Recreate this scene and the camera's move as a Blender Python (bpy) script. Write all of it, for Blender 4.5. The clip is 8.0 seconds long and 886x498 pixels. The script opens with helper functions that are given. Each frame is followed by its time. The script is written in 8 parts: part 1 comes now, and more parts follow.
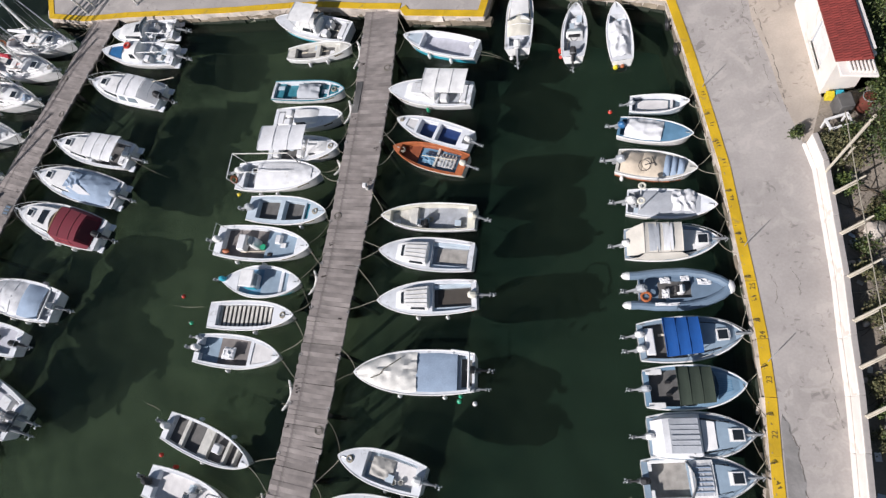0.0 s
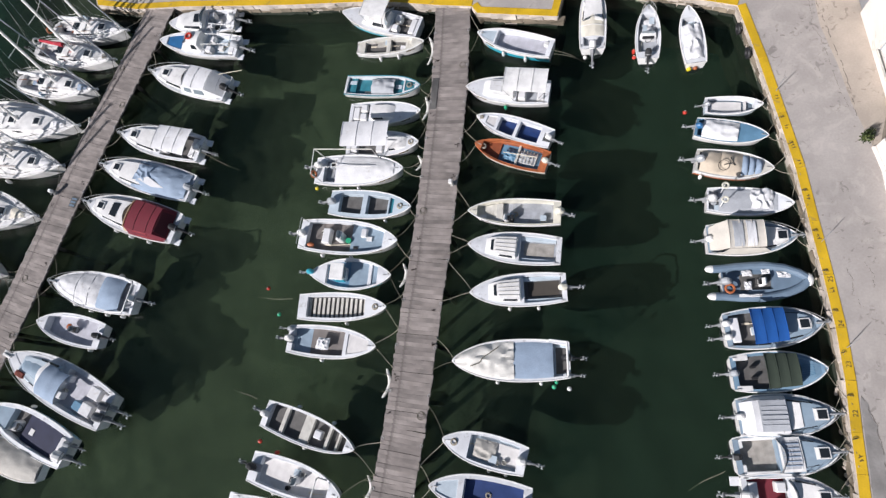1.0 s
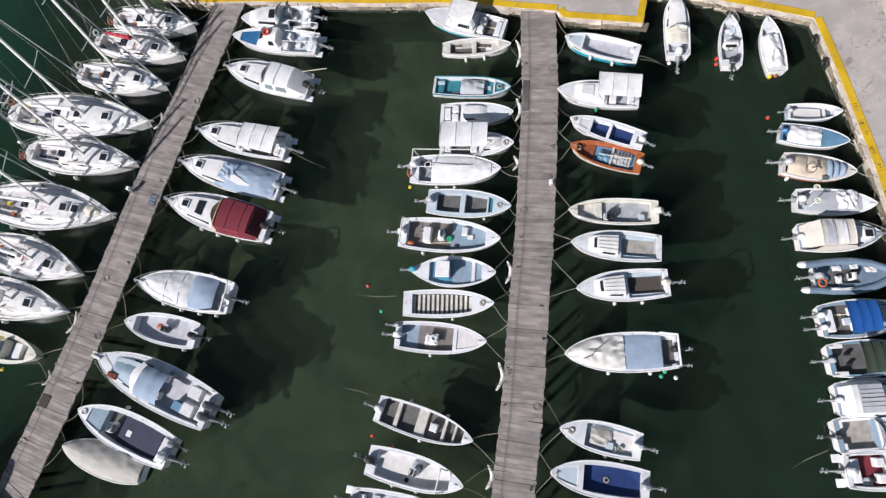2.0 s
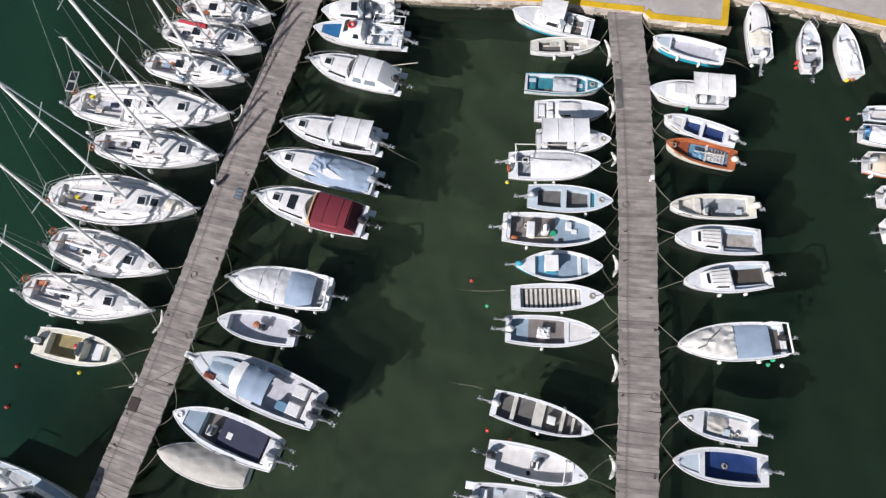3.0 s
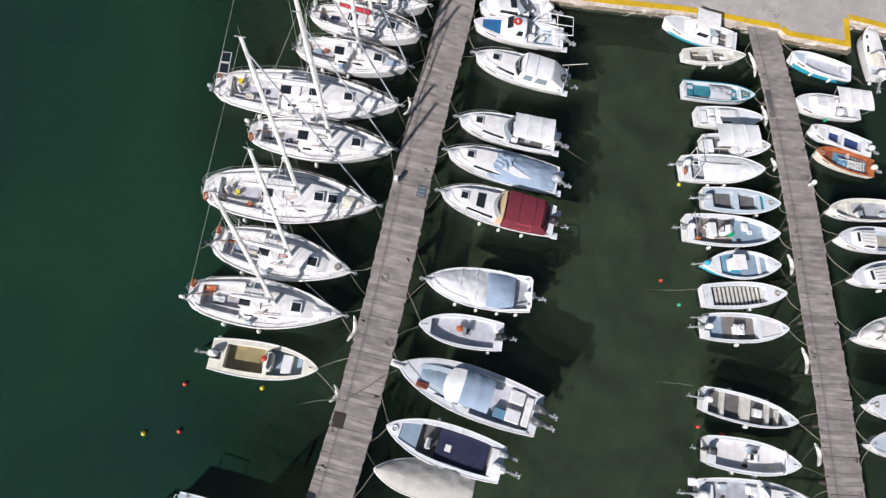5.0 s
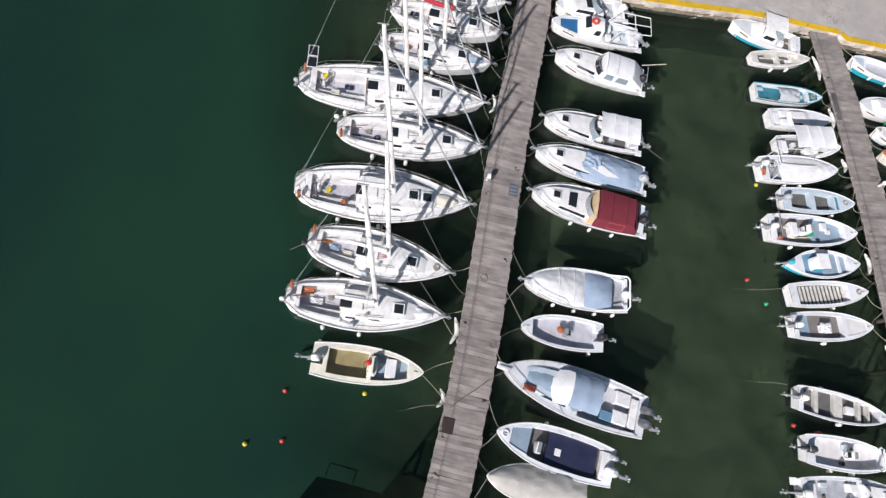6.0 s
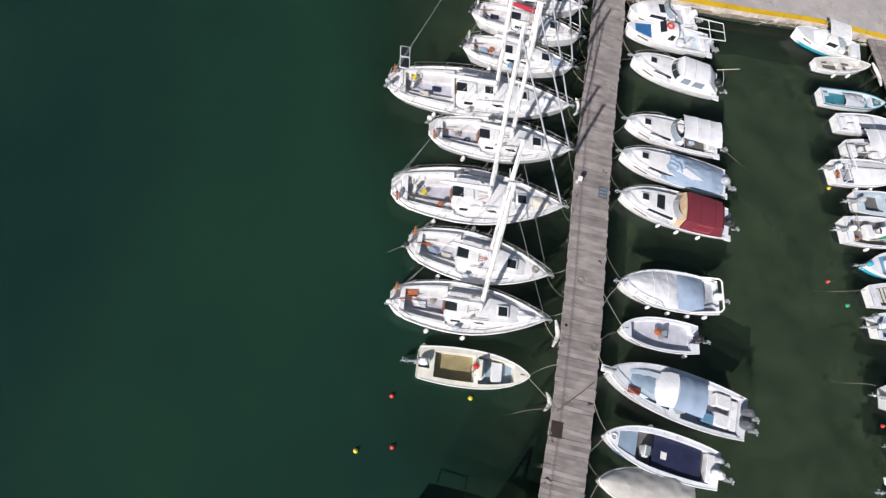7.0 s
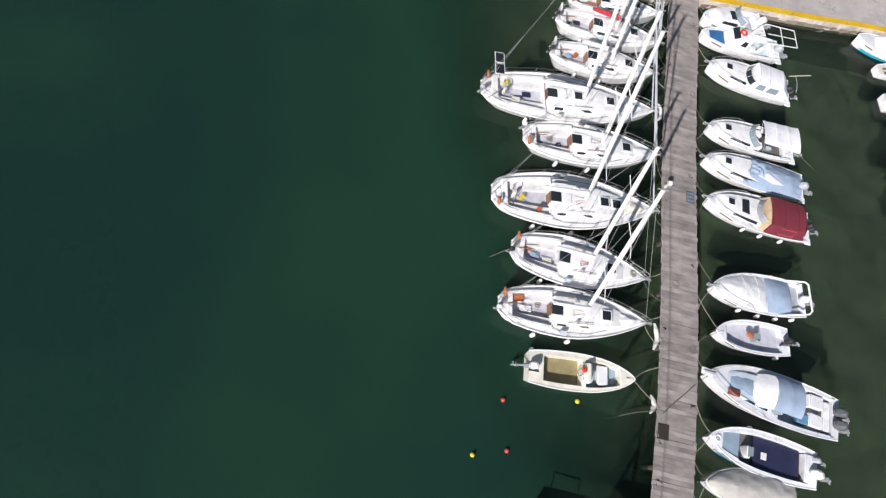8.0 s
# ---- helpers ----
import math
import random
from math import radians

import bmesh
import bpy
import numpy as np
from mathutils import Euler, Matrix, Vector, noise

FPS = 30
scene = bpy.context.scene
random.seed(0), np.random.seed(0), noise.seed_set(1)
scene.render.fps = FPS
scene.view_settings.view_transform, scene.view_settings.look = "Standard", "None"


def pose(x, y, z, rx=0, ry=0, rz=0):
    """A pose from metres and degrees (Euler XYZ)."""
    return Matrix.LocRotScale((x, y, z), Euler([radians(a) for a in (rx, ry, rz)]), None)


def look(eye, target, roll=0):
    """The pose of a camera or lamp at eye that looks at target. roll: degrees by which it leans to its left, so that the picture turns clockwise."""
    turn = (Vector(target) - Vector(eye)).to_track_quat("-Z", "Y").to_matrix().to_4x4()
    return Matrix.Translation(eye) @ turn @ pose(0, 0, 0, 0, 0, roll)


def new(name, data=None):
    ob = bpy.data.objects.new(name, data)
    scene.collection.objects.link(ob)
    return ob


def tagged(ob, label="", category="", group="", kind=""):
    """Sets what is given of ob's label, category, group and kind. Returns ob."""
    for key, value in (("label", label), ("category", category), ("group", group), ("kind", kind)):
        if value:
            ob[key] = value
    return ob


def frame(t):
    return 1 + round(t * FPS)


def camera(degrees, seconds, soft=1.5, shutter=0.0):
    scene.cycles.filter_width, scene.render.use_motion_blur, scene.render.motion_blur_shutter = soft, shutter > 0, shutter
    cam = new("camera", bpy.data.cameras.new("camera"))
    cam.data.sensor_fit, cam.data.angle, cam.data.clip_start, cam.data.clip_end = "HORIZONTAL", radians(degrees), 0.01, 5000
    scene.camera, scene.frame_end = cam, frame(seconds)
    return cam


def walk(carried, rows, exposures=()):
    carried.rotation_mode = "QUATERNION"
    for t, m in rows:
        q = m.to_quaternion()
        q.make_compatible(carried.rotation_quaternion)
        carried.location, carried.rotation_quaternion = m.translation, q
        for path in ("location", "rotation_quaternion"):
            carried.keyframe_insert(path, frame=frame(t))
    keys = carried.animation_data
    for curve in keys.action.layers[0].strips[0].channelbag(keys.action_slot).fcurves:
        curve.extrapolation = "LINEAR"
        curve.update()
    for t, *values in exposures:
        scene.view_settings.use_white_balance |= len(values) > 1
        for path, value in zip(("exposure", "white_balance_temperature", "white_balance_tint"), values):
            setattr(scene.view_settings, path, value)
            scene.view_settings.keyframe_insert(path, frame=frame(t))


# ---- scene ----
from mathutils import geometry

cam = camera(74.0, 8.0, soft=1.35)
# seconds, eye x y z, pitch from straight down, roll, heading
ROWS = [
    (0.0, 10.072, 5.561, 27.625, 24.24, -37.02, 33.96),
    (0.5, 7.574, 5.888, 29.150, 22.42, -36.92, 33.70),
    (1.0, 4.413, 6.211, 30.738, 20.45, -35.18, 31.69),
    (1.5, 0.566, 6.750, 32.330, 18.18, -32.01, 28.10),
    (3.0, -12.750, 6.730, 33.943, 16.30, -9.79, 4.60),
    (3.5, -17.387, 6.948, 34.039, 16.38, -0.14, -5.51),
    (4.0, -22.007, 7.334, 33.764, 16.84, 8.96, -15.03),
    (4.5, -26.345, 7.833, 33.117, 17.64, 17.13, -23.60),
    (6.0, -37.248, 9.176, 30.224, 20.91, 30.35, -37.82),
    (6.5, -40.177, 9.340, 29.243, 22.08, 31.10, -38.82),
    (7.0, -43.120, 9.878, 28.582, 22.70, 32.70, -40.56),
    (7.5, -45.959, 10.349, 27.915, 23.27, 33.61, -41.59),
    (8.0, -48.851, 11.073, 27.574, 23.42, 35.16, -43.34),
]
walk(cam, [(t, pose(x, y, z, 0, 0, heading) @ pose(0, 0, 0, pitch) @ pose(0, 0, 0, 0, 0, roll)) for t, x, y, z, pitch, roll, heading in ROWS],
     exposures=[(0.0, 0.17), (1.5, 0.19), (3.0, 0.24), (4.5, 0.24), (6.8, 0.22), (7.5, 0.27), (8.0, 0.34)])
# world, sun and exposure
SUN_AZ, SUN_EL = radians(231), radians(34.5)   # where the sun stands: clockwise from +y, and above the horizon
world = bpy.data.worlds.new("world")
scene.world = world
world.use_nodes = True
wn = world.node_tree.nodes
sky = wn.new("ShaderNodeTexSky")
sky.sky_type, sky.sun_disc = "NISHITA", False
sky.sun_elevation, sky.sun_rotation = SUN_EL, SUN_AZ
world.node_tree.links.new(sky.outputs[0], wn["Background"].inputs[0])
wn["Background"].inputs[1].default_value = 0.054
sun = new("sun", bpy.data.lights.new("sun", "SUN"))
sun.data.energy, sun.data.angle, sun.data.color = 5.0, radians(0.53), (1.0, 0.957, 0.972)
toward = Vector((math.sin(SUN_AZ) * math.cos(SUN_EL), math.cos(SUN_AZ) * math.cos(SUN_EL), math.sin(SUN_EL)))
sun.matrix_world = look(toward * 100, (0, 0, 0))


# ---- materials ----
def mat(name, color, rough=0.5, metal=0.0, dark=0.75, scale=2.5, fine=30.0, bump=0.1, stain=0.4, random_shift=0.0, coat=0.0, depth=0.01):
    """A surface with stains at one scale, grain at another, and a fine relief."""
    m = bpy.data.materials.new(name)
    m.use_nodes = True
    n, k = m.node_tree.nodes, m.node_tree.links
    b = n["Principled BSDF"]
    b.inputs["Metallic"].default_value = metal
    b.inputs["Coat Weight"].default_value = coat
    co = n.new("ShaderNodeTexCoord")
    big, small = n.new("ShaderNodeTexNoise"), n.new("ShaderNodeTexNoise")
    big.inputs["Scale"].default_value, big.inputs["Detail"].default_value = scale, 5
    small.inputs["Scale"].default_value, small.inputs["Detail"].default_value = fine, 3
    where = co.outputs["Object"]
    if random_shift:
        # alike pieces take their grain from different places
        who, far, moved = n.new("ShaderNodeObjectInfo"), n.new("ShaderNodeMath"), n.new("ShaderNodeVectorMath")
        far.operation, far.inputs[1].default_value, moved.operation = "MULTIPLY", 41.0, "ADD"
        k.new(who.outputs["Random"], far.inputs[0]), k.new(where, moved.inputs[0]), k.new(far.outputs[0], moved.inputs[1])
        where = moved.outputs[0]
    for t in (big, small):
        k.new(where, t.inputs["Vector"])
    ramp = n.new("ShaderNodeValToRGB")
    ramp.color_ramp.elements[0].position, ramp.color_ramp.elements[1].position = 0.3, 0.3 + stain
    ramp.color_ramp.elements[0].color = (*[c * dark for c in color], 1)
    ramp.color_ramp.elements[1].color = (*color, 1)
    k.new(big.outputs["Fac"], ramp.inputs["Fac"])
    grain = n.new("ShaderNodeMapRange")
    grain.inputs["To Min"].default_value, grain.inputs["To Max"].default_value = 0.86, 1.1
    k.new(small.outputs["Fac"], grain.inputs["Value"])
    hsv = n.new("ShaderNodeHueSaturation")
    k.new(ramp.outputs["Color"], hsv.inputs["Color"])
    if random_shift:
        info, span = n.new("ShaderNodeObjectInfo"), n.new("ShaderNodeMapRange")
        span.inputs["To Min"].default_value, span.inputs["To Max"].default_value = 1 - random_shift, 1 + random_shift
        k.new(info.outputs["Random"], span.inputs["Value"])
        both = n.new("ShaderNodeMath")
        both.operation = "MULTIPLY"
        k.new(grain.outputs[0], both.inputs[0]), k.new(span.outputs[0], both.inputs[1])
        k.new(both.outputs[0], hsv.inputs["Value"])
    else:
        k.new(grain.outputs[0], hsv.inputs["Value"])
    k.new(hsv.outputs["Color"], b.inputs["Base Color"])
    wear = n.new("ShaderNodeMapRange")
    wear.inputs["To Min"].default_value, wear.inputs["To Max"].default_value = max(rough - 0.12, 0.03), min(rough + 0.15, 1)
    k.new(big.outputs["Fac"], wear.inputs["Value"]), k.new(wear.outputs[0], b.inputs["Roughness"])
    bm = n.new("ShaderNodeBump")
    bm.inputs["Strength"].default_value, bm.inputs["Distance"].default_value = bump, depth
    k.new(small.outputs["Fac"], bm.inputs["Height"]), k.new(bm.outputs["Normal"], b.inputs["Normal"])
    return m


def glass_mat(name, color, rough=0.08):
    m = mat(name, color, rough, dark=0.8, bump=0.0)
    return m


def cloth(name, color, dark=0.8):
    return mat(name, color, 0.85, dark=dark, scale=1.6, fine=14, bump=0.35, depth=0.03, stain=0.5)


GEL = mat("gelcoat_white", (0.85, 0.84, 0.82), 0.3, dark=0.8, bump=0.05, coat=0.3, random_shift=0.04)
DECK_PALE = mat("deck_pale_grey", (0.75, 0.765, 0.79), 0.5, dark=0.82, scale=1.6, bump=0.15, random_shift=0.1)
GEL_OLD = mat("gelcoat_aged", (0.68, 0.66, 0.60), 0.45, dark=0.7, bump=0.1, random_shift=0.05)
GEL_BLUE = mat("gelcoat_pale_blue", (0.52, 0.60, 0.66), 0.35, dark=0.85, bump=0.05)
CREAM = mat("gelcoat_cream", (0.75, 0.72, 0.61), 0.4, dark=0.8, bump=0.06)
FLOOR = mat("cockpit_floor_grey", (0.42, 0.44, 0.475), 0.6, dark=0.65, bump=0.2)
NONSKID = mat("nonskid_deck_grey", (0.82, 0.81, 0.80), 0.6, dark=0.84, scale=1.2, fine=45, bump=0.2)
SLATE = mat("slate_interior", (0.10, 0.135, 0.17), 0.6, dark=0.7, bump=0.2)
SKY_DECK = mat("deck_sky_blue", (0.19, 0.31, 0.42), 0.5, dark=0.8, bump=0.1)
DECK_BLUE = mat("deck_slate_blue", (0.27, 0.355, 0.435), 0.5, dark=0.8, bump=0.1)
SKY_BAND = mat("paint_sky_blue", (0.10, 0.30, 0.50), 0.4, dark=0.8, bump=0.05)
STEEL_BLUE = mat("paint_steel_blue", (0.13, 0.27, 0.40), 0.5, dark=0.75, bump=0.1)
DARK_STONE = mat("dark_quay_stone", (0.035, 0.045, 0.03), 0.95, dark=0.5, scale=1.0, fine=8, bump=0.8)
BROWN_STONE = mat("brown_quay_stone", (0.27, 0.225, 0.165), 0.95, dark=0.5, scale=1.0, fine=9, bump=0.9, random_shift=0.15)
BILGE = mat("wet_olive_floor", (0.30, 0.25, 0.13), 0.3, dark=0.75, bump=0.1)
BROWN_FLOOR = mat("cockpit_floor_brown", (0.19, 0.17, 0.16), 0.7, dark=0.75, bump=0.2)
WORN_FLOOR = mat("cockpit_floor_worn", (0.40, 0.375, 0.34), 0.8, dark=0.6, scale=3.0, fine=18, bump=0.3)
LAVENDER = mat("cockpit_floor_lavender", (0.52, 0.52, 0.57), 0.6, dark=0.75, bump=0.2)
FLOOR_DARK = mat("cockpit_floor_dark", (0.13, 0.125, 0.12), 0.7, dark=0.6, bump=0.3)
FLOOR_WHITE = mat("cockpit_floor_white", (0.70, 0.68, 0.665), 0.5, dark=0.8, bump=0.15)
TEAL = mat("paint_teal", (0.04, 0.22, 0.28), 0.45, dark=0.65, bump=0.1)
AQUA = mat("paint_aqua", (0.03, 0.38, 0.50), 0.35, dark=0.8, bump=0.05)
BLUE = mat("paint_blue", (0.035, 0.16, 0.36), 0.4, dark=0.7, bump=0.08)
NAVY = mat("vinyl_navy", (0.018, 0.022, 0.06), 0.55, dark=0.7, bump=0.15)
ROYAL = cloth("canvas_royal_blue", (0.005, 0.085, 0.33))
DEEP_BLUE = mat("floor_deep_blue", (0.010, 0.035, 0.14), 0.5, dark=0.7, bump=0.15)
RUST_ORANGE = mat("paint_rust_orange", (0.30, 0.085, 0.035), 0.6, dark=0.6, bump=0.15)
ORANGE = mat("paint_orange", (0.50, 0.15, 0.055), 0.5, dark=0.6, bump=0.1)
WINE = cloth("canvas_wine_red", (0.17, 0.018, 0.032))
WINE_DARK = cloth("canvas_dark_wine", (0.085, 0.012, 0.02))
WINE_PALE = cloth("canvas_faded_red", (0.42, 0.07, 0.08))
RED = mat("plastic_red", (0.60, 0.05, 0.03), 0.4, bump=0.05)
CRIMSON = cloth("canvas_crimson", (0.45, 0.03, 0.05))
SAND = cloth("canvas_sand", (0.60, 0.51, 0.40))
BEIGE = cloth("canvas_pale_beige", (0.66, 0.62, 0.55))
TARP = cloth("canvas_white", (0.78, 0.78, 0.79))
TARP_GREY = cloth("canvas_grey", (0.46, 0.48, 0.51))
TARP_BLUE = cloth("canvas_blue_grey", (0.31, 0.395, 0.51), 0.8)
TARP_CREAM = cloth("canvas_cream", (0.72, 0.68, 0.58), 0.8)
TARP_OLD = cloth("canvas_stained", (0.50, 0.48, 0.44), 0.75)
TARP_PALE = cloth("canvas_pale_stained", (0.78, 0.76, 0.71), 0.78)
GREEN_DARK = cloth("canvas_dark_green", (0.035, 0.05, 0.035))
AMBER = mat("window_vinyl_amber", (0.58, 0.43, 0.27), 0.25, bump=0.05)
GLASS = glass_mat("tinted_window", (0.02, 0.025, 0.03))
GLASS_PALE = glass_mat("pale_window", (0.22, 0.27, 0.30))
BLACK = mat("black_rubber", (0.02, 0.02, 0.022), 0.55, bump=0.1)
GREY = mat("grey_plastic", (0.28, 0.29, 0.30), 0.5, bump=0.05)
COWL_GREY = mat("cowl_silver_grey", (0.42, 0.44, 0.46), 0.35, dark=0.85, bump=0.03)
BOTTOM_PAINT = mat("bottom_paint_dark", (0.03, 0.04, 0.05), 0.7, dark=0.6, bump=0.3)
COWL_DARK = mat("cowl_dark_grey", (0.11, 0.115, 0.125), 0.3, dark=0.85, bump=0.03)
STEEL = mat("stainless_steel", (0.52, 0.52, 0.51), 0.45, 0.6, bump=0.03)
ALLOY = mat("mast_aluminium", (0.84, 0.83, 0.80), 0.4, 0.0, bump=0.04)
HYPALON = mat("tube_grey_rubber", (0.15, 0.215, 0.29), 0.6, dark=0.8, bump=0.08)
ROPE = mat("rope_beige", (0.37, 0.335, 0.265), 0.9, bump=0.5, fine=90)
ROPE_DARK = mat("rope_weedy", (0.16, 0.15, 0.11), 0.9, bump=0.5, fine=90)
WOOD_TRIM = mat("varnished_wood", (0.24, 0.11, 0.045), 0.4, bump=0.1)
PLANK = mat("weathered_planks", (0.33, 0.29, 0.268), 0.85, dark=0.55, scale=1.1, fine=22, bump=0.6, random_shift=0.2)
BEAM = mat("dark_stringer", (0.07, 0.06, 0.05), 0.9, bump=0.4)
CONCRETE = mat("worn_concrete", (0.455, 0.415, 0.385), 0.9, dark=0.76, scale=0.55, fine=9, bump=0.5, stain=0.45)
SAND_CONCRETE = mat("sandy_concrete", (0.54, 0.465, 0.39), 0.95, dark=0.75, scale=0.6, fine=12, bump=0.6)
KERB_YELLOW = mat("kerb_paint_yellow", (0.70, 0.44, 0.012), 0.7, dark=0.7, scale=0.9, fine=14, bump=0.6, random_shift=0.012)
QUAY_STONE = mat("quay_stone", (0.66, 0.58, 0.50), 0.9, dark=0.55, scale=1.2, fine=10, bump=0.9, random_shift=0.1, depth=0.03)
WHITEWASH = mat("whitewashed_wall", (0.82, 0.765, 0.71), 0.85, dark=0.84, scale=0.8, fine=16, bump=0.4)
EARTH = mat("dry_earth", (0.30, 0.255, 0.205), 0.95, dark=0.5, scale=0.8, fine=8, bump=1.0, depth=0.05)
LEAF = mat("leaf_green", (0.085, 0.125, 0.03), 0.6, dark=0.5, scale=1.5, fine=10, bump=0.2, random_shift=0.25)
LEAF_DRY = mat("leaf_olive", (0.15, 0.15, 0.06), 0.7, dark=0.5, scale=1.5, fine=10, bump=0.2, random_shift=0.25)
TWIG = mat("bark", (0.10, 0.075, 0.05), 0.9, bump=0.5)
POLE_WOOD = mat("bleached_pole", (0.76, 0.68, 0.54), 0.8, bump=0.4)
ROOF_TILE = mat("roof_tile_red", (0.25, 0.04, 0.032), 0.75, dark=0.65, bump=0.4, random_shift=0.15)
BUOY_YELLOW = mat("buoy_yellow", (0.75, 0.60, 0.03), 0.5, bump=0.1)
BUOY_GREEN = mat("buoy_green", (0.03, 0.42, 0.22), 0.5, bump=0.1)
MARK = mat("painted_black_marks", (0.13, 0.10, 0.04), 0.9, bump=0.2)


def scuffs(m, scale, edge, color, share, mask=0.35, mask_edge=0.5):
    """Small dark scuffs and stains, gathered in patches."""
    n, k = m.node_tree.nodes, m.node_tree.links
    b = n["Principled BSDF"]
    under = b.inputs["Base Color"].links[0].from_socket
    co = n.new("ShaderNodeTexCoord")
    fields = []
    for sc, lo, warp in ((scale, edge, 1.2), (mask, mask_edge, 0.0)):
        t, r = n.new("ShaderNodeTexNoise"), n.new("ShaderNodeMapRange")
        t.inputs["Scale"].default_value, t.inputs["Detail"].default_value, t.inputs["Distortion"].default_value = sc, 5, warp
        r.inputs["From Min"].default_value, r.inputs["From Max"].default_value = lo, lo + 0.07
        k.new(co.outputs["Object"], t.inputs["Vector"]), k.new(t.outputs["Fac"], r.inputs["Value"])
        fields.append(r.outputs[0])
    both, cut, mix = n.new("ShaderNodeMath"), n.new("ShaderNodeMath"), n.new("ShaderNodeMix")
    both.operation = cut.operation = "MULTIPLY"
    cut.inputs[1].default_value = share
    k.new(fields[0], both.inputs[0]), k.new(fields[1], both.inputs[1]), k.new(both.outputs[0], cut.inputs[0])
    mix.data_type = "RGBA"
    k.new(cut.outputs[0], mix.inputs["Factor"]), k.new(under, mix.inputs["A"])
    mix.inputs["B"].default_value = (*color, 1)
    k.new(mix.outputs["Result"], b.inputs["Base Color"])


scuffs(CONCRETE, 2.6, 0.585, (0.16, 0.145, 0.13), 0.6, 0.5, 0.5)
scuffs(CONCRETE, 1.1, 0.52, (0.58, 0.53, 0.48), 0.22, 0.3, 0.42)
scuffs(CONCRETE, 0.5, 0.54, (0.30, 0.28, 0.26), 0.28, 0.25, 0.42)
scuffs(SAND_CONCRETE, 2.2, 0.58, (0.2, 0.17, 0.14), 0.6)
scuffs(PLANK, 1.6, 0.56, (0.10, 0.085, 0.08), 0.55, 0.7, 0.45)
scuffs(KERB_YELLOW, 3.0, 0.6, (0.30, 0.22, 0.08), 0.6, 0.6, 0.47)
scuffs(WHITEWASH, 1.5, 0.58, (0.55, 0.45, 0.38), 0.5, 0.5, 0.46)
scuffs(TARP_OLD, 2.0, 0.57, (0.34, 0.31, 0.26), 0.3, 0.6, 0.42)
scuffs(GEL_OLD, 3.0, 0.56, (0.36, 0.33, 0.27), 0.5, 0.8, 0.45)
scuffs(DECK_PALE, 3.5, 0.58, (0.34, 0.33, 0.32), 0.5, 0.9, 0.48)
scuffs(GEL, 4.0, 0.6, (0.5, 0.46, 0.4), 0.4, 0.9, 0.5)
scuffs(TARP, 2.5, 0.57, (0.5, 0.48, 0.45), 0.5, 0.7, 0.46)
scuffs(FLOOR, 4.0, 0.57, (0.22, 0.21, 0.19), 0.5, 1.0, 0.45)


def leaf_by_leaf(m, spread):
    """Each leaf has its own shade of the colour."""
    n, k = m.node_tree.nodes, m.node_tree.links
    b = n["Principled BSDF"]
    under = b.inputs["Base Color"].links[0].from_socket
    geo, hue, lo, hi = n.new("ShaderNodeNewGeometry"), n.new("ShaderNodeHueSaturation"), n.new("ShaderNodeMapRange"), n.new("ShaderNodeMapRange")
    lo.inputs["To Min"].default_value, lo.inputs["To Max"].default_value = 1 - spread, 1 + spread
    hi.inputs["To Min"].default_value, hi.inputs["To Max"].default_value = 0.53, 0.46
    for r, s in ((lo, "Value"), (hi, "Hue")):
        k.new(geo.outputs["Random Per Island"], r.inputs["Value"]), k.new(r.outputs[0], hue.inputs[s])
    k.new(under, hue.inputs["Color"]), k.new(hue.outputs[0], b.inputs["Base Color"])


for m in (LEAF, LEAF_DRY):
    leaf_by_leaf(m, 0.55)


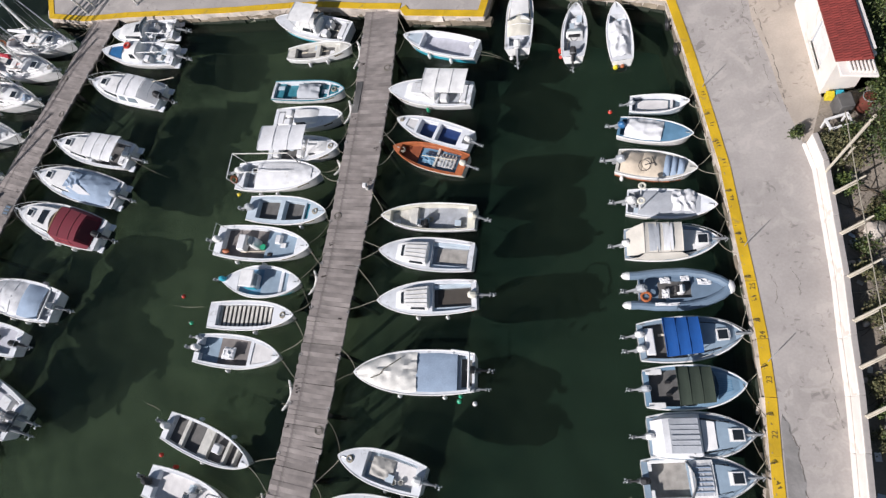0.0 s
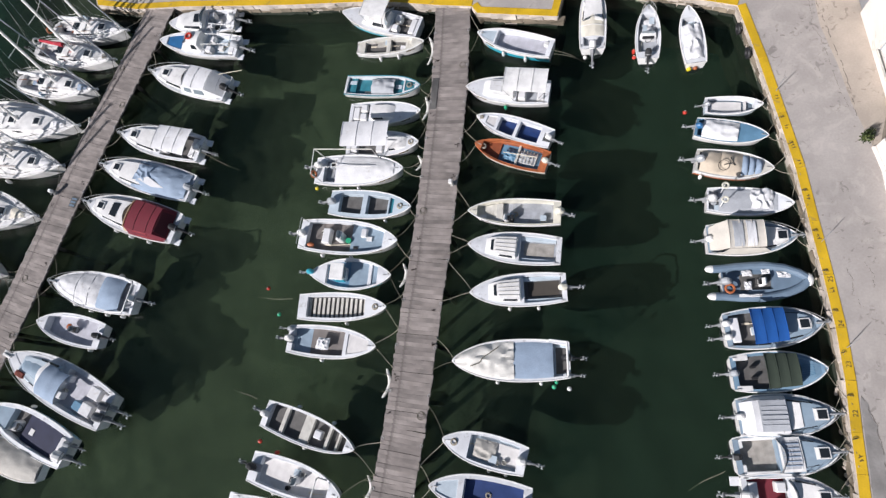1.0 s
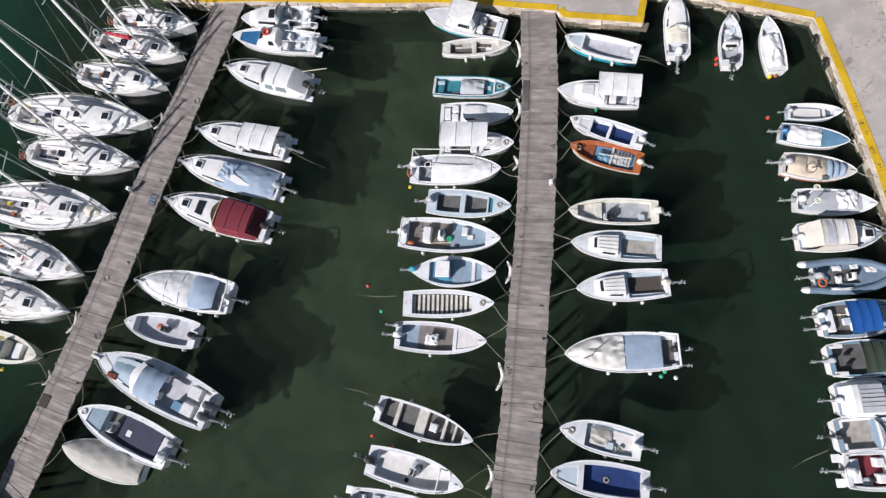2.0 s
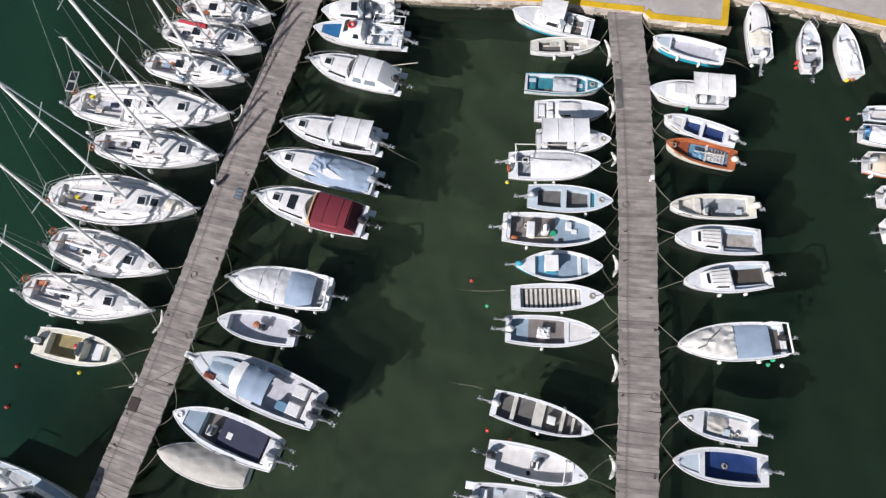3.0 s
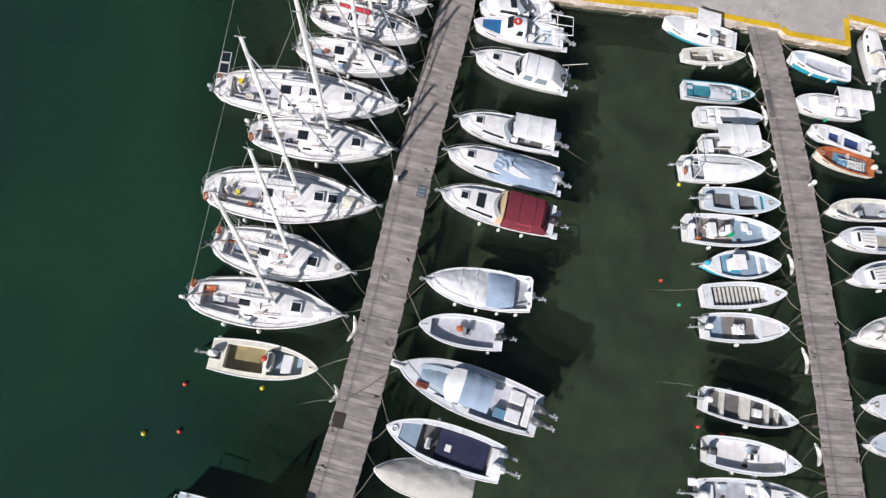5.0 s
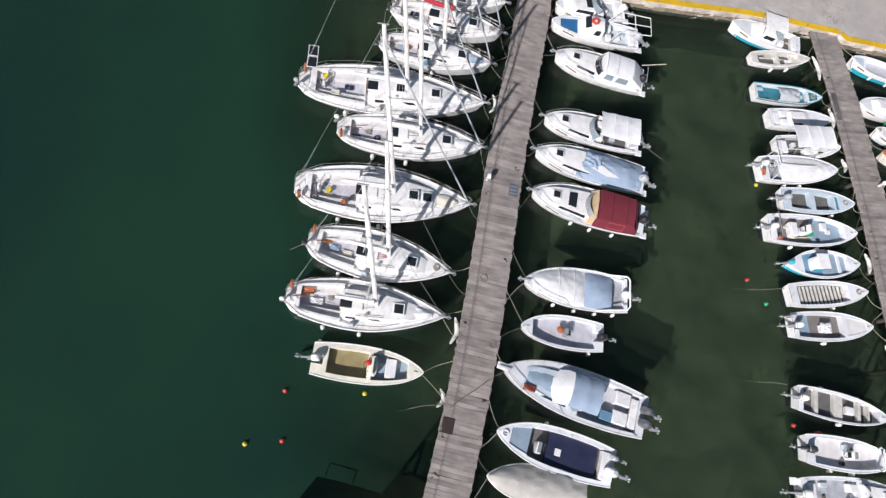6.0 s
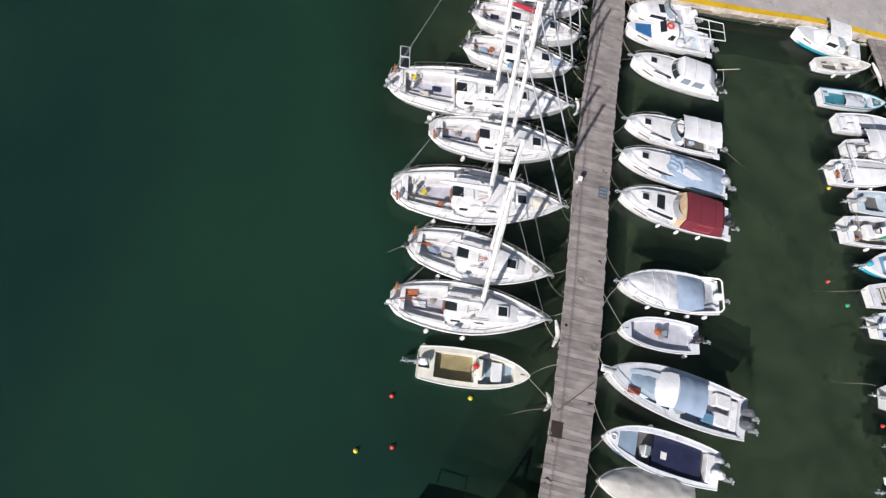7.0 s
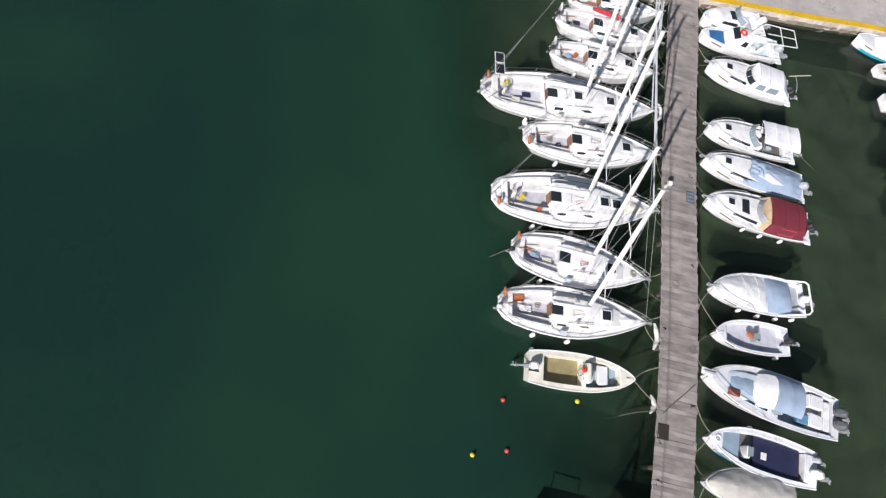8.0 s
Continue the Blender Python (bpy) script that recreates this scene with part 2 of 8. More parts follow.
def water_mat():
    """Clear green water: part of the light goes through to the bed, part comes back from the murk, and the surface mirrors the sky."""
    m = bpy.data.materials.new("harbour_water")
    m.use_nodes = True
    n, k = m.node_tree.nodes, m.node_tree.links
    n.remove(n["Principled BSDF"])
    clear, murk, gloss = n.new("ShaderNodeBsdfTransparent"), n.new("ShaderNodeBsdfDiffuse"), n.new("ShaderNodeBsdfGlossy")
    clear.inputs["Color"].default_value = (0.515, 0.58, 0.52, 1)
    drift, tint = n.new("ShaderNodeTexNoise"), n.new("ShaderNodeValToRGB")
    drift.inputs["Scale"].default_value, drift.inputs["Detail"].default_value = 0.07, 5
    tint.color_ramp.elements[0].position, tint.color_ramp.elements[1].position = 0.36, 0.64
    tint.color_ramp.elements[0].color, tint.color_ramp.elements[1].color = (0.0080, 0.0290, 0.0225, 1), (0.0128, 0.0430, 0.0255, 1)
    gloss.inputs["Roughness"].default_value = 0.05
    co, waves = n.new("ShaderNodeTexCoord"), n.new("ShaderNodeTexNoise")
    waves.inputs["Scale"].default_value, waves.inputs["Detail"].default_value = 2.2, 3
    k.new(co.outputs["Object"], waves.inputs["Vector"]), k.new(co.outputs["Object"], drift.inputs["Vector"])
    bm = n.new("ShaderNodeBump")
    bm.inputs["Strength"].default_value, bm.inputs["Distance"].default_value = 0.12, 0.05
    k.new(waves.outputs["Fac"], bm.inputs["Height"])
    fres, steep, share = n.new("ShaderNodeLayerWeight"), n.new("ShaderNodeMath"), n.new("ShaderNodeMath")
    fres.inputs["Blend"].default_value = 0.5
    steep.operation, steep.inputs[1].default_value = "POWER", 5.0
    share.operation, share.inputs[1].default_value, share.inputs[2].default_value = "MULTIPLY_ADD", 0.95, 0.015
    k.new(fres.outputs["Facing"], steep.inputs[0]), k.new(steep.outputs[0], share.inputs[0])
    k.new(bm.outputs["Normal"], gloss.inputs["Normal"]), k.new(bm.outputs["Normal"], fres.inputs["Normal"])
    body, all_ = n.new("ShaderNodeMixShader"), n.new("ShaderNodeMixShader")
    place, reach, cloud = n.new("ShaderNodeSeparateXYZ"), n.new("ShaderNodeMapRange"), n.new("ShaderNodeTexNoise")
    cloud.inputs["Scale"].default_value, cloud.inputs["Detail"].default_value = 0.12, 4
    shift = n.new("ShaderNodeMath")
    shift.operation, shift.inputs[1].default_value = "MULTIPLY_ADD", 9.0
    k.new(co.outputs["Object"], place.inputs[0]), k.new(co.outputs["Object"], cloud.inputs["Vector"])
    k.new(cloud.outputs["Fac"], shift.inputs[0]), k.new(place.outputs["X"], shift.inputs[2])
    # the open water west of the yachts is deeper and murkier
    for socket, value in (("From Min", -27.5), ("From Max", -35.5), ("To Min", 0.08), ("To Max", 0.86)):
        reach.inputs[socket].default_value = value
    k.new(shift.outputs[0], reach.inputs["Value"]), k.new(reach.outputs[0], body.inputs["Fac"])
    # in the basin the murk is browner; far out it is darker
    where, out, far, mixed = n.new("ShaderNodeMapRange"), n.new("ShaderNodeMix"), n.new("ShaderNodeMapRange"), n.new("ShaderNodeMath")
    where.inputs["From Min"].default_value, where.inputs["From Max"].default_value = -26.5, -31.5
    far.inputs["From Min"].default_value, far.inputs["From Max"].default_value = -60.0, -36.0
    far.inputs["To Min"].default_value, far.inputs["To Max"].default_value = -0.10, 0.14
    mixed.operation = "ADD"
    k.new(place.outputs["X"], far.inputs["Value"]), k.new(far.outputs[0], mixed.inputs[0]), k.new(drift.outputs["Fac"], mixed.inputs[1]), k.new(mixed.outputs[0], tint.inputs["Fac"])
    out.data_type = "RGBA"
    out.inputs["A"].default_value = (0.026, 0.052, 0.034, 1)
    k.new(shift.outputs[0], where.inputs["Value"]), k.new(where.outputs[0], out.inputs["Factor"]), k.new(tint.outputs["Color"], out.inputs["B"])
    k.new(out.outputs["Result"], murk.inputs["Color"])
    k.new(clear.outputs[0], body.inputs[1]), k.new(murk.outputs[0], body.inputs[2])
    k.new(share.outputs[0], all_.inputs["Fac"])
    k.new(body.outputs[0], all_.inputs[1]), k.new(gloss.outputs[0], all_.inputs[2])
    k.new(all_.outputs[0], n["Material Output"].inputs["Surface"])
    return m


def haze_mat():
    """Added sheets standing in for fine silt in the water: they let most light through and give a little back."""
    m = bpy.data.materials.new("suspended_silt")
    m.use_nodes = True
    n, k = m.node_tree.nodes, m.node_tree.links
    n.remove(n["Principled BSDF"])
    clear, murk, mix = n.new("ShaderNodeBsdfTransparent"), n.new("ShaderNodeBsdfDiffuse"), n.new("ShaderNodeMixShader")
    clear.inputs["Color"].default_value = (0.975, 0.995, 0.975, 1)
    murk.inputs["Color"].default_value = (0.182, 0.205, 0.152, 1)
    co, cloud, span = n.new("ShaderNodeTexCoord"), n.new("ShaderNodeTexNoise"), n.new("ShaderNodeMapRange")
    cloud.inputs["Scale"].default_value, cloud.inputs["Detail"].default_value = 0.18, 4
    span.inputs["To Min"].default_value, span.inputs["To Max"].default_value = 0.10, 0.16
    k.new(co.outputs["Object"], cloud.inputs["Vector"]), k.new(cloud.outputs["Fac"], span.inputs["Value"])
    # the silt share falls to 0.4 of itself towards the eastern quay
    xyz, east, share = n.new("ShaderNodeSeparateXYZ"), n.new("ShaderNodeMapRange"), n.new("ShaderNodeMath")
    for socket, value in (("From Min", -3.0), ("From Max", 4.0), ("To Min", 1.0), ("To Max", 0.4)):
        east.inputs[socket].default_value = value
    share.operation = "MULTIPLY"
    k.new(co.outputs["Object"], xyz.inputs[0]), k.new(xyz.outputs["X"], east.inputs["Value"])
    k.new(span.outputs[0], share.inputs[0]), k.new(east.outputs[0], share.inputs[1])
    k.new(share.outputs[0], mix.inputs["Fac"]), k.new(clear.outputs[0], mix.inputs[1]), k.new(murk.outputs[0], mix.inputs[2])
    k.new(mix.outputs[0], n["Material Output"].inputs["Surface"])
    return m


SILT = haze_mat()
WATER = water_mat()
SEABED = mat("seabed_silt", (0.22, 0.23, 0.168), 1.0, dark=0.6, scale=0.3, fine=2.2, bump=0.4, stain=0.3)
scuffs(SEABED, 0.2, 0.47, (0.07, 0.08, 0.06), 0.4, 0.06, 0.3)
scuffs(SEABED, 0.9, 0.57, (0.06, 0.065, 0.045), 0.7, 0.12, 0.47)


def darken_bed(m, low, high, patchy, color):
    """Darkens the bed's colour from x = low to x = high, in patches."""
    n, k = m.node_tree.nodes, m.node_tree.links
    b = n["Principled BSDF"]
    under = b.inputs["Base Color"].links[0].from_socket
    co, xyz, cloud = n.new("ShaderNodeTexCoord"), n.new("ShaderNodeSeparateXYZ"), n.new("ShaderNodeTexNoise")
    cloud.inputs["Scale"].default_value, cloud.inputs["Detail"].default_value = 0.3, 5
    k.new(co.outputs["Object"], xyz.inputs[0]), k.new(co.outputs["Object"], cloud.inputs["Vector"])
    add, span, mix = n.new("ShaderNodeMath"), n.new("ShaderNodeMapRange"), n.new("ShaderNodeMix")
    add.operation, add.inputs[1].default_value = "MULTIPLY_ADD", patchy
    k.new(cloud.outputs["Fac"], add.inputs[0]), k.new(xyz.outputs["X"], add.inputs[2])
    span.inputs["From Min"].default_value, span.inputs["From Max"].default_value = low, high
    k.new(add.outputs[0], span.inputs["Value"])
    mix.data_type = "RGBA"
    k.new(span.outputs[0], mix.inputs["Factor"]), k.new(under, mix.inputs["A"])
    mix.inputs["B"].default_value = (*color, 1)
    k.new(mix.outputs["Result"], b.inputs["Base Color"])


darken_bed(SEABED, 2.5, 10.0, 12.0, (0.02, 0.042, 0.034))


# ---- mesh helpers ----
def finish(bm, sharp=35):
    bmesh.ops.recalc_face_normals(bm, faces=bm.faces)
    for f in bm.faces:
        f.smooth = True
    limit = radians(sharp)
    for e in bm.edges:
        if len(e.link_faces) == 2 and e.calc_face_angle(0) > limit:
            e.smooth = False
    return bm


def part(name, bm, material, parent=None, label="", bevel=0.0):
    me = bpy.data.meshes.new(name)
    finish(bm).to_mesh(me)
    bm.free()
    for m in material if isinstance(material, (list, tuple)) else [material]:
        me.materials.append(m)
    ob = new(name, me)
    if bevel:
        b = ob.modifiers.new("bevel", "BEVEL")
        b.width, b.segments, b.limit_method = bevel, 2, "ANGLE"
    if parent:
        ob.parent = parent
    return tagged(ob, label)


def empty(name, m, label, category, group=""):
    ob = new(name)
    ob.empty_display_size = 0.3
    ob.matrix_world = m
    return tagged(ob, label, category, group)


def box(x0, x1, y0, y1, z0, z1, bm=None, top=1.0):
    """A block; top: how far its upper face is drawn in."""
    bm = bm or bmesh.new()
    cx, cy = (x0 + x1) / 2, (y0 + y1) / 2
    v = [bm.verts.new((x, y, z0)) for x, y in ((x0, y0), (x1, y0), (x1, y1), (x0, y1))]
    v += [bm.verts.new((cx + (x - cx) * top, cy + (y - cy) * top, z1)) for x, y in ((x0, y0), (x1, y0), (x1, y1), (x0, y1))]
    for q in ((0, 3, 2, 1), (4, 5, 6, 7), (0, 1, 5, 4), (1, 2, 6, 5), (2, 3, 7, 6), (3, 0, 4, 7)):
        bm.faces.new([v[i] for i in q])
    return bm


def tube(points, r, n=6, bm=None, r1=None):
    """A round bar through the points."""
    bm = bm or bmesh.new()
    pts = [Vector(p) for p in points]
    rings = []
    for i, p in enumerate(pts):
        d = (pts[min(i + 1, len(pts) - 1)] - pts[max(i - 1, 0)]).normalized()
        a = d.orthogonal().normalized() if abs(d.z) > 0.95 else d.cross(Vector((0, 0, 1))).normalized()
        b = d.cross(a)
        rr = r if r1 is None else r + (r1 - r) * i / (len(pts) - 1)
        rings.append([bm.verts.new(p + rr * (a * math.cos(2 * math.pi * j / n) + b * math.sin(2 * math.pi * j / n))) for j in range(n)])
    for s, t in zip(rings, rings[1:]):
        for j in range(n):
            bm.faces.new((s[j], s[(j + 1) % n], t[(j + 1) % n], t[j]))
    bm.faces.new(rings[0][::-1]), bm.faces.new(rings[-1])
    return bm


def loft(rings, bm=None, caps=True):
    """A skin over closed rings of as many points each."""
    bm = bm or bmesh.new()
    vs = [[bm.verts.new(p) for p in ring] for ring in rings]
    n = len(vs[0])
    for s, t in zip(vs, vs[1:]):
        for j in range(n):
            bm.faces.new((s[j], s[(j + 1) % n], t[(j + 1) % n], t[j]))
    if caps:
        bm.faces.new(vs[0][::-1]), bm.faces.new(vs[-1])
    return bm


def sheet(rows, thick, bm=None):
    """A cloth or plate over a grid of points, with thickness downwards."""
    bm = bm or bmesh.new()
    up = [[bm.verts.new(p) for p in row] for row in rows]
    lo = [[bm.verts.new(Vector(p) - Vector((0, 0, thick))) for p in row] for row in rows]
    a, b = len(rows), len(rows[0])
    for i in range(a - 1):
        for j in range(b - 1):
            bm.faces.new((up[i][j], up[i + 1][j], up[i + 1][j + 1], up[i][j + 1]))
            bm.faces.new((lo[i][j], lo[i][j + 1], lo[i + 1][j + 1], lo[i + 1][j]))
    for i in range(a - 1):
        for j in (0, b - 1):
            bm.faces.new((up[i][j], lo[i][j], lo[i + 1][j], up[i + 1][j]))
    for j in range(b - 1):
        for i in (0, a - 1):
            bm.faces.new((up[i][j], up[i][j + 1], lo[i][j + 1], lo[i][j]))
    return bm


def ring_of(cx, cy, z, rx, ry, n=10, power=2.0):
    """A rounded outline, squarer with a higher power."""
    out = []
    for j in range(n):
        c, s = math.cos(2 * math.pi * (j + 0.5) / n), math.sin(2 * math.pi * (j + 0.5) / n)
        out.append((cx + rx * math.copysign(abs(c) ** (2 / power), c), cy + ry * math.copysign(abs(s) ** (2 / power), s), z))
    return out


def torus(c, r, t, n=14, k=6, tilt=None, bm=None):
    bm = bm or bmesh.new()
    m = Matrix.Translation(c) @ (tilt or Matrix())
    g = [[bm.verts.new(m @ Vector(((r + t * math.cos(2 * math.pi * j / k)) * math.cos(2 * math.pi * i / n), (r + t * math.cos(2 * math.pi * j / k)) * math.sin(2 * math.pi * i / n), t * math.sin(2 * math.pi * j / k)))) for j in range(k)] for i in range(n)]
    for i in range(n):
        for j in range(k):
            bm.faces.new((g[i][j], g[(i + 1) % n][j], g[(i + 1) % n][(j + 1) % k], g[i][(j + 1) % k]))
    return bm


def blob(c, rx, ry, rz, n=8, k=6, bm=None):
    bm = bm or bmesh.new()
    top, low = bm.verts.new((c[0], c[1], c[2] + rz)), bm.verts.new((c[0], c[1], c[2] - rz))
    rows = []
    for i in range(1, k):
        a = math.pi * i / k
        rows.append([bm.verts.new((c[0] + rx * math.sin(a) * math.cos(2 * math.pi * j / n), c[1] + ry * math.sin(a) * math.sin(2 * math.pi * j / n), c[2] + rz * math.cos(a))) for j in range(n)])
    for j in range(n):
        bm.faces.new((top, rows[0][j], rows[0][(j + 1) % n])), bm.faces.new((low, rows[-1][(j + 1) % n], rows[-1][j]))
        for s, t in zip(rows, rows[1:]):
            bm.faces.new((s[j], t[j], t[(j + 1) % n], s[(j + 1) % n]))
    return bm


# ---- boats: the hull's lines ----
BERTHS = []


class Form:
    """A hull's lines. s runs from stern 0 to bow 1; x is ahead, y to port, z up from the water."""

    def __init__(self, length, beam, height=0.55, rise=0.3, transom=0.82, full=2.5, wide=0.38, rake=0.35, rounded=0.0):
        self.blunt = 0.92 if rounded else 0.78   # a yacht has a finer bow
        self.rounded = rounded
        self.length, self.beam, self.height, self.rise = length, beam, height, rise
        self.transom, self.full, self.wide, self.rake = transom, full, wide, rake

    def x(self, s):
        return (s - 0.5) * self.length

    def half(self, s):
        s = min(max(s, 0), 1)
        if s > self.wide:
            u = (s - self.wide) / (1 - self.wide)
            return max(self.beam / 2 * (1 - u ** self.full) ** self.blunt, 0.012)
        u = (self.wide - s) / self.wide
        ease = 1 - 0.5 * (1 - min(s / self.rounded, 1)) ** 2 if self.rounded else 1.0
        return max(self.beam / 2 * (self.transom + (1 - self.transom) * (1 - u * u)) * ease, 0.012)

    def sheer(self, s):
        return self.height + self.rise * max(s, 0) ** 2.2 + 0.05 * (1 - s) ** 2

    def at(self, s, v=0.0, dz=0.0):
        return Vector((self.x(s), v * self.half(s), self.sheer(s) + dz))


def hull_mesh(f, n=18, bottom=-0.28):
    bm, rows = bmesh.new(), []
    for i in range(n + 1):
        s = 1 - (1 - i / n) ** 1.6 if not f.rounded else (0.015 * i if i < 5 else 1 - 0.94 * (1 - (i - 4) / (n - 4)) ** 1.25)
        h, top = f.half(s), f.sheer(s)
        side = []
        for out, up in ((0.0, bottom), (0.55, bottom * 0.75), (0.82, -0.02), (0.93, 0.5 * top), (1.0, top)):
            z = up
            deep = 1 - (z - bottom) / (top - bottom)
            push = f.rake * (s ** 5) * deep
            if f.rounded:
                # a yacht's counter hangs out over the water
                push -= 0.16 * f.length * (1 - s) ** 7 * deep
                out *= 1 - 0.5 * max(0, 0.6 - s) * deep
            side.append((f.x(s) - push, out * h, z))
        rows.append([bm.verts.new(p) for p in side[::-1]] + [bm.verts.new((p[0], -p[1], p[2])) for p in side[1:]])
    for a, b in zip(rows, rows[1:]):
        for j in range(len(a) - 1):
            # below the waterline the hull carries dark bottom paint
            bm.faces.new((a[j], b[j], b[j + 1], a[j + 1])).material_index = 1 if 2 <= j <= 5 else 0
    t = rows[0]
    bm.faces.new((t[0], t[1], t[2], t[6], t[7], t[8]))
    bm.faces.new(t[2:7]).material_index = 1
    return bm


def deck_mesh(f, regions, camber=0.03):
    """The boat seen from above, in cells: each region (s0, s1, v0, v1, height, material) over the ones before it. A height below 0.02 counts
    from the sheer, others from the water; walls join cells of different heights."""
    ss = sorted({round(i / 16, 4) for i in range(17)} | ({0.015, 0.03, 0.045} if f.rounded else {0.965, 0.985}) | {r[0] for r in regions} | {r[1] for r in regions})
    vs = sorted({-1.0, -0.5, 0.0, 0.5, 1.0} | {r[2] for r in regions} | {r[3] for r in regions})
    bm, made = bmesh.new(), {}

    def corner(i, j, z):
        s, v = ss[i], vs[j]
        if z < 0.02:
            h = f.sheer(s) + z + camber * (1 - v * v)
        else:
            h = z
        key = (i, j, round(h, 4))
        if key not in made:
            made[key] = bm.verts.new((f.x(s), v * f.half(s), h))
        return made[key]

    cell = {}
    for i in range(len(ss) - 1):
        for j in range(len(vs) - 1):
            c, v = (ss[i] + ss[i + 1]) / 2, (vs[j] + vs[j + 1]) / 2
            z, m = 0.0, 0
            for s0, s1, v0, v1, h, k in regions:
                if s0 <= c <= s1 and v0 <= v <= v1:
                    z, m = h, k
            cell[i, j] = z, m
    for (i, j), (z, m) in cell.items():
        q = [corner(i, j, z), corner(i + 1, j, z), corner(i + 1, j + 1, z), corner(i, j + 1, z)]
        bm.faces.new(q).material_index = m
        for (a, b), e in (((i + 1, j), ((i + 1, j), (i + 1, j + 1))), ((i, j + 1), ((i, j + 1), (i + 1, j + 1)))):
            if (a, b) in cell and abs(cell[a, b][0] - z) > 1e-4:
                w, k = cell[a, b]
                ends = [corner(*e[0], z), corner(*e[1], z), corner(*e[1], w), corner(*e[0], w)]
                if len(set(ends)) == 4 and not bm.faces.get(ends):
                    high = z if z < 0.02 else z - 9
                    bm.faces.new(ends).material_index = m if high > (w if w < 0.02 else w - 9) else k
    return bm


def rim_tube(f, r=0.035, n=16, dz=0.0):
    pts = [f.at(1 - (1 - i / n) ** 1.6, 1, dz) for i in range(n + 1)]
    pts += [Vector((p.x, -p.y, p.z)) for p in pts[-2::-1]]
    return tube(pts, r, 6)


# ---- boats: the fittings, in a boat's own frame ----
def cabin(f, s0, s1, w, h, front=0.12, back=0.02, dz=0.0, side=0.82, n=7):
    """A cuddy or coachroof with sloping front and cambered top."""
    bm, rows = bmesh.new(), []
    prof = [(s0, 0.0), (s0 + back, 1.0)] + [(s0 + back + (s1 - front - s0 - back) * i / n, 1.0) for i in range(1, n + 1)] + [(s1 - front * 0.45, 0.62), (s1, 0.0)]
    for s, up in prof:
        base = f.sheer(s) + dz
        yy = w * f.half(min(s, s1))
        row = []
        for v, z in ((-1, 0), (-side, 0.86), (-side * 0.5, 0.97), (0, 1), (side * 0.5, 0.97), (side, 0.86), (1, 0)):
            row.append(bm.verts.new((f.x(s), v * yy, base - 0.02 + (h + 0.02) * z * up)))
        rows.append(row)
    for a, b in zip(rows, rows[1:]):
        for j in range(6):
            bm.faces.new((a[j], b[j], b[j + 1], a[j + 1]))
    bm.faces.new(rows[0])
    return bm


def plate(p, t=0.02, up=None):
    """A thin flat piece through four points, lifted off along its normal."""
    bm = bmesh.new()
    p = [Vector(q) for q in p]
    nrm = (p[1] - p[0]).cross(p[2] - p[0]).normalized()
    if nrm.z < 0:
        nrm = -nrm
    if up:
        nrm = Vector(up)
    a = [bm.verts.new(q - nrm * t) for q in p]
    b = [bm.verts.new(q + nrm * t) for q in p]
    bm.faces.new(a), bm.faces.new(b)
    for i in range(4):
        bm.faces.new((a[i], a[(i + 1) % 4], b[(i + 1) % 4], b[i]))
    return bm


def side_window(f, s0, s1, w, h, side_sign, low=0.3, high=0.8, dz=0.0, slope=0.82):
    """A window in a cabin's sloping side."""
    pts = []
    for s, u in ((s0, low), (s1, low), (s1 - 0.02, high), (s0, high)):
        y = w * f.half(s) * (1 - (1 - slope) * u / 0.86)
        pts.append((f.x(s), side_sign * y, f.sheer(s) + dz + h * u))
    return plate(pts, 0.018, (0, side_sign * 0.9, 0.4))


def screen(f, s, w, h, lean=0.12, curve=0.1, dz=0.0, n=6):
    """A wrapped windscreen: rows of points for the pane and for its frame."""
    low, high = [], []
    for i in range(n + 1):
        v = -1 + 2 * i / n
        q = s - curve * abs(v) ** 2
        y = v * w * f.half(s - curve)
        low.append(Vector((f.x(q), y, f.sheer(q) + dz)))
        high.append(Vector((f.x(q) - lean, y * 0.93, f.sheer(q) + dz + h)))
    return low, high


def canopy_mesh(x0, x1, w, z, arch=0.12, sag=0.04, bows=3, n=12, k=7, droop=0.0, taper=1.0):
    rows = []
    for i in range(n + 1):
        u = i / n
        crease = lambda v: 0.022 * noise.noise(Vector((x0 * 3 + u * 5, v * 2.2, z * 9))) + 0.012 * noise.noise(Vector((u * 14, v * 5 + x0, z)))
        hang = sag * abs(math.sin(math.pi * u * bows))
        ww = w * (1 + (taper - 1) * u)
        rows.append([(x0 + (x1 - x0) * u, ww / 2 * v, z + arch * (1 - 0.6 * v * v - 0.4 * abs(v) ** 5) + crease(v) - hang * (1 - 0.4 * v * v) - droop * (1 - u) ** 2) for v in [-1 + 2 * j / k for j in range(k + 1)]])
    return sheet(rows, 0.025)


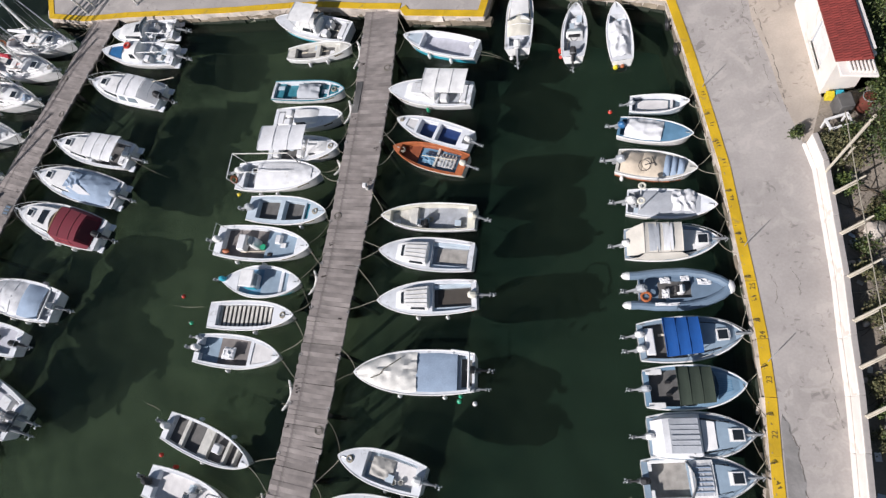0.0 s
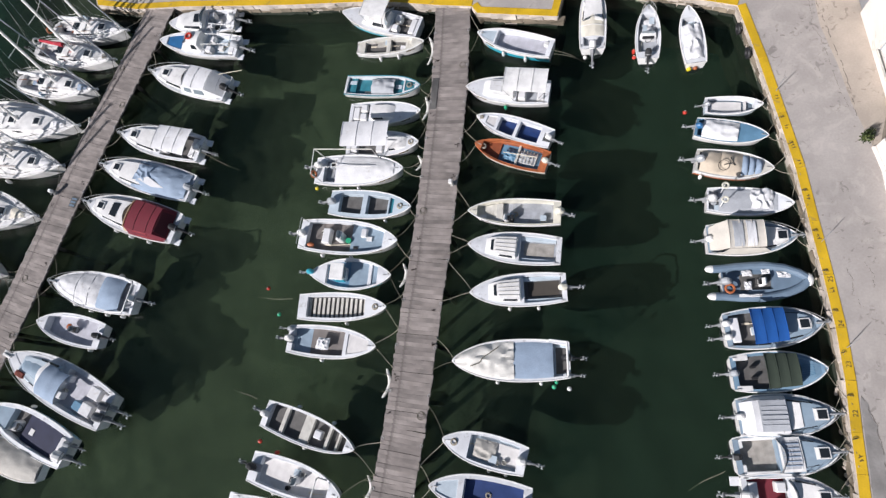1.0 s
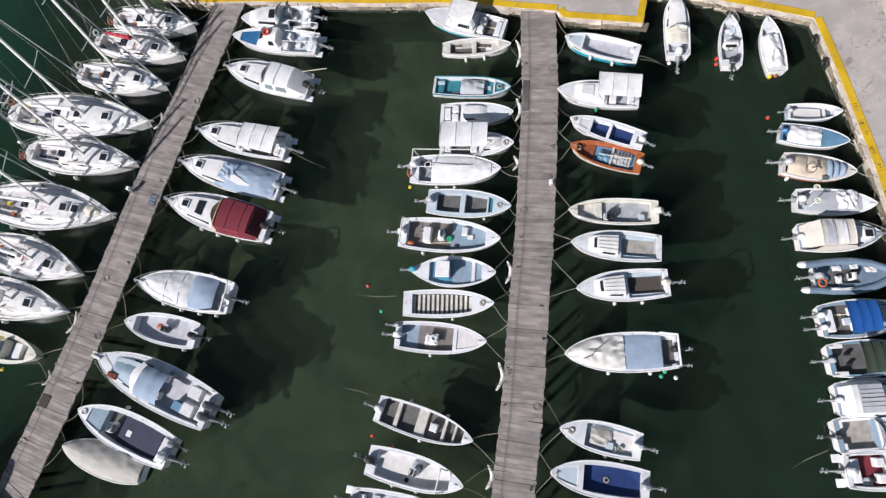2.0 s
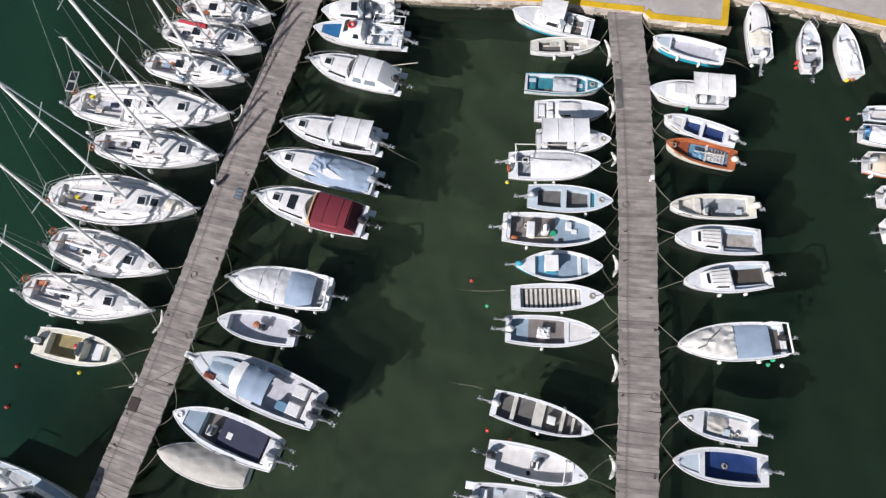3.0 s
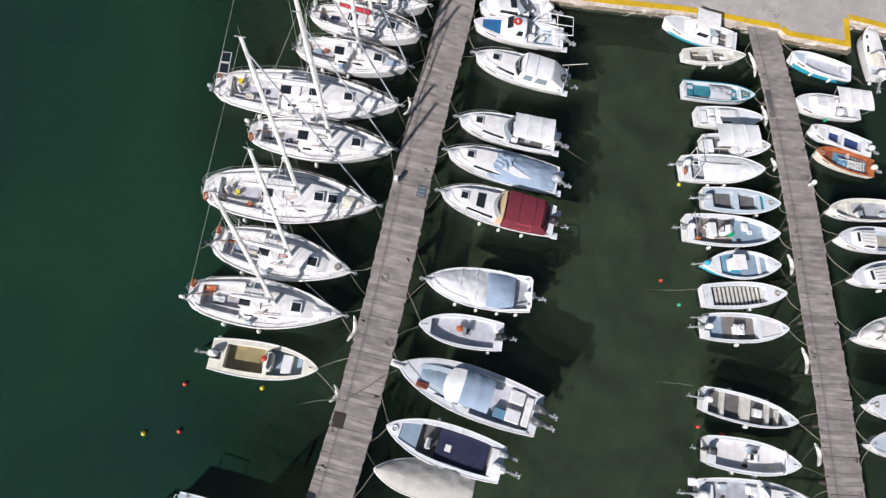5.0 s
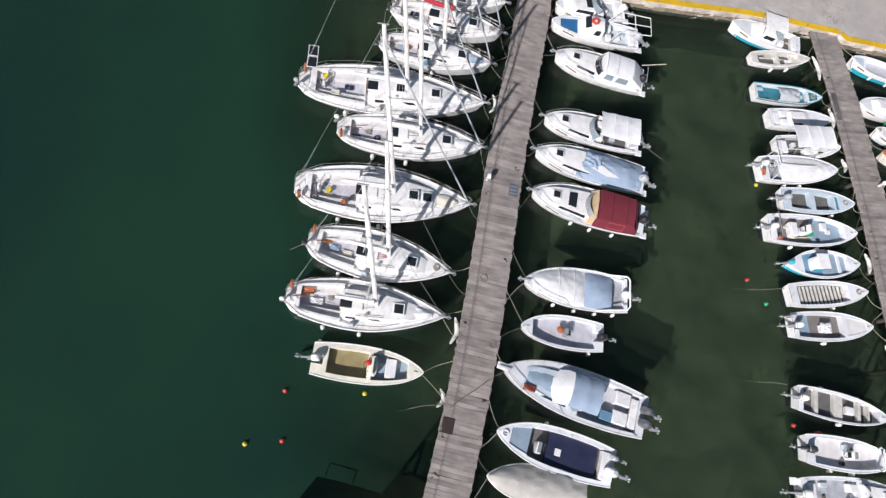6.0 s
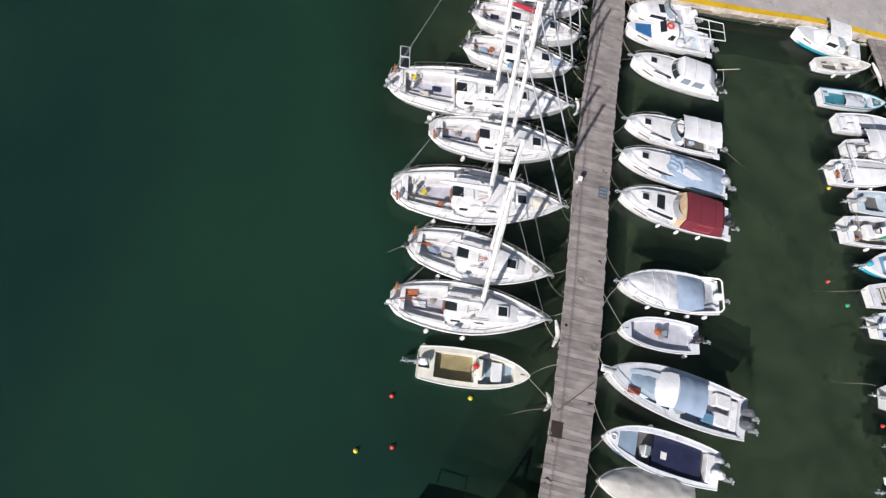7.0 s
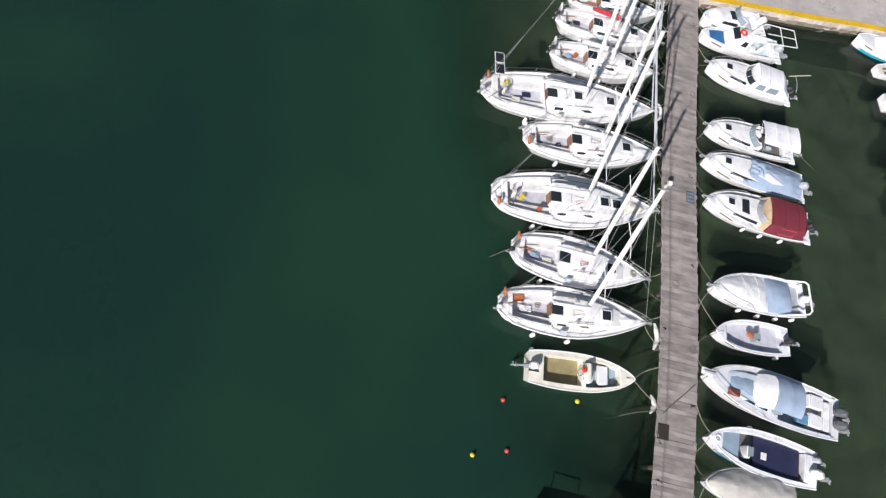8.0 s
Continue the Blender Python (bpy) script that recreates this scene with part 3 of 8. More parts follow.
def bimini(boat, x0, x1, w, z, base, cloth_mat, bows=3, label="", arch=0.12, poles=True, taper=1.0):
    top = part("canopy", canopy_mesh(x0, x1, w, z, arch=arch, bows=bows, taper=taper), cloth_mat, boat, label)
    for i in range(bows + 1):
        u = i / bows
        ww = w * (1 + (taper - 1) * u) / 2
        part("canopy_bow", tube([(x0 + (x1 - x0) * u, ww * v, z + 0.012 + arch * (1 - 0.6 * v * v - 0.4 * abs(v) ** 5)) for v in (-1, -0.8, -0.5, 0, 0.5, 0.8, 1)], 0.017, 5), cloth_mat, top)
    if poles:
        for x, y in ((x0 + 0.05, w / 2 - 0.04), (x0 + 0.05, -w / 2 + 0.04), (x1 - 0.05, w / 2 * taper - 0.04), (x1 - 0.05, -w / 2 * taper + 0.04)):
            part("pole", tube([(x, y, z - 0.02), ((x + (x0 + x1) / 2) / 2, y * 1.02, base)], 0.016), STEEL, boat)
    return top


def cover_mesh(f, s0, s1, ridge=0.25, over=1.03, skirt=0.12, seed=0, wrinkle=0.03, n=26, k=14, lift=0.02):
    """A tarpaulin drawn over the hull, with a ridge, wrinkles and a skirt."""
    rows = []
    for i in range(n + 1):
        s = s0 + (s1 - s0) * i / n
        env = math.sin(math.pi * min(max((i + 0.6) / (n + 1.2), 0), 1)) ** 0.5
        row = []
        for j in range(k + 1):
            v = -1 + 2 * j / k
            p = Vector((f.x(s), v * over * f.half(s), f.sheer(s) + lift))
            fold = noise.noise(Vector((p.x * 1.1 + seed * 7, p.y * 3.5, seed))) + 0.5 * noise.noise(Vector((p.x * 4 + seed, p.y * 4, seed + 3)))
            crease = abs(noise.noise(Vector((p.x * 1.6 + p.y * 1.2 + seed, p.y * 2.6 - p.x * 0.7, seed + 9))))
            p.z += ridge * env * (1 - abs(v) ** 1.7) + wrinkle * (fold + 0.9 - 2.2 * crease) * (1 - v ** 4)
            if j in (0, k):
                p.z -= skirt
            row.append(p)
        rows.append(row)
    return sheet(rows, 0.02)


def outboard(boat, x, y, z, cowl=GEL, tilt=62, size=1.0, label=""):
    """An outboard engine on a transom at (x, y, z); tilt: degrees by which its leg is raised aft."""
    m = Matrix.Translation((x, y, z)) @ Matrix.Rotation(radians(tilt), 4, "Y") @ Matrix.Scale(size, 4)

    def put(bm):
        bmesh.ops.transform(bm, matrix=m, verts=bm.verts)
        return bm

    rings = [ring_of(-0.12 - 0.04 * t, 0, 0.12 + 0.44 * t, 0.25 * w, 0.17 * w, 12, 2.8) for t, w in ((0, 0.8), (0.12, 1.0), (0.55, 1.04), (0.85, 0.9), (1.0, 0.55))]
    head = part("engine", put(loft(rings)), cowl, boat, label)
    part("stripe", put(loft([ring_of(-0.125, 0, 0.17, 0.262, 0.18, 12, 2.8), ring_of(-0.13, 0, 0.21, 0.264, 0.182, 12, 2.8)], caps=False)), GREY, head)
    leg = loft([ring_of(-0.14, 0, 0.14, 0.13, 0.08, 8), ring_of(-0.14, 0, -0.35, 0.09, 0.05, 8), ring_of(-0.16, 0, -0.62, 0.10, 0.035, 8), ring_of(-0.13, 0, -0.85, 0.05, 0.012, 8)])
    part("engine_leg", put(leg), GREY if cowl is not BLACK else BLACK, head)
    part("cavitation_plate", put(box(-0.34, 0.0, -0.09, 0.09, -0.54, -0.515)), GREY, head)
    prop = blob((-0.28, 0, -0.68), 0.09, 0.045, 0.045)
    for a in range(3):
        c, s = math.cos(a * 2.094), math.sin(a * 2.094)
        q = [(-0.31, 0.03 * c, -0.68 + 0.03 * s), (-0.27, 0.13 * c - 0.05 * s, -0.68 + 0.13 * s + 0.05 * c), (-0.33, 0.13 * c + 0.05 * s, -0.68 + 0.13 * s - 0.05 * c)]
        prop.faces.new([prop.verts.new(v) for v in q])
    part("propeller", put(prop), COWL_GREY, head)
    part("bracket", put(box(-0.03, 0.08, -0.11, 0.11, -0.2, 0.14)), GREY, head)
    return head


def console(boat, x, y, z, h=0.75, w=0.55, d=0.45, face=-1, shell=GEL, screen_mat=GLASS_PALE):
    c = part("console", loft([ring_of(x, y, z, d / 2, w / 2, 12, 4), ring_of(x, y, z + h * 0.7, d / 2, w / 2, 12, 4), ring_of(x - face * 0.08, y, z + h, d * 0.28, w * 0.46, 12, 4)]), shell, boat)
    part("windshield", plate([(x - face * 0.1, y - w * 0.42, z + h), (x - face * 0.1, y + w * 0.42, z + h), (x - face * 0.02, y + w * 0.36, z + h + 0.28), (x - face * 0.02, y - w * 0.36, z + h + 0.28)], 0.01, (1, 0, 0)), screen_mat, c)
    part("wheel", torus((x + face * (d / 2 + 0.1), y, z + h * 0.75), 0.17, 0.018, tilt=Matrix.Rotation(radians(65 * face), 4, "Y")), BLACK, c)
    part("dashboard", plate([(x + face * 0.05, y - w * 0.35, z + h * 0.86), (x + face * 0.05, y + w * 0.35, z + h * 0.86), (x + face * 0.2, y + w * 0.35, z + h * 0.74), (x + face * 0.2, y - w * 0.35, z + h * 0.74)], 0.02), BLACK, c)
    return c


def bench(boat, x0, x1, y0, y1, z0, z1, shell=GEL, pad=None):
    b = part("seat", box(x0, x1, y0, y1, z0, z1), shell, boat, bevel=0.03)
    if pad:
        part("cushion", box(x0 + 0.02, x1 - 0.02, y0 + 0.02, y1 - 0.02, z1 + 0.003, z1 + 0.08), pad, b, bevel=0.03)
    return b


def hatch(boat, f, s, v=0.0, sx=0.45, sy=0.45, dz=0.0, lens=GLASS):
    c = f.at(s, v * 1.0, dz)
    fr = part("hatch", box(c.x - sx / 2, c.x + sx / 2, c.y - sy / 2, c.y + sy / 2, c.z - 0.03, c.z + 0.045), GEL, boat, bevel=0.015)
    part("lens", box(c.x - sx * 0.38, c.x + sx * 0.38, c.y - sy * 0.38, c.y + sy * 0.38, c.z + 0.048, c.z + 0.06), lens, fr)


def bow_rail(boat, f, s0=0.55, h=0.38, n=8, posts=4, v=0.92, tip=1.01):
    pts = [Vector((f.x(s0 + (tip - s0) * i / n), v * f.half(s0 + (tip - s0) * i / n), f.sheer(s0 + (tip - s0) * i / n) + h * min(1, i / 1.5))) for i in range(n + 1)]
    bm = tube(pts + [Vector((p.x, -p.y, p.z)) for p in pts[::-1]], 0.015)
    for i in range(1, posts + 1):
        s = s0 + (0.97 - s0) * i / posts
        for sg in (1, -1):
            y = sg * v * f.half(s)
            tube([(f.x(s), y, f.sheer(s)), (f.x(s), y, f.sheer(s) + h * 0.98)], 0.012, 5, bm)
    part("bow_rail", bm, STEEL, boat)


def fender(boat, f, s, sg, mat_=GEL, r=0.095, long=0.42):
    y = sg * (f.half(s) + r)
    z = f.sheer(s)
    rings = [ring_of(f.x(s), y, z - 0.12 - long * u, max(r * w, 0.01), max(r * w, 0.01), 8) for u, w in ((0, 0.25), (0.12, 0.8), (0.25, 1), (0.75, 1), (0.9, 0.75), (1, 0.2))]
    fd = part("fender", loft(rings), mat_, boat)
    part("lanyard", tube([(f.x(s), sg * f.half(s), z + 0.03), (f.x(s), y, z - 0.13)], 0.012, 5), ROPE, fd)


def cleat(boat, f, s, v):
    p = f.at(s, v, 0.03)
    part("cleat", tube([p + Vector((-0.1, 0, 0.03)), p + Vector((0.1, 0, 0.03))], 0.018, 5, box(p.x - 0.03, p.x + 0.03, p.y - 0.02, p.y + 0.02, p.z - 0.03, p.z + 0.03)), STEEL, boat)


def anchor(boat, f):
    p = f.at(1.0, 0, 0.06)
    bm = box(p.x - 0.3, p.x + 0.22, -0.06, 0.06, p.z - 0.06, p.z)
    part("bow_roller", bm, STEEL, boat)
    part("anchor", tube([(p.x - 0.35, 0, p.z + 0.04), (p.x + 0.28, 0, p.z + 0.02), (p.x + 0.36, 0, p.z - 0.12)], 0.025, 6, tube([(p.x + 0.2, -0.14, p.z - 0.05), (p.x + 0.36, 0, p.z - 0.1), (p.x + 0.2, 0.14, p.z - 0.05)], 0.022)), COWL_GREY, boat)


def coil(boat, f, s, v=0.0, dz=0.03, r=0.16):
    p = f.at(s, v, dz)
    part("rope_coil", torus(p + Vector((0, 0, 0.05)), r * 0.75, 0.025, 12, 5, bm=torus(p, r, 0.03, 14, 5)), ROPE, boat)


def crumple(boat, x, y, z, sx, sy, material, seed, name="cloth", label="", rise=0.12):
    """A cloth thrown down in folds, its rim hanging lower."""
    rows = []
    for i in range(17):
        row = []
        for j in range(15):
            u, v = i / 8 - 1, j / 7 - 1
            bend = 1 + 0.2 * noise.noise(Vector((u * 1.3 + seed, v * 1.3, 3)))
            fold = 0.7 - 1.6 * abs(noise.noise(Vector((u * 1.2 + v * 0.6 + seed * 2, v * 1.1 - u * 0.5, 7)))) + 0.25 * noise.noise(Vector((u * 3, v * 3 + seed, 1)))
            row.append((x + sx * u * bend, y + sy * v * bend, z + rise * max(0.3 + fold, 0.1) * (1 - 0.7 * max(abs(u), abs(v)) ** 4)))
        rows.append(row)
    return part(name, sheet(rows, 0.03), material, boat, label)


def start(name, bow, stern, beam, label, category="boat", group="", height=0.55, rise=0.3, transom=0.82, full=2.5, wide=0.38, rake=0.35,
          shell=GEL, deck=DECK_PALE, mats=(), regions=(), strake=None, name_bars=True, bottom=-0.45, camber=0.03, rounded=0.0):
    """A boat between the places of its bow and of its stern: the empty, its lines, its hull, deck and strake."""
    b, s = Vector(bow), Vector(stern)
    way = b - s
    f = Form(way.length, beam, height, rise, transom, full, wide, rake, rounded)
    boat = empty(name, pose((b.x + s.x) / 2, (b.y + s.y) / 2, 0, 0, 0, math.degrees(math.atan2(way.y, way.x))), label, category, group)
    BERTHS.append((bow, stern, f))
    part("hull", hull_mesh(f, bottom=bottom), [shell, BOTTOM_PAINT], boat)
    part("deck", deck_mesh(f, list(regions), camber=camber), [deck, *mats], boat, bevel=0.015)
    part("rubbing_strake", rim_tube(f), strake or GEL, boat)
    if name_bars:
        for sg in (1, -1):
            p, q = f.at(0.74, sg * 0.99, -0.1), f.at(0.86, sg * 0.985, -0.12)
            part("registration_mark", plate([p, q, q - Vector((0, 0, 0.09)), p - Vector((0, 0, 0.09))], 0.006, (0, sg, 0.2)), MARK, boat)
    return boat, f


# ---- water, bed, land ----
def grid_plane(x0, x1, y0, y1, nx, ny, height):
    bm = bmesh.new()
    g = [[bm.verts.new((x0 + (x1 - x0) * i / nx, y0 + (y1 - y0) * j / ny, height(x0 + (x1 - x0) * i / nx, y0 + (y1 - y0) * j / ny))) for j in range(ny + 1)] for i in range(nx + 1)]
    for i in range(nx):
        for j in range(ny):
            bm.faces.new((g[i][j], g[i + 1][j], g[i + 1][j + 1], g[i][j + 1]))
    return bm


def bed_height(x, y):
    z = -3.7 + 0.2 * noise.noise(Vector((x * 0.09, y * 0.09, 2))) + 0.25 * noise.noise(Vector((x * 0.5, y * 0.5, 5))) + 0.2 * noise.noise(Vector((x * 1.3, y * 1.3, 8)))
    if x > -3:
        z -= min((x + 3) * 0.1, 0.8)
    if x < -36:
        z -= min((-36 - x) * 0.16, 4.0)
    if y > 27:
        z += min((y - 27) * 0.05, 0.4)
    if x > 10:
        z += min((x - 10) * 0.15, 0.8)
    return z


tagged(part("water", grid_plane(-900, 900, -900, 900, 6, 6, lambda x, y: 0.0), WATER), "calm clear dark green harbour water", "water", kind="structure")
tagged(part("seabed", grid_plane(-90, 20, -30, 42, 220, 144, bed_height), SEABED), "silty olive green seabed under the water", "seabed", kind="structure")
tagged(part("seabed_far", grid_plane(-900, 900, -900, 900, 6, 6, lambda x, y: -8.6), SEABED), "dark seabed further out", "seabed", kind="structure")


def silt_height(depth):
    """The uneven height of a silt sheet about one depth."""
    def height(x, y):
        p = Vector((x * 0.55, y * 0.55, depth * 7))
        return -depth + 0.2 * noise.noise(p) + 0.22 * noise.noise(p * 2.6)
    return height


# added sheets stand in for scatter in cloudy water and catch boat shadows
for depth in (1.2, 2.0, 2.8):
    tagged(part("silt_layer", grid_plane(-56, 18, -30, 38, 200, 180, silt_height(depth)), SILT), "thin sheet added in the water to stand in for light-scattering silt", "water", kind="structure")

LAND = 0.9
EDGE = [(-26.3, 36.5), (-23.0, 35.5), (-19.3, 35.0), (-15.5, 34.3), (-11.0, 33.5), (-6.6, 32.85), (-4.3, 32.4), (-1.45, 31.6), (0.83, 31.05), (1.15, 30.5), (5.85, 29.35), (6.55, 31.65),
        (8.4, 31.05), (10.5, 30.3), (13.4, 29.1), (15.55, 28.2), (16.0, 24.72), (16.32, 21.35), (16.6, 18.25), (16.66, 15.4), (16.73, 12.73), (16.75, 10.24), (16.64, 7.89),
        (16.41, 5.67), (16.26, 3.97), (15.7, -1.7)]


def on_line(line, y):
    """The x at which a line of points, falling in y, passes that y."""
    for a, b in zip(line, line[1:]):
        if b[1] <= y <= a[1]:
            return a[0] + (b[0] - a[0]) * (a[1] - y) / (a[1] - b[1])
    return line[-1][0]


def quay_x(y):
    return on_line(EDGE[15:], y)


def land_mesh():
    bm = bmesh.new()
    outline = EDGE + [(9, -60), (5, -800), (900, -800), (900, 900), (-60, 900), (-45, 120), (-28.0, 41.7)]
    top = [bm.verts.new((x, y, LAND)) for x, y in outline]
    mid = [bm.verts.new((x, y, -0.12)) for x, y in outline]
    low = [bm.verts.new((x, y, -9)) for x, y in outline]
    for tri in geometry.tessellate_polygon([[Vector((x, y, 0)) for x, y in outline]]):
        bm.faces.new([top[k] for k in tri])
    for i in range(len(outline)):
        j = (i + 1) % len(outline)
        bm.faces.new((top[i], top[j], mid[j], mid[i])).material_index = 1
        bm.faces.new((mid[i], mid[j], low[j], low[i])).material_index = 2
    return bm


ground = tagged(part("ground", land_mesh(), [CONCRETE, QUAY_STONE, DARK_STONE]), "worn light grey concrete quay surface with cracks", "quay", kind="structure")


def along(line, step, start_at=0.0):
    """Places and headings at even steps along a line of points."""
    out, left = [], start_at
    for a, b in zip(line, line[1:]):
        a, b = Vector(a), Vector(b)
        d = (b - a).length
        while left < d:
            p = a + (b - a) * left / d
            out.append((p.x, p.y, math.atan2(b.y - a.y, b.x - a.x)))
            left += step
        left -= d
    return out


# yellow kerb: painted coping stones along the quay's edge, and the rough stone face below them
kerb = tagged(new("kerb"), "yellow painted concrete coping along the quay edge", "kerb", kind="structure")
quay_face = tagged(new("quay_wall"), "rough pale stone quay face above the water", "quay wall", kind="structure")


def coping(a, b, wide=0.43):
    a, b = Vector((*a, 0)), Vector((*b, 0))
    d = (b - a).length
    count = max(1, round(d / 3.2))
    way = (b - a).normalized()
    inward = Vector((-way.y, way.x, 0))
    ang = math.atan2(way.y, way.x)
    for i in range(count):
        p = a + way * d * i / count
        long = d / count - 0.002
        bm = box(0.002, long, 0.0, wide + random.uniform(-0.008, 0.008), 0, 0.035 + random.uniform(-0.002, 0.002), top=0.997)
        ob = part("coping_stone", bm, KERB_YELLOW, kerb)
        ob.matrix_world = Matrix.Translation((p.x, p.y, LAND)) @ Matrix.Rotation(ang, 4, "Z")
    # stones of the face, uneven, each lower row darker
    n = max(1, round(d / 0.8))
    for row in range(3):
        for i in range(n):
            p = a + way * (d * (i + 0.5 * (row % 2)) / n) - inward * random.uniform(-0.02, 0.08)
            bm = box(0, d / n * 0.97, 0.0, 0.4, 0, 0.33)
            for v in bm.verts:
                v.co += Vector((random.uniform(-0.06, 0.06), random.uniform(-0.06, 0.05), random.uniform(-0.06, 0.04)))
            ob = part("stone", bm, (QUAY_STONE, BROWN_STONE, DARK_STONE)[row], quay_face)
            ob.matrix_world = Matrix.Translation((p.x, p.y, LAND - 0.36 - 0.33 * row)) @ Matrix.Rotation(ang, 4, "Z")


random.seed(4)
for a, b in zip(EDGE, EDGE[1:]):
    coping(a, b)
coping((-27.8, 41.2), (-26.3, 36.5))

# ---- the two wooden piers ----
PIER_1 = [(-0.25, 32.64), (-0.46, 29.9), (-0.77, 25.84), (-1.27, 22.11), (-1.75, 18.62), (-2.24, 15.34), (-2.82, 12.25), (-3.27, 9.29), (-3.74, 6.47), (-4.32, 3.73), (-5.99, -5.11)]
PIER_2 = [(-20.84, 36.29), (-21.67, 34.04), (-23.18, 29.96), (-24.7, 26.04), (-26.01, 22.42), (-27.14, 19.07), (-28.19, 15.96), (-29.24, 13.05), (-30.27, 10.34), (-31.29, 7.81), (-32.04, 6.05), (-34.9, -0.88)]
PIER_Z, PIER_HALF = 0.75, 1.1


def pier(line, label, seed):
    random.seed(seed)
    p = tagged(new("pier"), label, "pier", kind="structure")
    shared = []
    for i in range(11):
        half = random.choice((0.1098, 0.1095, 0.109, 0.1097, 0.108, 0.1098, 0.1095))
        bm = box(-half, half, -PIER_HALF + random.uniform(-0.05, 0.03), PIER_HALF + random.uniform(-0.03, 0.06), -0.05, 0.0, top=0.985)
        for v in bm.verts:
            v.co.z += random.uniform(-0.008, 0.008)
            v.co.x += random.uniform(-0.006, 0.006)
        me = bpy.data.meshes.new("plank")
        finish(bm).to_mesh(me)
        bm.free()
        me.materials.append(PLANK)
        shared.append(me)
    for i, (x, y, a) in enumerate(along(line, 0.22)):
        if i % 9 == 0:
            # a wider joint where two lengths of deck meet
            x, y = x + 0.016 * math.cos(a), y + 0.016 * math.sin(a)
        ob = new("plank", random.choice(shared))
        ob.parent = p
        ob.matrix_world = Matrix.Translation((x, y, PIER_Z + random.uniform(-0.008, 0.008))) @ Matrix.Rotation(a + random.uniform(-0.008, 0.008), 4, "Z") @ Matrix.Rotation(random.uniform(-0.01, 0.01), 4, "X")
    for off in (-0.95, 0.0, 0.95):
        pts = []
        for x, y, a in along(line, 1.5):
            pts.append((x - off * math.sin(a), y + off * math.cos(a), PIER_Z - 0.16))
        part("stringer", tube(pts, 0.1, 4), BEAM, p)
    for i, (x, y, a) in enumerate(along(line, 3.0, 1.0)):
        for off in (-0.85, 0.85):
            c = (x - off * math.sin(a), y + off * math.cos(a))
            part("pile", tube([(*c, -6.4), (*c, PIER_Z - 0.12)], 0.13, 8), BEAM, p)
    for sg in (-1, 1):
        for x, y, a in along(line, 2.4, 0.7):
            o = sg * (PIER_HALF - 0.06)
            c = Vector((x - o * math.sin(a), y + o * math.cos(a), PIER_Z))
            part("mooring_ring", torus(c + Vector((0, 0, 0.03)), 0.07, 0.014, 10, 5), STEEL, p)
    return p


pier(PIER_1, "weathered grey wooden plank pier on piles", 11)
pier(PIER_2, "weathered grey wooden plank pier crossed by mast shadows", 12)


# ---- kinds of boats ----
def band(boat, f, z0, z1, material, name="boot_stripe", n=18):
    """A painted band round the hull between two heights."""
    for sg in (1, -1):
        rows = []
        for z in (z1, z0):
            row = []
            for i in range(n + 1):
                s = 1 - (1 - i / n) ** 1.25
                top = f.sheer(s)
                zz = min(z, top - 0.03)
                k = 0.82 + 0.11 * (zz + 0.02) / (0.5 * top + 0.02) if zz < 0.5 * top else 0.93 + 0.07 * (zz - 0.5 * top) / (0.5 * top)
                push = f.rake * (s ** 5) * (1 - (zz + 0.28) / (top + 0.28))
                row.append(Vector((f.x(s) - push, sg * (k * f.half(s) + 0.008), zz)))
            rows.append(row)
        bm = bmesh.new()
        g = [[bm.verts.new(p) for p in row] for row in rows]
        back = [[bm.verts.new(p - Vector((0, sg * 0.02, 0))) for p in row] for row in rows]
        for j in range(n):
            bm.faces.new((g[0][j], g[0][j + 1], g[1][j + 1], g[1][j]))
            bm.faces.new((g[0][j], g[0][j + 1], back[0][j + 1], back[0][j]))
            bm.faces.new((g[1][j], g[1][j + 1], back[1][j + 1], back[1][j]))
        part(name, bm, material, boat)


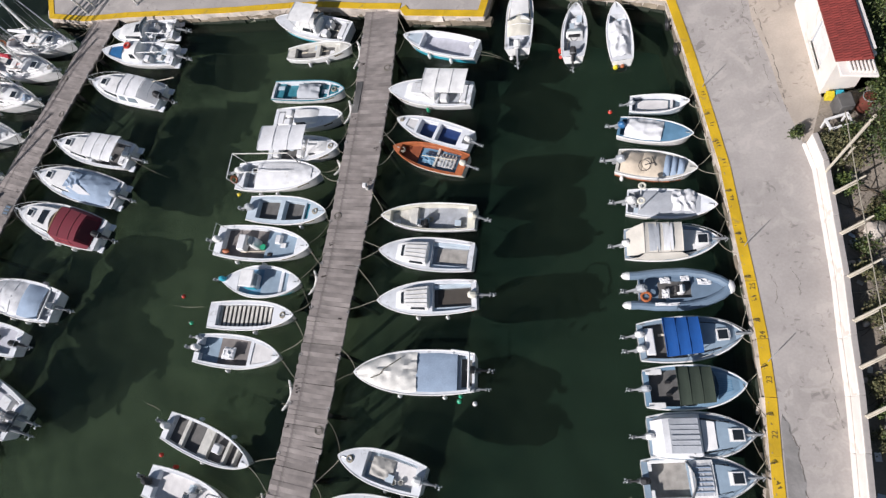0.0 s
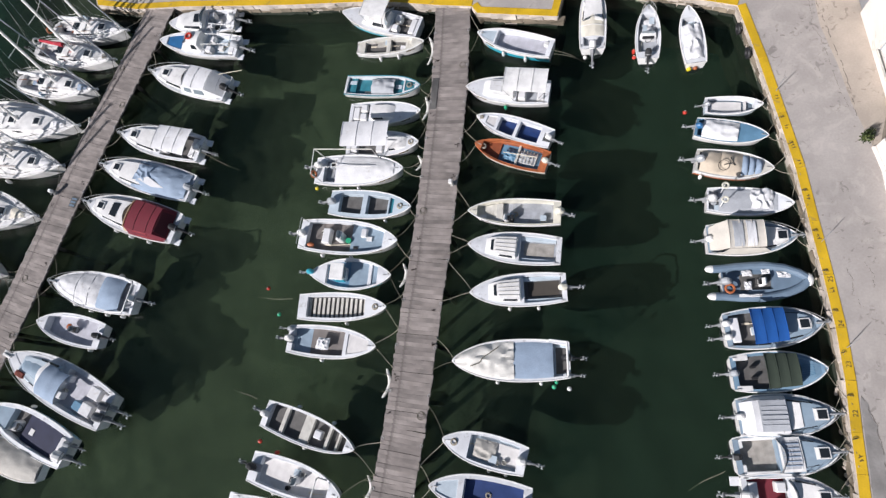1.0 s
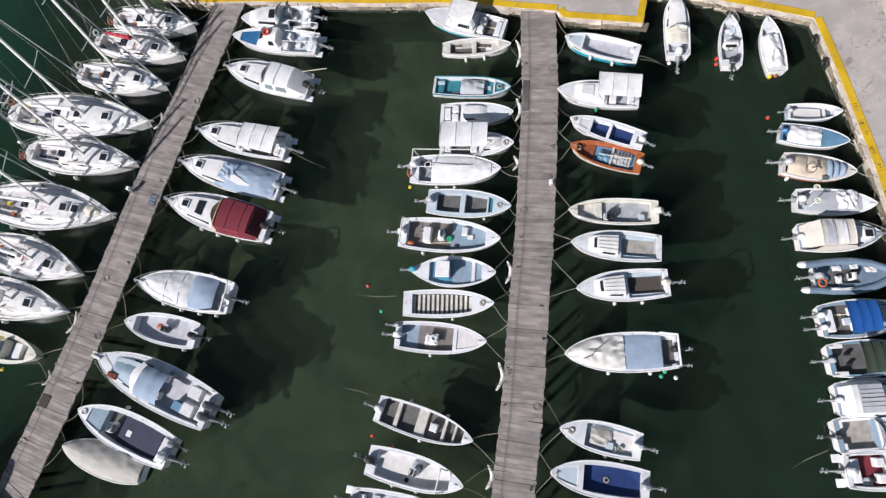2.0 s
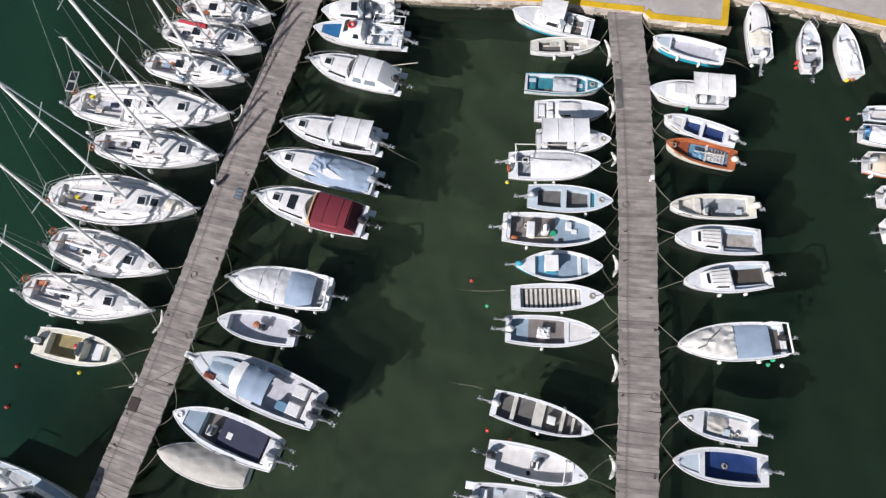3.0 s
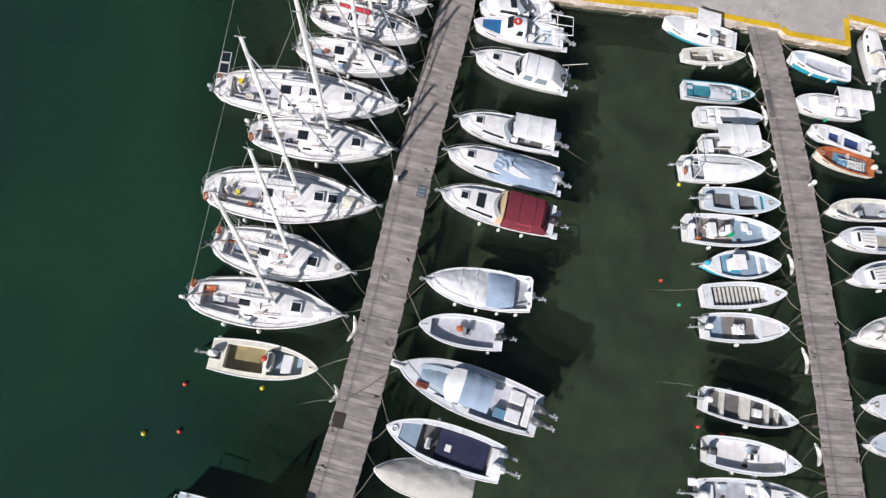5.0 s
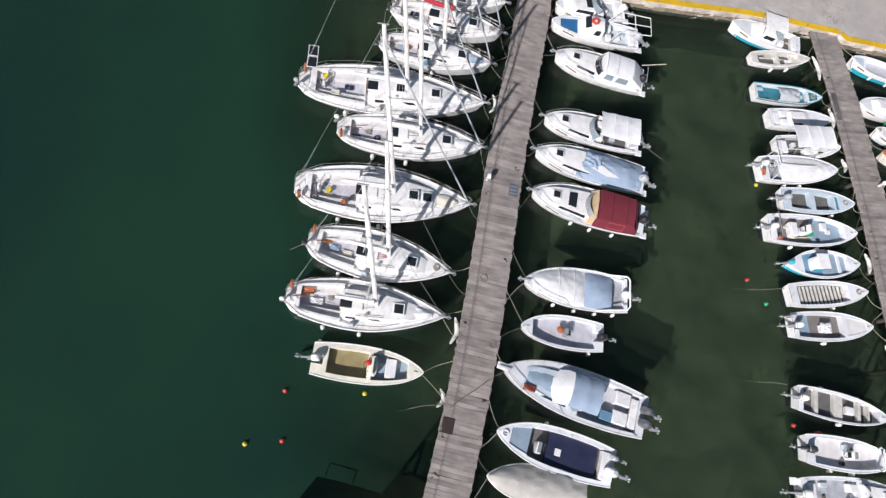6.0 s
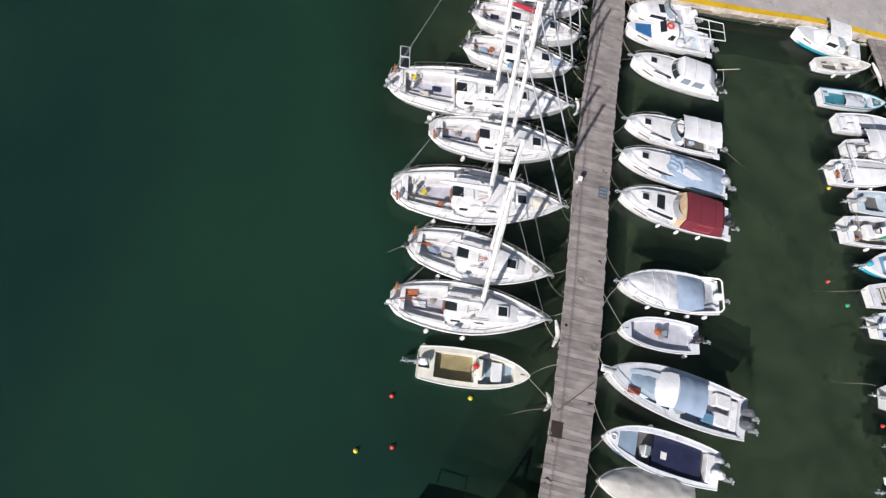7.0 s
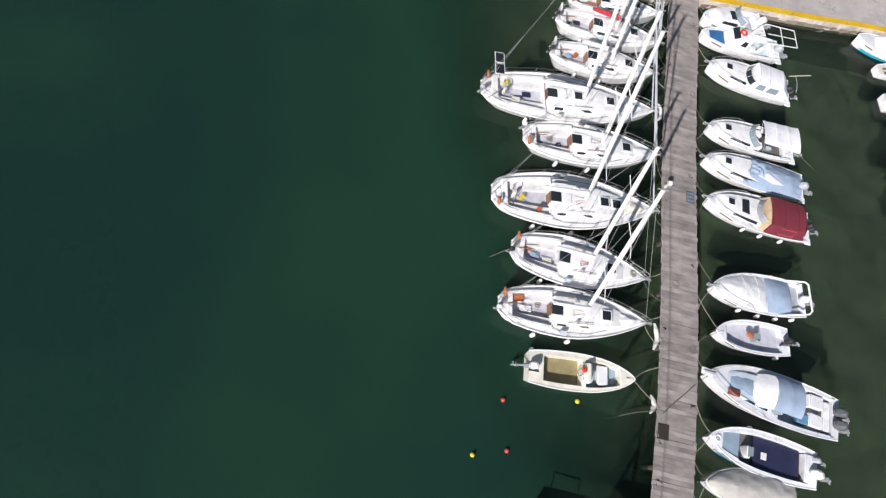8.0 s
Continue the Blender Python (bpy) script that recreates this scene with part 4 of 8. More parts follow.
def clutter(boat, f, s0, s1, v, z, count):
    """Gear lying in a cockpit: ropes, fuel tank, box, folded cloth, oar."""
    kinds = ["rope_coil", "fuel_tank", "storage_box", "folded_cloth", "oar", "bucket", "storage_box"]
    for i in range(count):
        kind = CLUTTER.choice(kinds)
        s = CLUTTER.uniform(s0, max(s1, s0 + 0.05))
        x, y = f.x(s), CLUTTER.uniform(-0.75, 0.75) * v * f.half(s)
        if z < 0.02:
            z = f.sheer(s) + z
        if kind == "rope_coil":
            r = CLUTTER.uniform(0.1, 0.16)
            part("rope_coil", torus((x, y, z + 0.08), r * 0.7, 0.025, 11, 5, bm=torus((x, y, z + 0.03), r, 0.03, 12, 5)), CLUTTER.choice([ROPE, ROPE_DARK, ROPE]), boat)
        elif kind == "fuel_tank":
            t = part("fuel_tank", box(x - 0.16, x + 0.16, y - 0.11, y + 0.11, z, z + 0.2, top=0.85), CLUTTER.choice([GREY, COWL_GREY, BLACK]), boat, bevel=0.03)
            part("cap", loft([ring_of(x, y, z + 0.19, 0.035, 0.035, 8), ring_of(x, y, z + 0.23, 0.035, 0.035, 8)]), BLACK, t)
        elif kind == "storage_box":
            a, b = CLUTTER.uniform(0.12, 0.22), CLUTTER.uniform(0.1, 0.18)
            t = part("storage_box", box(x - a, x + a, y - b, y + b, z, z + 0.2, top=0.95), CLUTTER.choice([GEL_OLD, GEL_BLUE, GREY, GEL]), boat, bevel=0.015)
            part("lid", box(x - a - 0.01, x + a + 0.01, y - b - 0.01, y + b + 0.01, z + 0.203, z + 0.24), CLUTTER.choice([GEL, GEL_BLUE]), t, bevel=0.01)
        elif kind == "folded_cloth":
            rows = [[(x - 0.25 + 0.5 * i / 7, y - 0.18 + 0.36 * j / 6, z + 0.09 + 0.07 * noise.noise(Vector((x * 3 + i * 0.7, y * 3 + j * 0.8, 1)))) for j in range(7)] for i in range(8)]
            part("folded_cloth", sheet(rows, 0.06), CLUTTER.choice([TARP, TARP_GREY, TARP, TARP_OLD]), boat)
        elif kind == "oar":
            b = min(x + 1.3, f.x(0.8))
            part("oar", tube([(x - 0.3, y, z + 0.06), (b, y * 0.6, z + 0.1)], 0.022, 6, box(x - 0.6, x - 0.25, y - 0.05, y + 0.05, z + 0.045, z + 0.065)), POLE_WOOD, boat)
        else:
            part("bucket", loft([ring_of(x, y, z, 0.1, 0.1, 10), ring_of(x, y, z + 0.24, 0.13, 0.13, 10), ring_of(x, y, z + 0.235, 0.115, 0.115, 10), ring_of(x, y, z + 0.04, 0.09, 0.09, 10)]), CLUTTER.choice([BLACK, GEL_BLUE, GEL, GEL_OLD]), boat)


CLUTTER = random.Random(5)


def open_boat(bow, stern, beam, label, wells, mats, engine=None, name="open_boat", group="small boats", fenders=(), bars=True, coils=(), benches=(), dry=False, **kw):
    """An undecked boat. wells: regions sunk into it."""
    boat, f = start(name, bow, stern, beam, label, "boat", group, regions=wells, mats=mats, name_bars=bars, **kw)
    if engine:
        outboard(boat, f.x(0) - 0.02, engine.get("y", 0.0), f.sheer(0) - 0.05, engine.get("cowl", GEL), engine.get("tilt", 60), engine.get("size", 1.0))
    for s, sg, *m in fenders:
        fender(boat, f, s, sg, *(m or [GEL]))
    for s in coils:
        coil(boat, f, s)
    for s0, s1, v, z0, z1, m in benches:
        bench(boat, f.x(s0), f.x(s1), -v * f.half(s0), v * f.half(s0), z0, z1, m)
    cleat(boat, f, 0.93, 0.0)
    if wells and not dry:
        w = max(wells[:1], key=lambda q: q[1] - q[0])
        clutter(boat, f, w[0] + 0.06, w[1] - 0.05, w[3], w[4], 4)
    return boat, f


def cuddy_boat(bow, stern, beam, label, cab=(0.48, 0.9, 0.78, 0.28), well=(0.06, 0.46, 0.8, 0.28), floor=FLOOR, glass=GLASS_PALE, top=None, top_mat=None, engine=None,
               hatches=((0.78, 0.0),), rail=True, fenders=(), name="motorboat", group="motor boats", deck=DECK_PALE, side_glass=True, twin=False, swim=True, extra=(), windscreen=True, cab_mat=GEL, seats=True, **kw):
    """A motor boat with a cuddy ahead, windscreen, cockpit and, where there is one, a canvas top (s0, s1, height above the sheer)."""
    s0, s1, v, z = well
    boat, f = start(name, bow, stern, beam, label, "motorboat", group, regions=[(s0, s1, -v, v, z, 1), *extra], mats=[floor, GEL, NAVY, FLOOR_WHITE, BLUE], deck=deck, **kw)
    c0, c1, cw, ch = cab
    cb = part("cabin", cabin(f, c0, c1, cw, ch), cab_mat, boat)
    if side_glass:
        for sg in (1, -1):
            part("window", side_window(f, c0 + 0.05, c1 - 0.16, cw, ch, sg), GLASS, cb)
    for s, hv in hatches:
        hatch(boat, f, s, hv, 0.5, 0.5, 0.02 + (ch if s < c1 - 0.12 else ch * (1 - 0.38 * (s - c1 + 0.12) / 0.066) if s < c1 - 0.054 else max(ch * 0.62 * (c1 - s) / 0.054, 0.03)))
    if windscreen:
        low, high = screen(f, c0 + 0.07, cw * 1.0, 0.34, lean=0.2, curve=0.07, dz=ch * 0.8)
        bm = bmesh.new()
        a, b = [bm.verts.new(p) for p in low], [bm.verts.new(p) for p in high]
        for i in range(len(a) - 1):
            bm.faces.new((a[i], a[i + 1], b[i + 1], b[i]))
        part("windscreen", bm, glass, boat)
        fr = tube(high, 0.02)
        for i in (0, 2, 4, 6):
            tube([low[i], high[i]], 0.016, 5, fr)
        part("windscreen_frame", fr, STEEL, boat)
    for sg in (0.4, -0.4) if seats else ():
        bench(boat, f.x(c0) - 0.62, f.x(c0) - 0.2, sg * beam / 2 - 0.22, sg * beam / 2 + 0.22, z, z + 0.4, GEL, TARP)
    if seats:
        bench(boat, f.x(s0) + 0.02, f.x(s0) + 0.42, -v * f.half(s0) * 0.85, v * f.half(s0) * 0.85, z, z + 0.3, GEL, TARP)
    if top:
        t0, t1, th = top
        bimini(boat, f.x(t0), f.x(t1), beam * 0.86, f.height + th, f.height, top_mat or TARP, taper=0.9)
    if engine:
        ys = (-0.32, 0.32) if twin else (0.0,)
        for y in ys:
            outboard(boat, f.x(0) - 0.08, y, f.sheer(0) - 0.15, engine.get("cowl", GEL), engine.get("tilt", 55), engine.get("size", 1.15))
        if swim:
            for sg in (1, -1):
                part("swim_platform", box(f.x(0) - 0.4, f.x(0) + 0.02, sg * 0.62 * beam / 2 - 0.2, sg * 0.62 * beam / 2 + 0.2, 0.2, 0.28), deck, boat, bevel=0.02)
    if rail:
        bow_rail(boat, f)
        anchor(boat, f)
    for s, sg, *m in fenders:
        fender(boat, f, s, sg, *(m or [GEL]))
    for sg in (1, -1):
        cleat(boat, f, 0.05, sg * 0.9)
    if seats:
        clutter(boat, f, s0 + 0.12, s1, v, z, 2)
    return boat, f


def sailboat(bow, stern, beam, label, mast_s, mast_h, cover=TARP, cover_len=0.3, furl=True, hatches=(0.7,), sprayhood=None, wheel=False, spreaders=2, solar=False, group="sailing yachts",
             cab=(0.34, 0.86, 0.62, 0.42), dark_windows=True, rake_deg=9.0, lean_deg=13.5):
    boat, f = start("sailing_yacht", bow, stern, beam, label, "sailboat", group, height=0.74, rise=0.14, transom=0.5, full=1.75, wide=0.45, rake=0.6, deck=NONSKID, bottom=-1.0, camber=0.08, rounded=0.06,
                    regions=[(0.06, 0.35, -0.78, 0.78, 0.98, 2), (0.09, 0.345, -0.64, 0.64, 0.48, 1), (0.09, 0.345, -0.64, -0.32, 0.74, 3), (0.09, 0.345, 0.32, 0.64, 0.74, 3)], mats=[LAVENDER, GEL, FLOOR_WHITE], name_bars=False)
    c0, c1, cw, ch = cab
    cb = part("coachroof", cabin(f, c0, c1, cw, ch, front=0.2, side=0.86), GEL, boat)
    if dark_windows:
        for sg in (1, -1):
            part("window", side_window(f, c0 + 0.04, c0 + 0.26, cw, ch, sg, 0.3, 0.7, slope=0.86), GLASS, cb)
    # no opening is cut: a dark block paints the shade inside it
    part("companionway", box(f.x(c0) - 0.03, f.x(c0) + 0.55, -0.27, 0.27, f.sheer(c0) + ch * 0.9, f.sheer(c0) + ch + 0.035), GLASS, boat, "dark block standing in for the shade of an open companionway", bevel=0.01)
    part("sliding_hatch", box(f.x(c0) + 0.56, f.x(c0) + 1.1, -0.31, 0.31, f.sheer(c0) + ch * 0.95, f.sheer(c0) + ch + 0.07), GEL, boat, bevel=0.02)
    for sg in (1, -1):
        part("hatch_rail", box(f.x(c0) - 0.03, f.x(c0) + 1.1, sg * 0.33 - 0.025, sg * 0.33 + 0.025, f.sheer(c0) + ch * 0.9, f.sheer(c0) + ch + 0.06), GEL, boat)
    part("toe_rail", rim_tube(f, 0.028, dz=0.06), ALLOY, boat)
    part("wash_board", box(f.x(c0) - 0.06, f.x(c0) - 0.035, -0.3, 0.3, f.sheer(c0) - 0.2, f.sheer(c0) + ch * 0.7), WOOD_TRIM if dark_windows else GEL, boat)
    for i in range(3):
        s, v = 0.11 + 0.07 * i + CLUTTER.uniform(0, 0.03), CLUTTER.uniform(-0.5, 0.5)
        p = Vector((f.x(s), v * f.half(s), 0.75 if abs(v) > 0.32 else 0.49))
        kind = CLUTTER.choice(("cushion", "rope_coil", "folded_cloth", "bucket"))
        if kind == "cushion":
            part("cushion", box(p.x - 0.25, p.x + 0.25, p.y - 0.16, p.y + 0.16, p.z, p.z + 0.09), CLUTTER.choice([NAVY, TARP_BLUE, TARP_CREAM]), boat, bevel=0.03)
        elif kind == "rope_coil":
            part("rope_coil", torus(p + Vector((0, 0, 0.09)), 0.1, 0.025, 12, 5, bm=torus(p + Vector((0, 0, 0.03)), 0.15, 0.03, 12, 5)), CLUTTER.choice([ROPE, NAVY, ROPE_DARK]), boat)
        elif kind == "bucket":
            part("bucket", loft([ring_of(p.x, p.y, p.z, 0.11, 0.11, 10), ring_of(p.x, p.y, p.z + 0.26, 0.14, 0.14, 10)]), CLUTTER.choice([BLACK, ORANGE, BUOY_YELLOW]), boat)
        else:
            rows = [[(p.x - 0.3 + 0.6 * a / 7, p.y - 0.16 + 0.32 * c / 6, p.z + 0.1 + 0.07 * noise.noise(Vector((p.x * 3 + a * 0.7, p.y * 3 + c * 0.8, 1)))) for c in range(7)] for a in range(8)]
            part("folded_cloth", sheet(rows, 0.07), CLUTTER.choice([TARP, TARP_GREY, ORANGE]), boat)
    for sg in (1, -1):
        part("sheet_rope", tube([f.at(0.3, sg * 0.7, 0.2), f.at(0.42, sg * 0.8, 0.04), f.at(0.6, sg * 0.82, 0.04), f.at(0.72, sg * 0.7, 0.05)], 0.014, 5), CLUTTER.choice([ROPE, NAVY, ROPE_DARK]), boat)
    for i in range(3):
        v = CLUTTER.uniform(-0.3, 0.3)
        part("halyard", tube([f.at(mast_s - 0.01, v * 0.3, ch + 0.03), f.at(c0 + 0.14, v, ch + 0.02)], 0.012, 5), CLUTTER.choice([ROPE, RED, NAVY, ROPE]), boat)
    for s in hatches:
        hatch(boat, f, s, 0.0, 0.6, 0.6, 0.02 + (ch if s < c1 - 0.2 else ch * (1 - 0.38 * (s - c1 + 0.2) / 0.11) if s < c1 - 0.09 else max(ch * 0.62 * (c1 - s) / 0.09, 0.05)))
    for v in (0.24, -0.24):
        part("handrail", tube([f.at(c0 + 0.1, v * 2, ch), f.at(c0 + 0.11, v * 2, ch + 0.06), f.at(c1 - 0.26, v * 2, ch + 0.06), f.at(c1 - 0.25, v * 2, ch)], 0.015, 5), STEEL if wheel else WOOD_TRIM, cb)
    # rig
    deck_z = f.sheer(mast_s) + ch
    base, head = Vector((f.x(mast_s), 0, deck_z - 0.1)), Vector((f.x(mast_s) - mast_h * math.tan(radians(rake_deg)), mast_h * math.tan(radians(lean_deg)), deck_z + mast_h))
    mast = part("mast", loft([ring_of(p.x, p.y, p.z, r * 1.35, r, 10) for p, r in ((base, 0.088), (base.lerp(head, 0.75), 0.082), (head, 0.062))]), ALLOY, boat)
    part("masthead", tube([head + Vector((-0.25, 0, 0.03)), head + Vector((0.2, 0, 0.03))], 0.03, 5, tube([head, head + Vector((0, 0, 0.7))], 0.008, 4)), GREY, mast)
    wires = []
    for k in range(spreaders):
        c = base.lerp(head, (k + 1) / (spreaders + 1))
        reach = beam * 0.42 * (1 - 0.25 * k)
        for sg in (1, -1):
            part("spreader", tube([c, c + Vector((-0.12, sg * reach, 0.05))], 0.022, 5), ALLOY, mast)
    chain = f.at(mast_s - 0.02, 0.9, 0.0)
    for sg in (1, -1):
        foot = Vector((chain.x, sg * chain.y, chain.z))
        mid = base.lerp(head, 1 / (spreaders + 1)) + Vector((-0.12, sg * beam * 0.42, 0.05))
        wires += [[foot, mid, base.lerp(head, 0.97)], [foot + Vector((-0.35, 0, 0)), base.lerp(head, 1 / (spreaders + 1))]]
    # the backstay divides into a bridle over the cockpit
    split = f.at(0.0, 0.0, 0.05).lerp(head, 0.3)
    wires += [[f.at(0.0, 0.45, 0.05), split, head], [f.at(0.0, -0.45, 0.05), split]]
    for w in wires:
        part("shroud", tube(w, 0.009, 4), STEEL, mast)
    stem, hound = f.at(0.985, 0, 0.12), base.lerp(head, 0.94)
    if furl:
        part("furled_jib", tube([stem, stem.lerp(hound, 0.06), stem.lerp(hound, 0.5), stem.lerp(hound, 0.97), hound], 0.048, 7, r1=0.035), TARP_GREY, mast, "pale grey rolled headsail on the forestay")
    else:
        part("forestay", tube([stem, hound], 0.01, 4), STEEL, mast)
    # boom with its sail
    b0, b1 = base + Vector((-0.15, 0, 0.75)), Vector((f.x(mast_s - cover_len), 0, base.z + 0.95))
    part("boom", tube([b0, b1], 0.06, 8), ALLOY, boat)
    rings = []
    for i in range(11):
        u = i / 10
        p = b0.lerp(b1, 0.02 + 0.94 * u)
        w = (0.15 - 0.06 * u) * (1 + 0.05 * math.sin(13 * u))
        rings.append([(p.x, p.y + w * math.cos(a), p.z + 0.08 + (w * 1.25) * math.sin(a)) for a in [2 * math.pi * j / 8 for j in range(8)]])
    part("sail_cover", loft(rings), cover, boat)
    # rails
    pul = []
    for h in (0.3, 0.58):
        pts = [f.at(0.86, 0.9, h * 0.96), f.at(0.94, 0.95, h), f.at(0.995, 1.0, h)]
        pul.append(pts + [Vector((p.x, -p.y, p.z)) for p in pts[::-1]])
    part("pulpit", tube(pul[1], 0.013, 5), STEEL, boat)
    part("pulpit_rail", tube(pul[0], 0.011, 5), STEEL, boat)
    for s in (0.87, 0.95):
        for sg in (1, -1):
            part("pulpit_post", tube([f.at(s, sg * 0.92), f.at(s, sg * 0.92, 0.58)], 0.014, 5), STEEL, boat)
    for sg in (1, -1):
        for h in (0.3, 0.58):
            part("pushpit_rail", tube([f.at(0.14, sg * 0.95, h), f.at(0.01, sg * 0.96, h), f.at(0.0, sg * 0.4, h)], 0.015, 5), STEEL, boat)
        for s, v in ((0.13, 0.95), (0.01, 0.95), (0.0, 0.4)):
            part("pushpit_post", tube([f.at(s, sg * v), f.at(s, sg * v, 0.58)], 0.014, 5), STEEL, boat)
    for sg in (1, -1):
        ss = [0.14, 0.3, 0.45, 0.6, 0.74, 0.87]
        for s in ss[1:-1]:
            part("stanchion", tube([f.at(s, sg * 0.95), f.at(s, sg * 0.95, 0.58)], 0.013, 5), STEEL, boat)
        for h in (0.3, 0.57):
            part("lifeline", tube([f.at(s, sg * 0.95, h) for s in ss], 0.007, 4), STEEL, boat)
        for s in (0.2, 0.29):
            p = f.at(s, sg * 0.7, 0.04)
            part("winch", loft([ring_of(p.x, p.y, p.z - 0.06, 0.075, 0.075, 8), ring_of(p.x, p.y, p.z + 0.03, 0.055, 0.055, 8), ring_of(p.x, p.y, p.z + 0.1, 0.065, 0.065, 8)]), STEEL, boat)
    if wheel:
        p = Vector((f.x(0.12), 0, 1.12))
        part("wheel", torus(p, 0.42, 0.022, 18, 5, Matrix.Rotation(radians(80), 4, "Y")), STEEL, boat)
        part("pedestal", loft([ring_of(p.x + 0.1, 0, 0.49, 0.12, 0.12, 8), ring_of(p.x + 0.1, 0, 1.2, 0.09, 0.1, 8)]), GEL, boat)
    else:
        part("tiller", tube([(f.x(0.04), 0, 0.98), (f.x(0.16), 0.05, 1.1)], 0.025, 6), WOOD_TRIM, boat)
    if sprayhood:
        part("sprayhood", canopy_mesh(f.x(c0 - 0.03), f.x(c0 + 0.1), beam * 0.52, f.sheer(c0) + ch + 0.22, arch=0.2, sag=0.02, bows=2, droop=-0.05), sprayhood, boat)
    if solar:
        for y in (1.15, 0.42):
            pn = part("solar_panel", box(f.x(0) + 0.45, f.x(0) + 1.0, y - 0.34, y + 0.34, 2.05, 2.08), ALLOY, boat)
            part("solar_cell_sheet", box(f.x(0) + 0.49, f.x(0) + 0.96, y - 0.3, y + 0.3, 2.083, 2.09), GLASS, pn)
        part("gantry", tube([f.at(0.03, 0.9), (f.x(0) + 0.7, 1.3, 2.03), (f.x(0) + 0.7, -f.half(0.1) * 0.8, 2.03), f.at(0.03, -0.9)], 0.025, 6), STEEL, boat)
    # gear at the stern and on the foredeck
    sg = CLUTTER.choice((1, -1))
    c = f.at(0.03, sg * 0.8, 0.42)
    part("life_ring", torus(c, 0.2, 0.06, 14, 6, Matrix.Rotation(radians(80), 4, "Y")), CLUTTER.choice([ORANGE, GEL, GEL_OLD, ORANGE]), boat)
    if CLUTTER.random() < 0.6:
        outboard(boat, f.x(0.0) - 0.02, -sg * f.half(0.02) * 0.6, f.sheer(0) + 0.45, CLUTTER.choice([BLACK, COWL_GREY, GEL]), 5, 0.55)
    for v in (0.5, -0.5):
        p = f.at(0.5, v * 0.8, ch * 0.9)
        part("vent", loft([ring_of(p.x, p.y, p.z - 0.05, 0.07, 0.07, 8), ring_of(p.x, p.y, p.z + 0.08, 0.06, 0.06, 8), ring_of(p.x + 0.05, p.y, p.z + 0.15, 0.08, 0.08, 8)]), GEL if wheel else STEEL, boat)
    if CLUTTER.random() < 0.5:
        p = f.at(0.86, 0.25 * sg, 0.1)
        part("sail_bag", cover_mesh(f, 0.8, 0.92, 0.2, 0.55, 0.1, mast_h * 3, 0.06, 10, 10, 0.04), CLUTTER.choice([TARP, TARP_BLUE, TARP_CREAM]), boat)
    else:
        coil(boat, f, 0.9, 0.2, 0.12, 0.17)
    p = f.at(0.42, -0.85 * sg, 0.06)
    part("jerry_can", box(p.x - 0.16, p.x + 0.16, p.y - 0.08, p.y + 0.08, p.z, p.z + 0.34, top=0.85), CLUTTER.choice([GEL_BLUE, STEEL_BLUE, GREY, GEL_OLD]), boat, bevel=0.03)
    anchor(boat, f)
    for s, sg in ((0.25, -1), (0.48, -1), (0.4, 1)):
        fender(boat, f, s, sg, GEL, 0.11, 0.55)
    return boat, f


# ---- boats along pier one, sterns to the west ----
W = dict(cowl=GEL)
GRAY = dict(cowl=COWL_GREY)
BLK = dict(cowl=BLACK)

boat, f = cuddy_boat((-7.55, 32.35), (-2.56, 30.38), 1.75, "white fishing boat with a hardtop and blue bottom paint", cab=(0.36, 0.72, 0.72, 0.5), well=(0.04, 0.34, 0.82, 0.25), floor=FLOOR_DARK, hatches=(), rail=False)
band(boat, f, -0.02, 0.22, AQUA)
bimini(boat, f.x(0.36), f.x(0.66), 1.35, 1.85, 0.7, GEL, 1, arch=0.05)

open_boat((-2.27, 29.24), (-6.66, 29.68), 1.25, "small white rowing boat with two dark wells", [(0.12, 0.82, -0.75, 0.75, 0.16, 1), (0.44, 0.5, -0.75, 0.75, 0.42, 2), (0.72, 0.82, -0.75, 0.75, 0.40, 2), (0.0, 0.12, -0.7, 0.7, -0.06, 2)],
          [FLOOR_DARK, GEL_OLD], deck=GEL_OLD, height=0.42, transom=0.6, fenders=((0.35, -1), (0.62, -1)))

boat, f = open_boat((-2.54, 26.14), (-7.35, 27.06), 1.42, "white boat with a teal painted interior", [(0.03, 0.78, -0.84, 0.84, 0.2, 1), (0.03, 0.14, -0.84, 0.84, 0.38, 1), (0.64, 0.78, -0.84, 0.84, 0.36, 1), (0.8, 0.93, -0.7, 0.7, -0.05, 1)],
                    [TEAL], strake=TEAL, height=0.48, transom=0.9, wide=0.5)
part("tarpaulin", cover_mesh(f, 0.36, 0.66, 0.16, 0.7, 0.1, 3, 0.09), TARP_GREY, boat, "crumpled grey tarpaulin over the thwarts")
coil(boat, f, 0.86)

boat, f = cuddy_boat((-2.55, 24.39), (-7.01, 24.96), 1.5, "white boat with a low cuddy and canvas windows", cab=(0.3, 0.66, 0.7, 0.24), well=(0.05, 0.28, 0.75, 0.25), hatches=(), rail=False, windscreen=False)
boat, f = cuddy_boat((-2.71, 22.36), (-7.17, 22.89), 1.65, "white boat with a white canvas sun roof", cab=(0.56, 0.86, 0.7, 0.2), well=(0.06, 0.54, 0.8, 0.25), hatches=(), rail=False, floor=FLOOR_DARK, windscreen=False)
bimini(boat, f.x(0.04), f.x(0.66), 1.55, 1.95, 0.6, TARP, 3, "white canvas sun roof in three bays", arch=0.1)
coil(boat, f, 0.9)

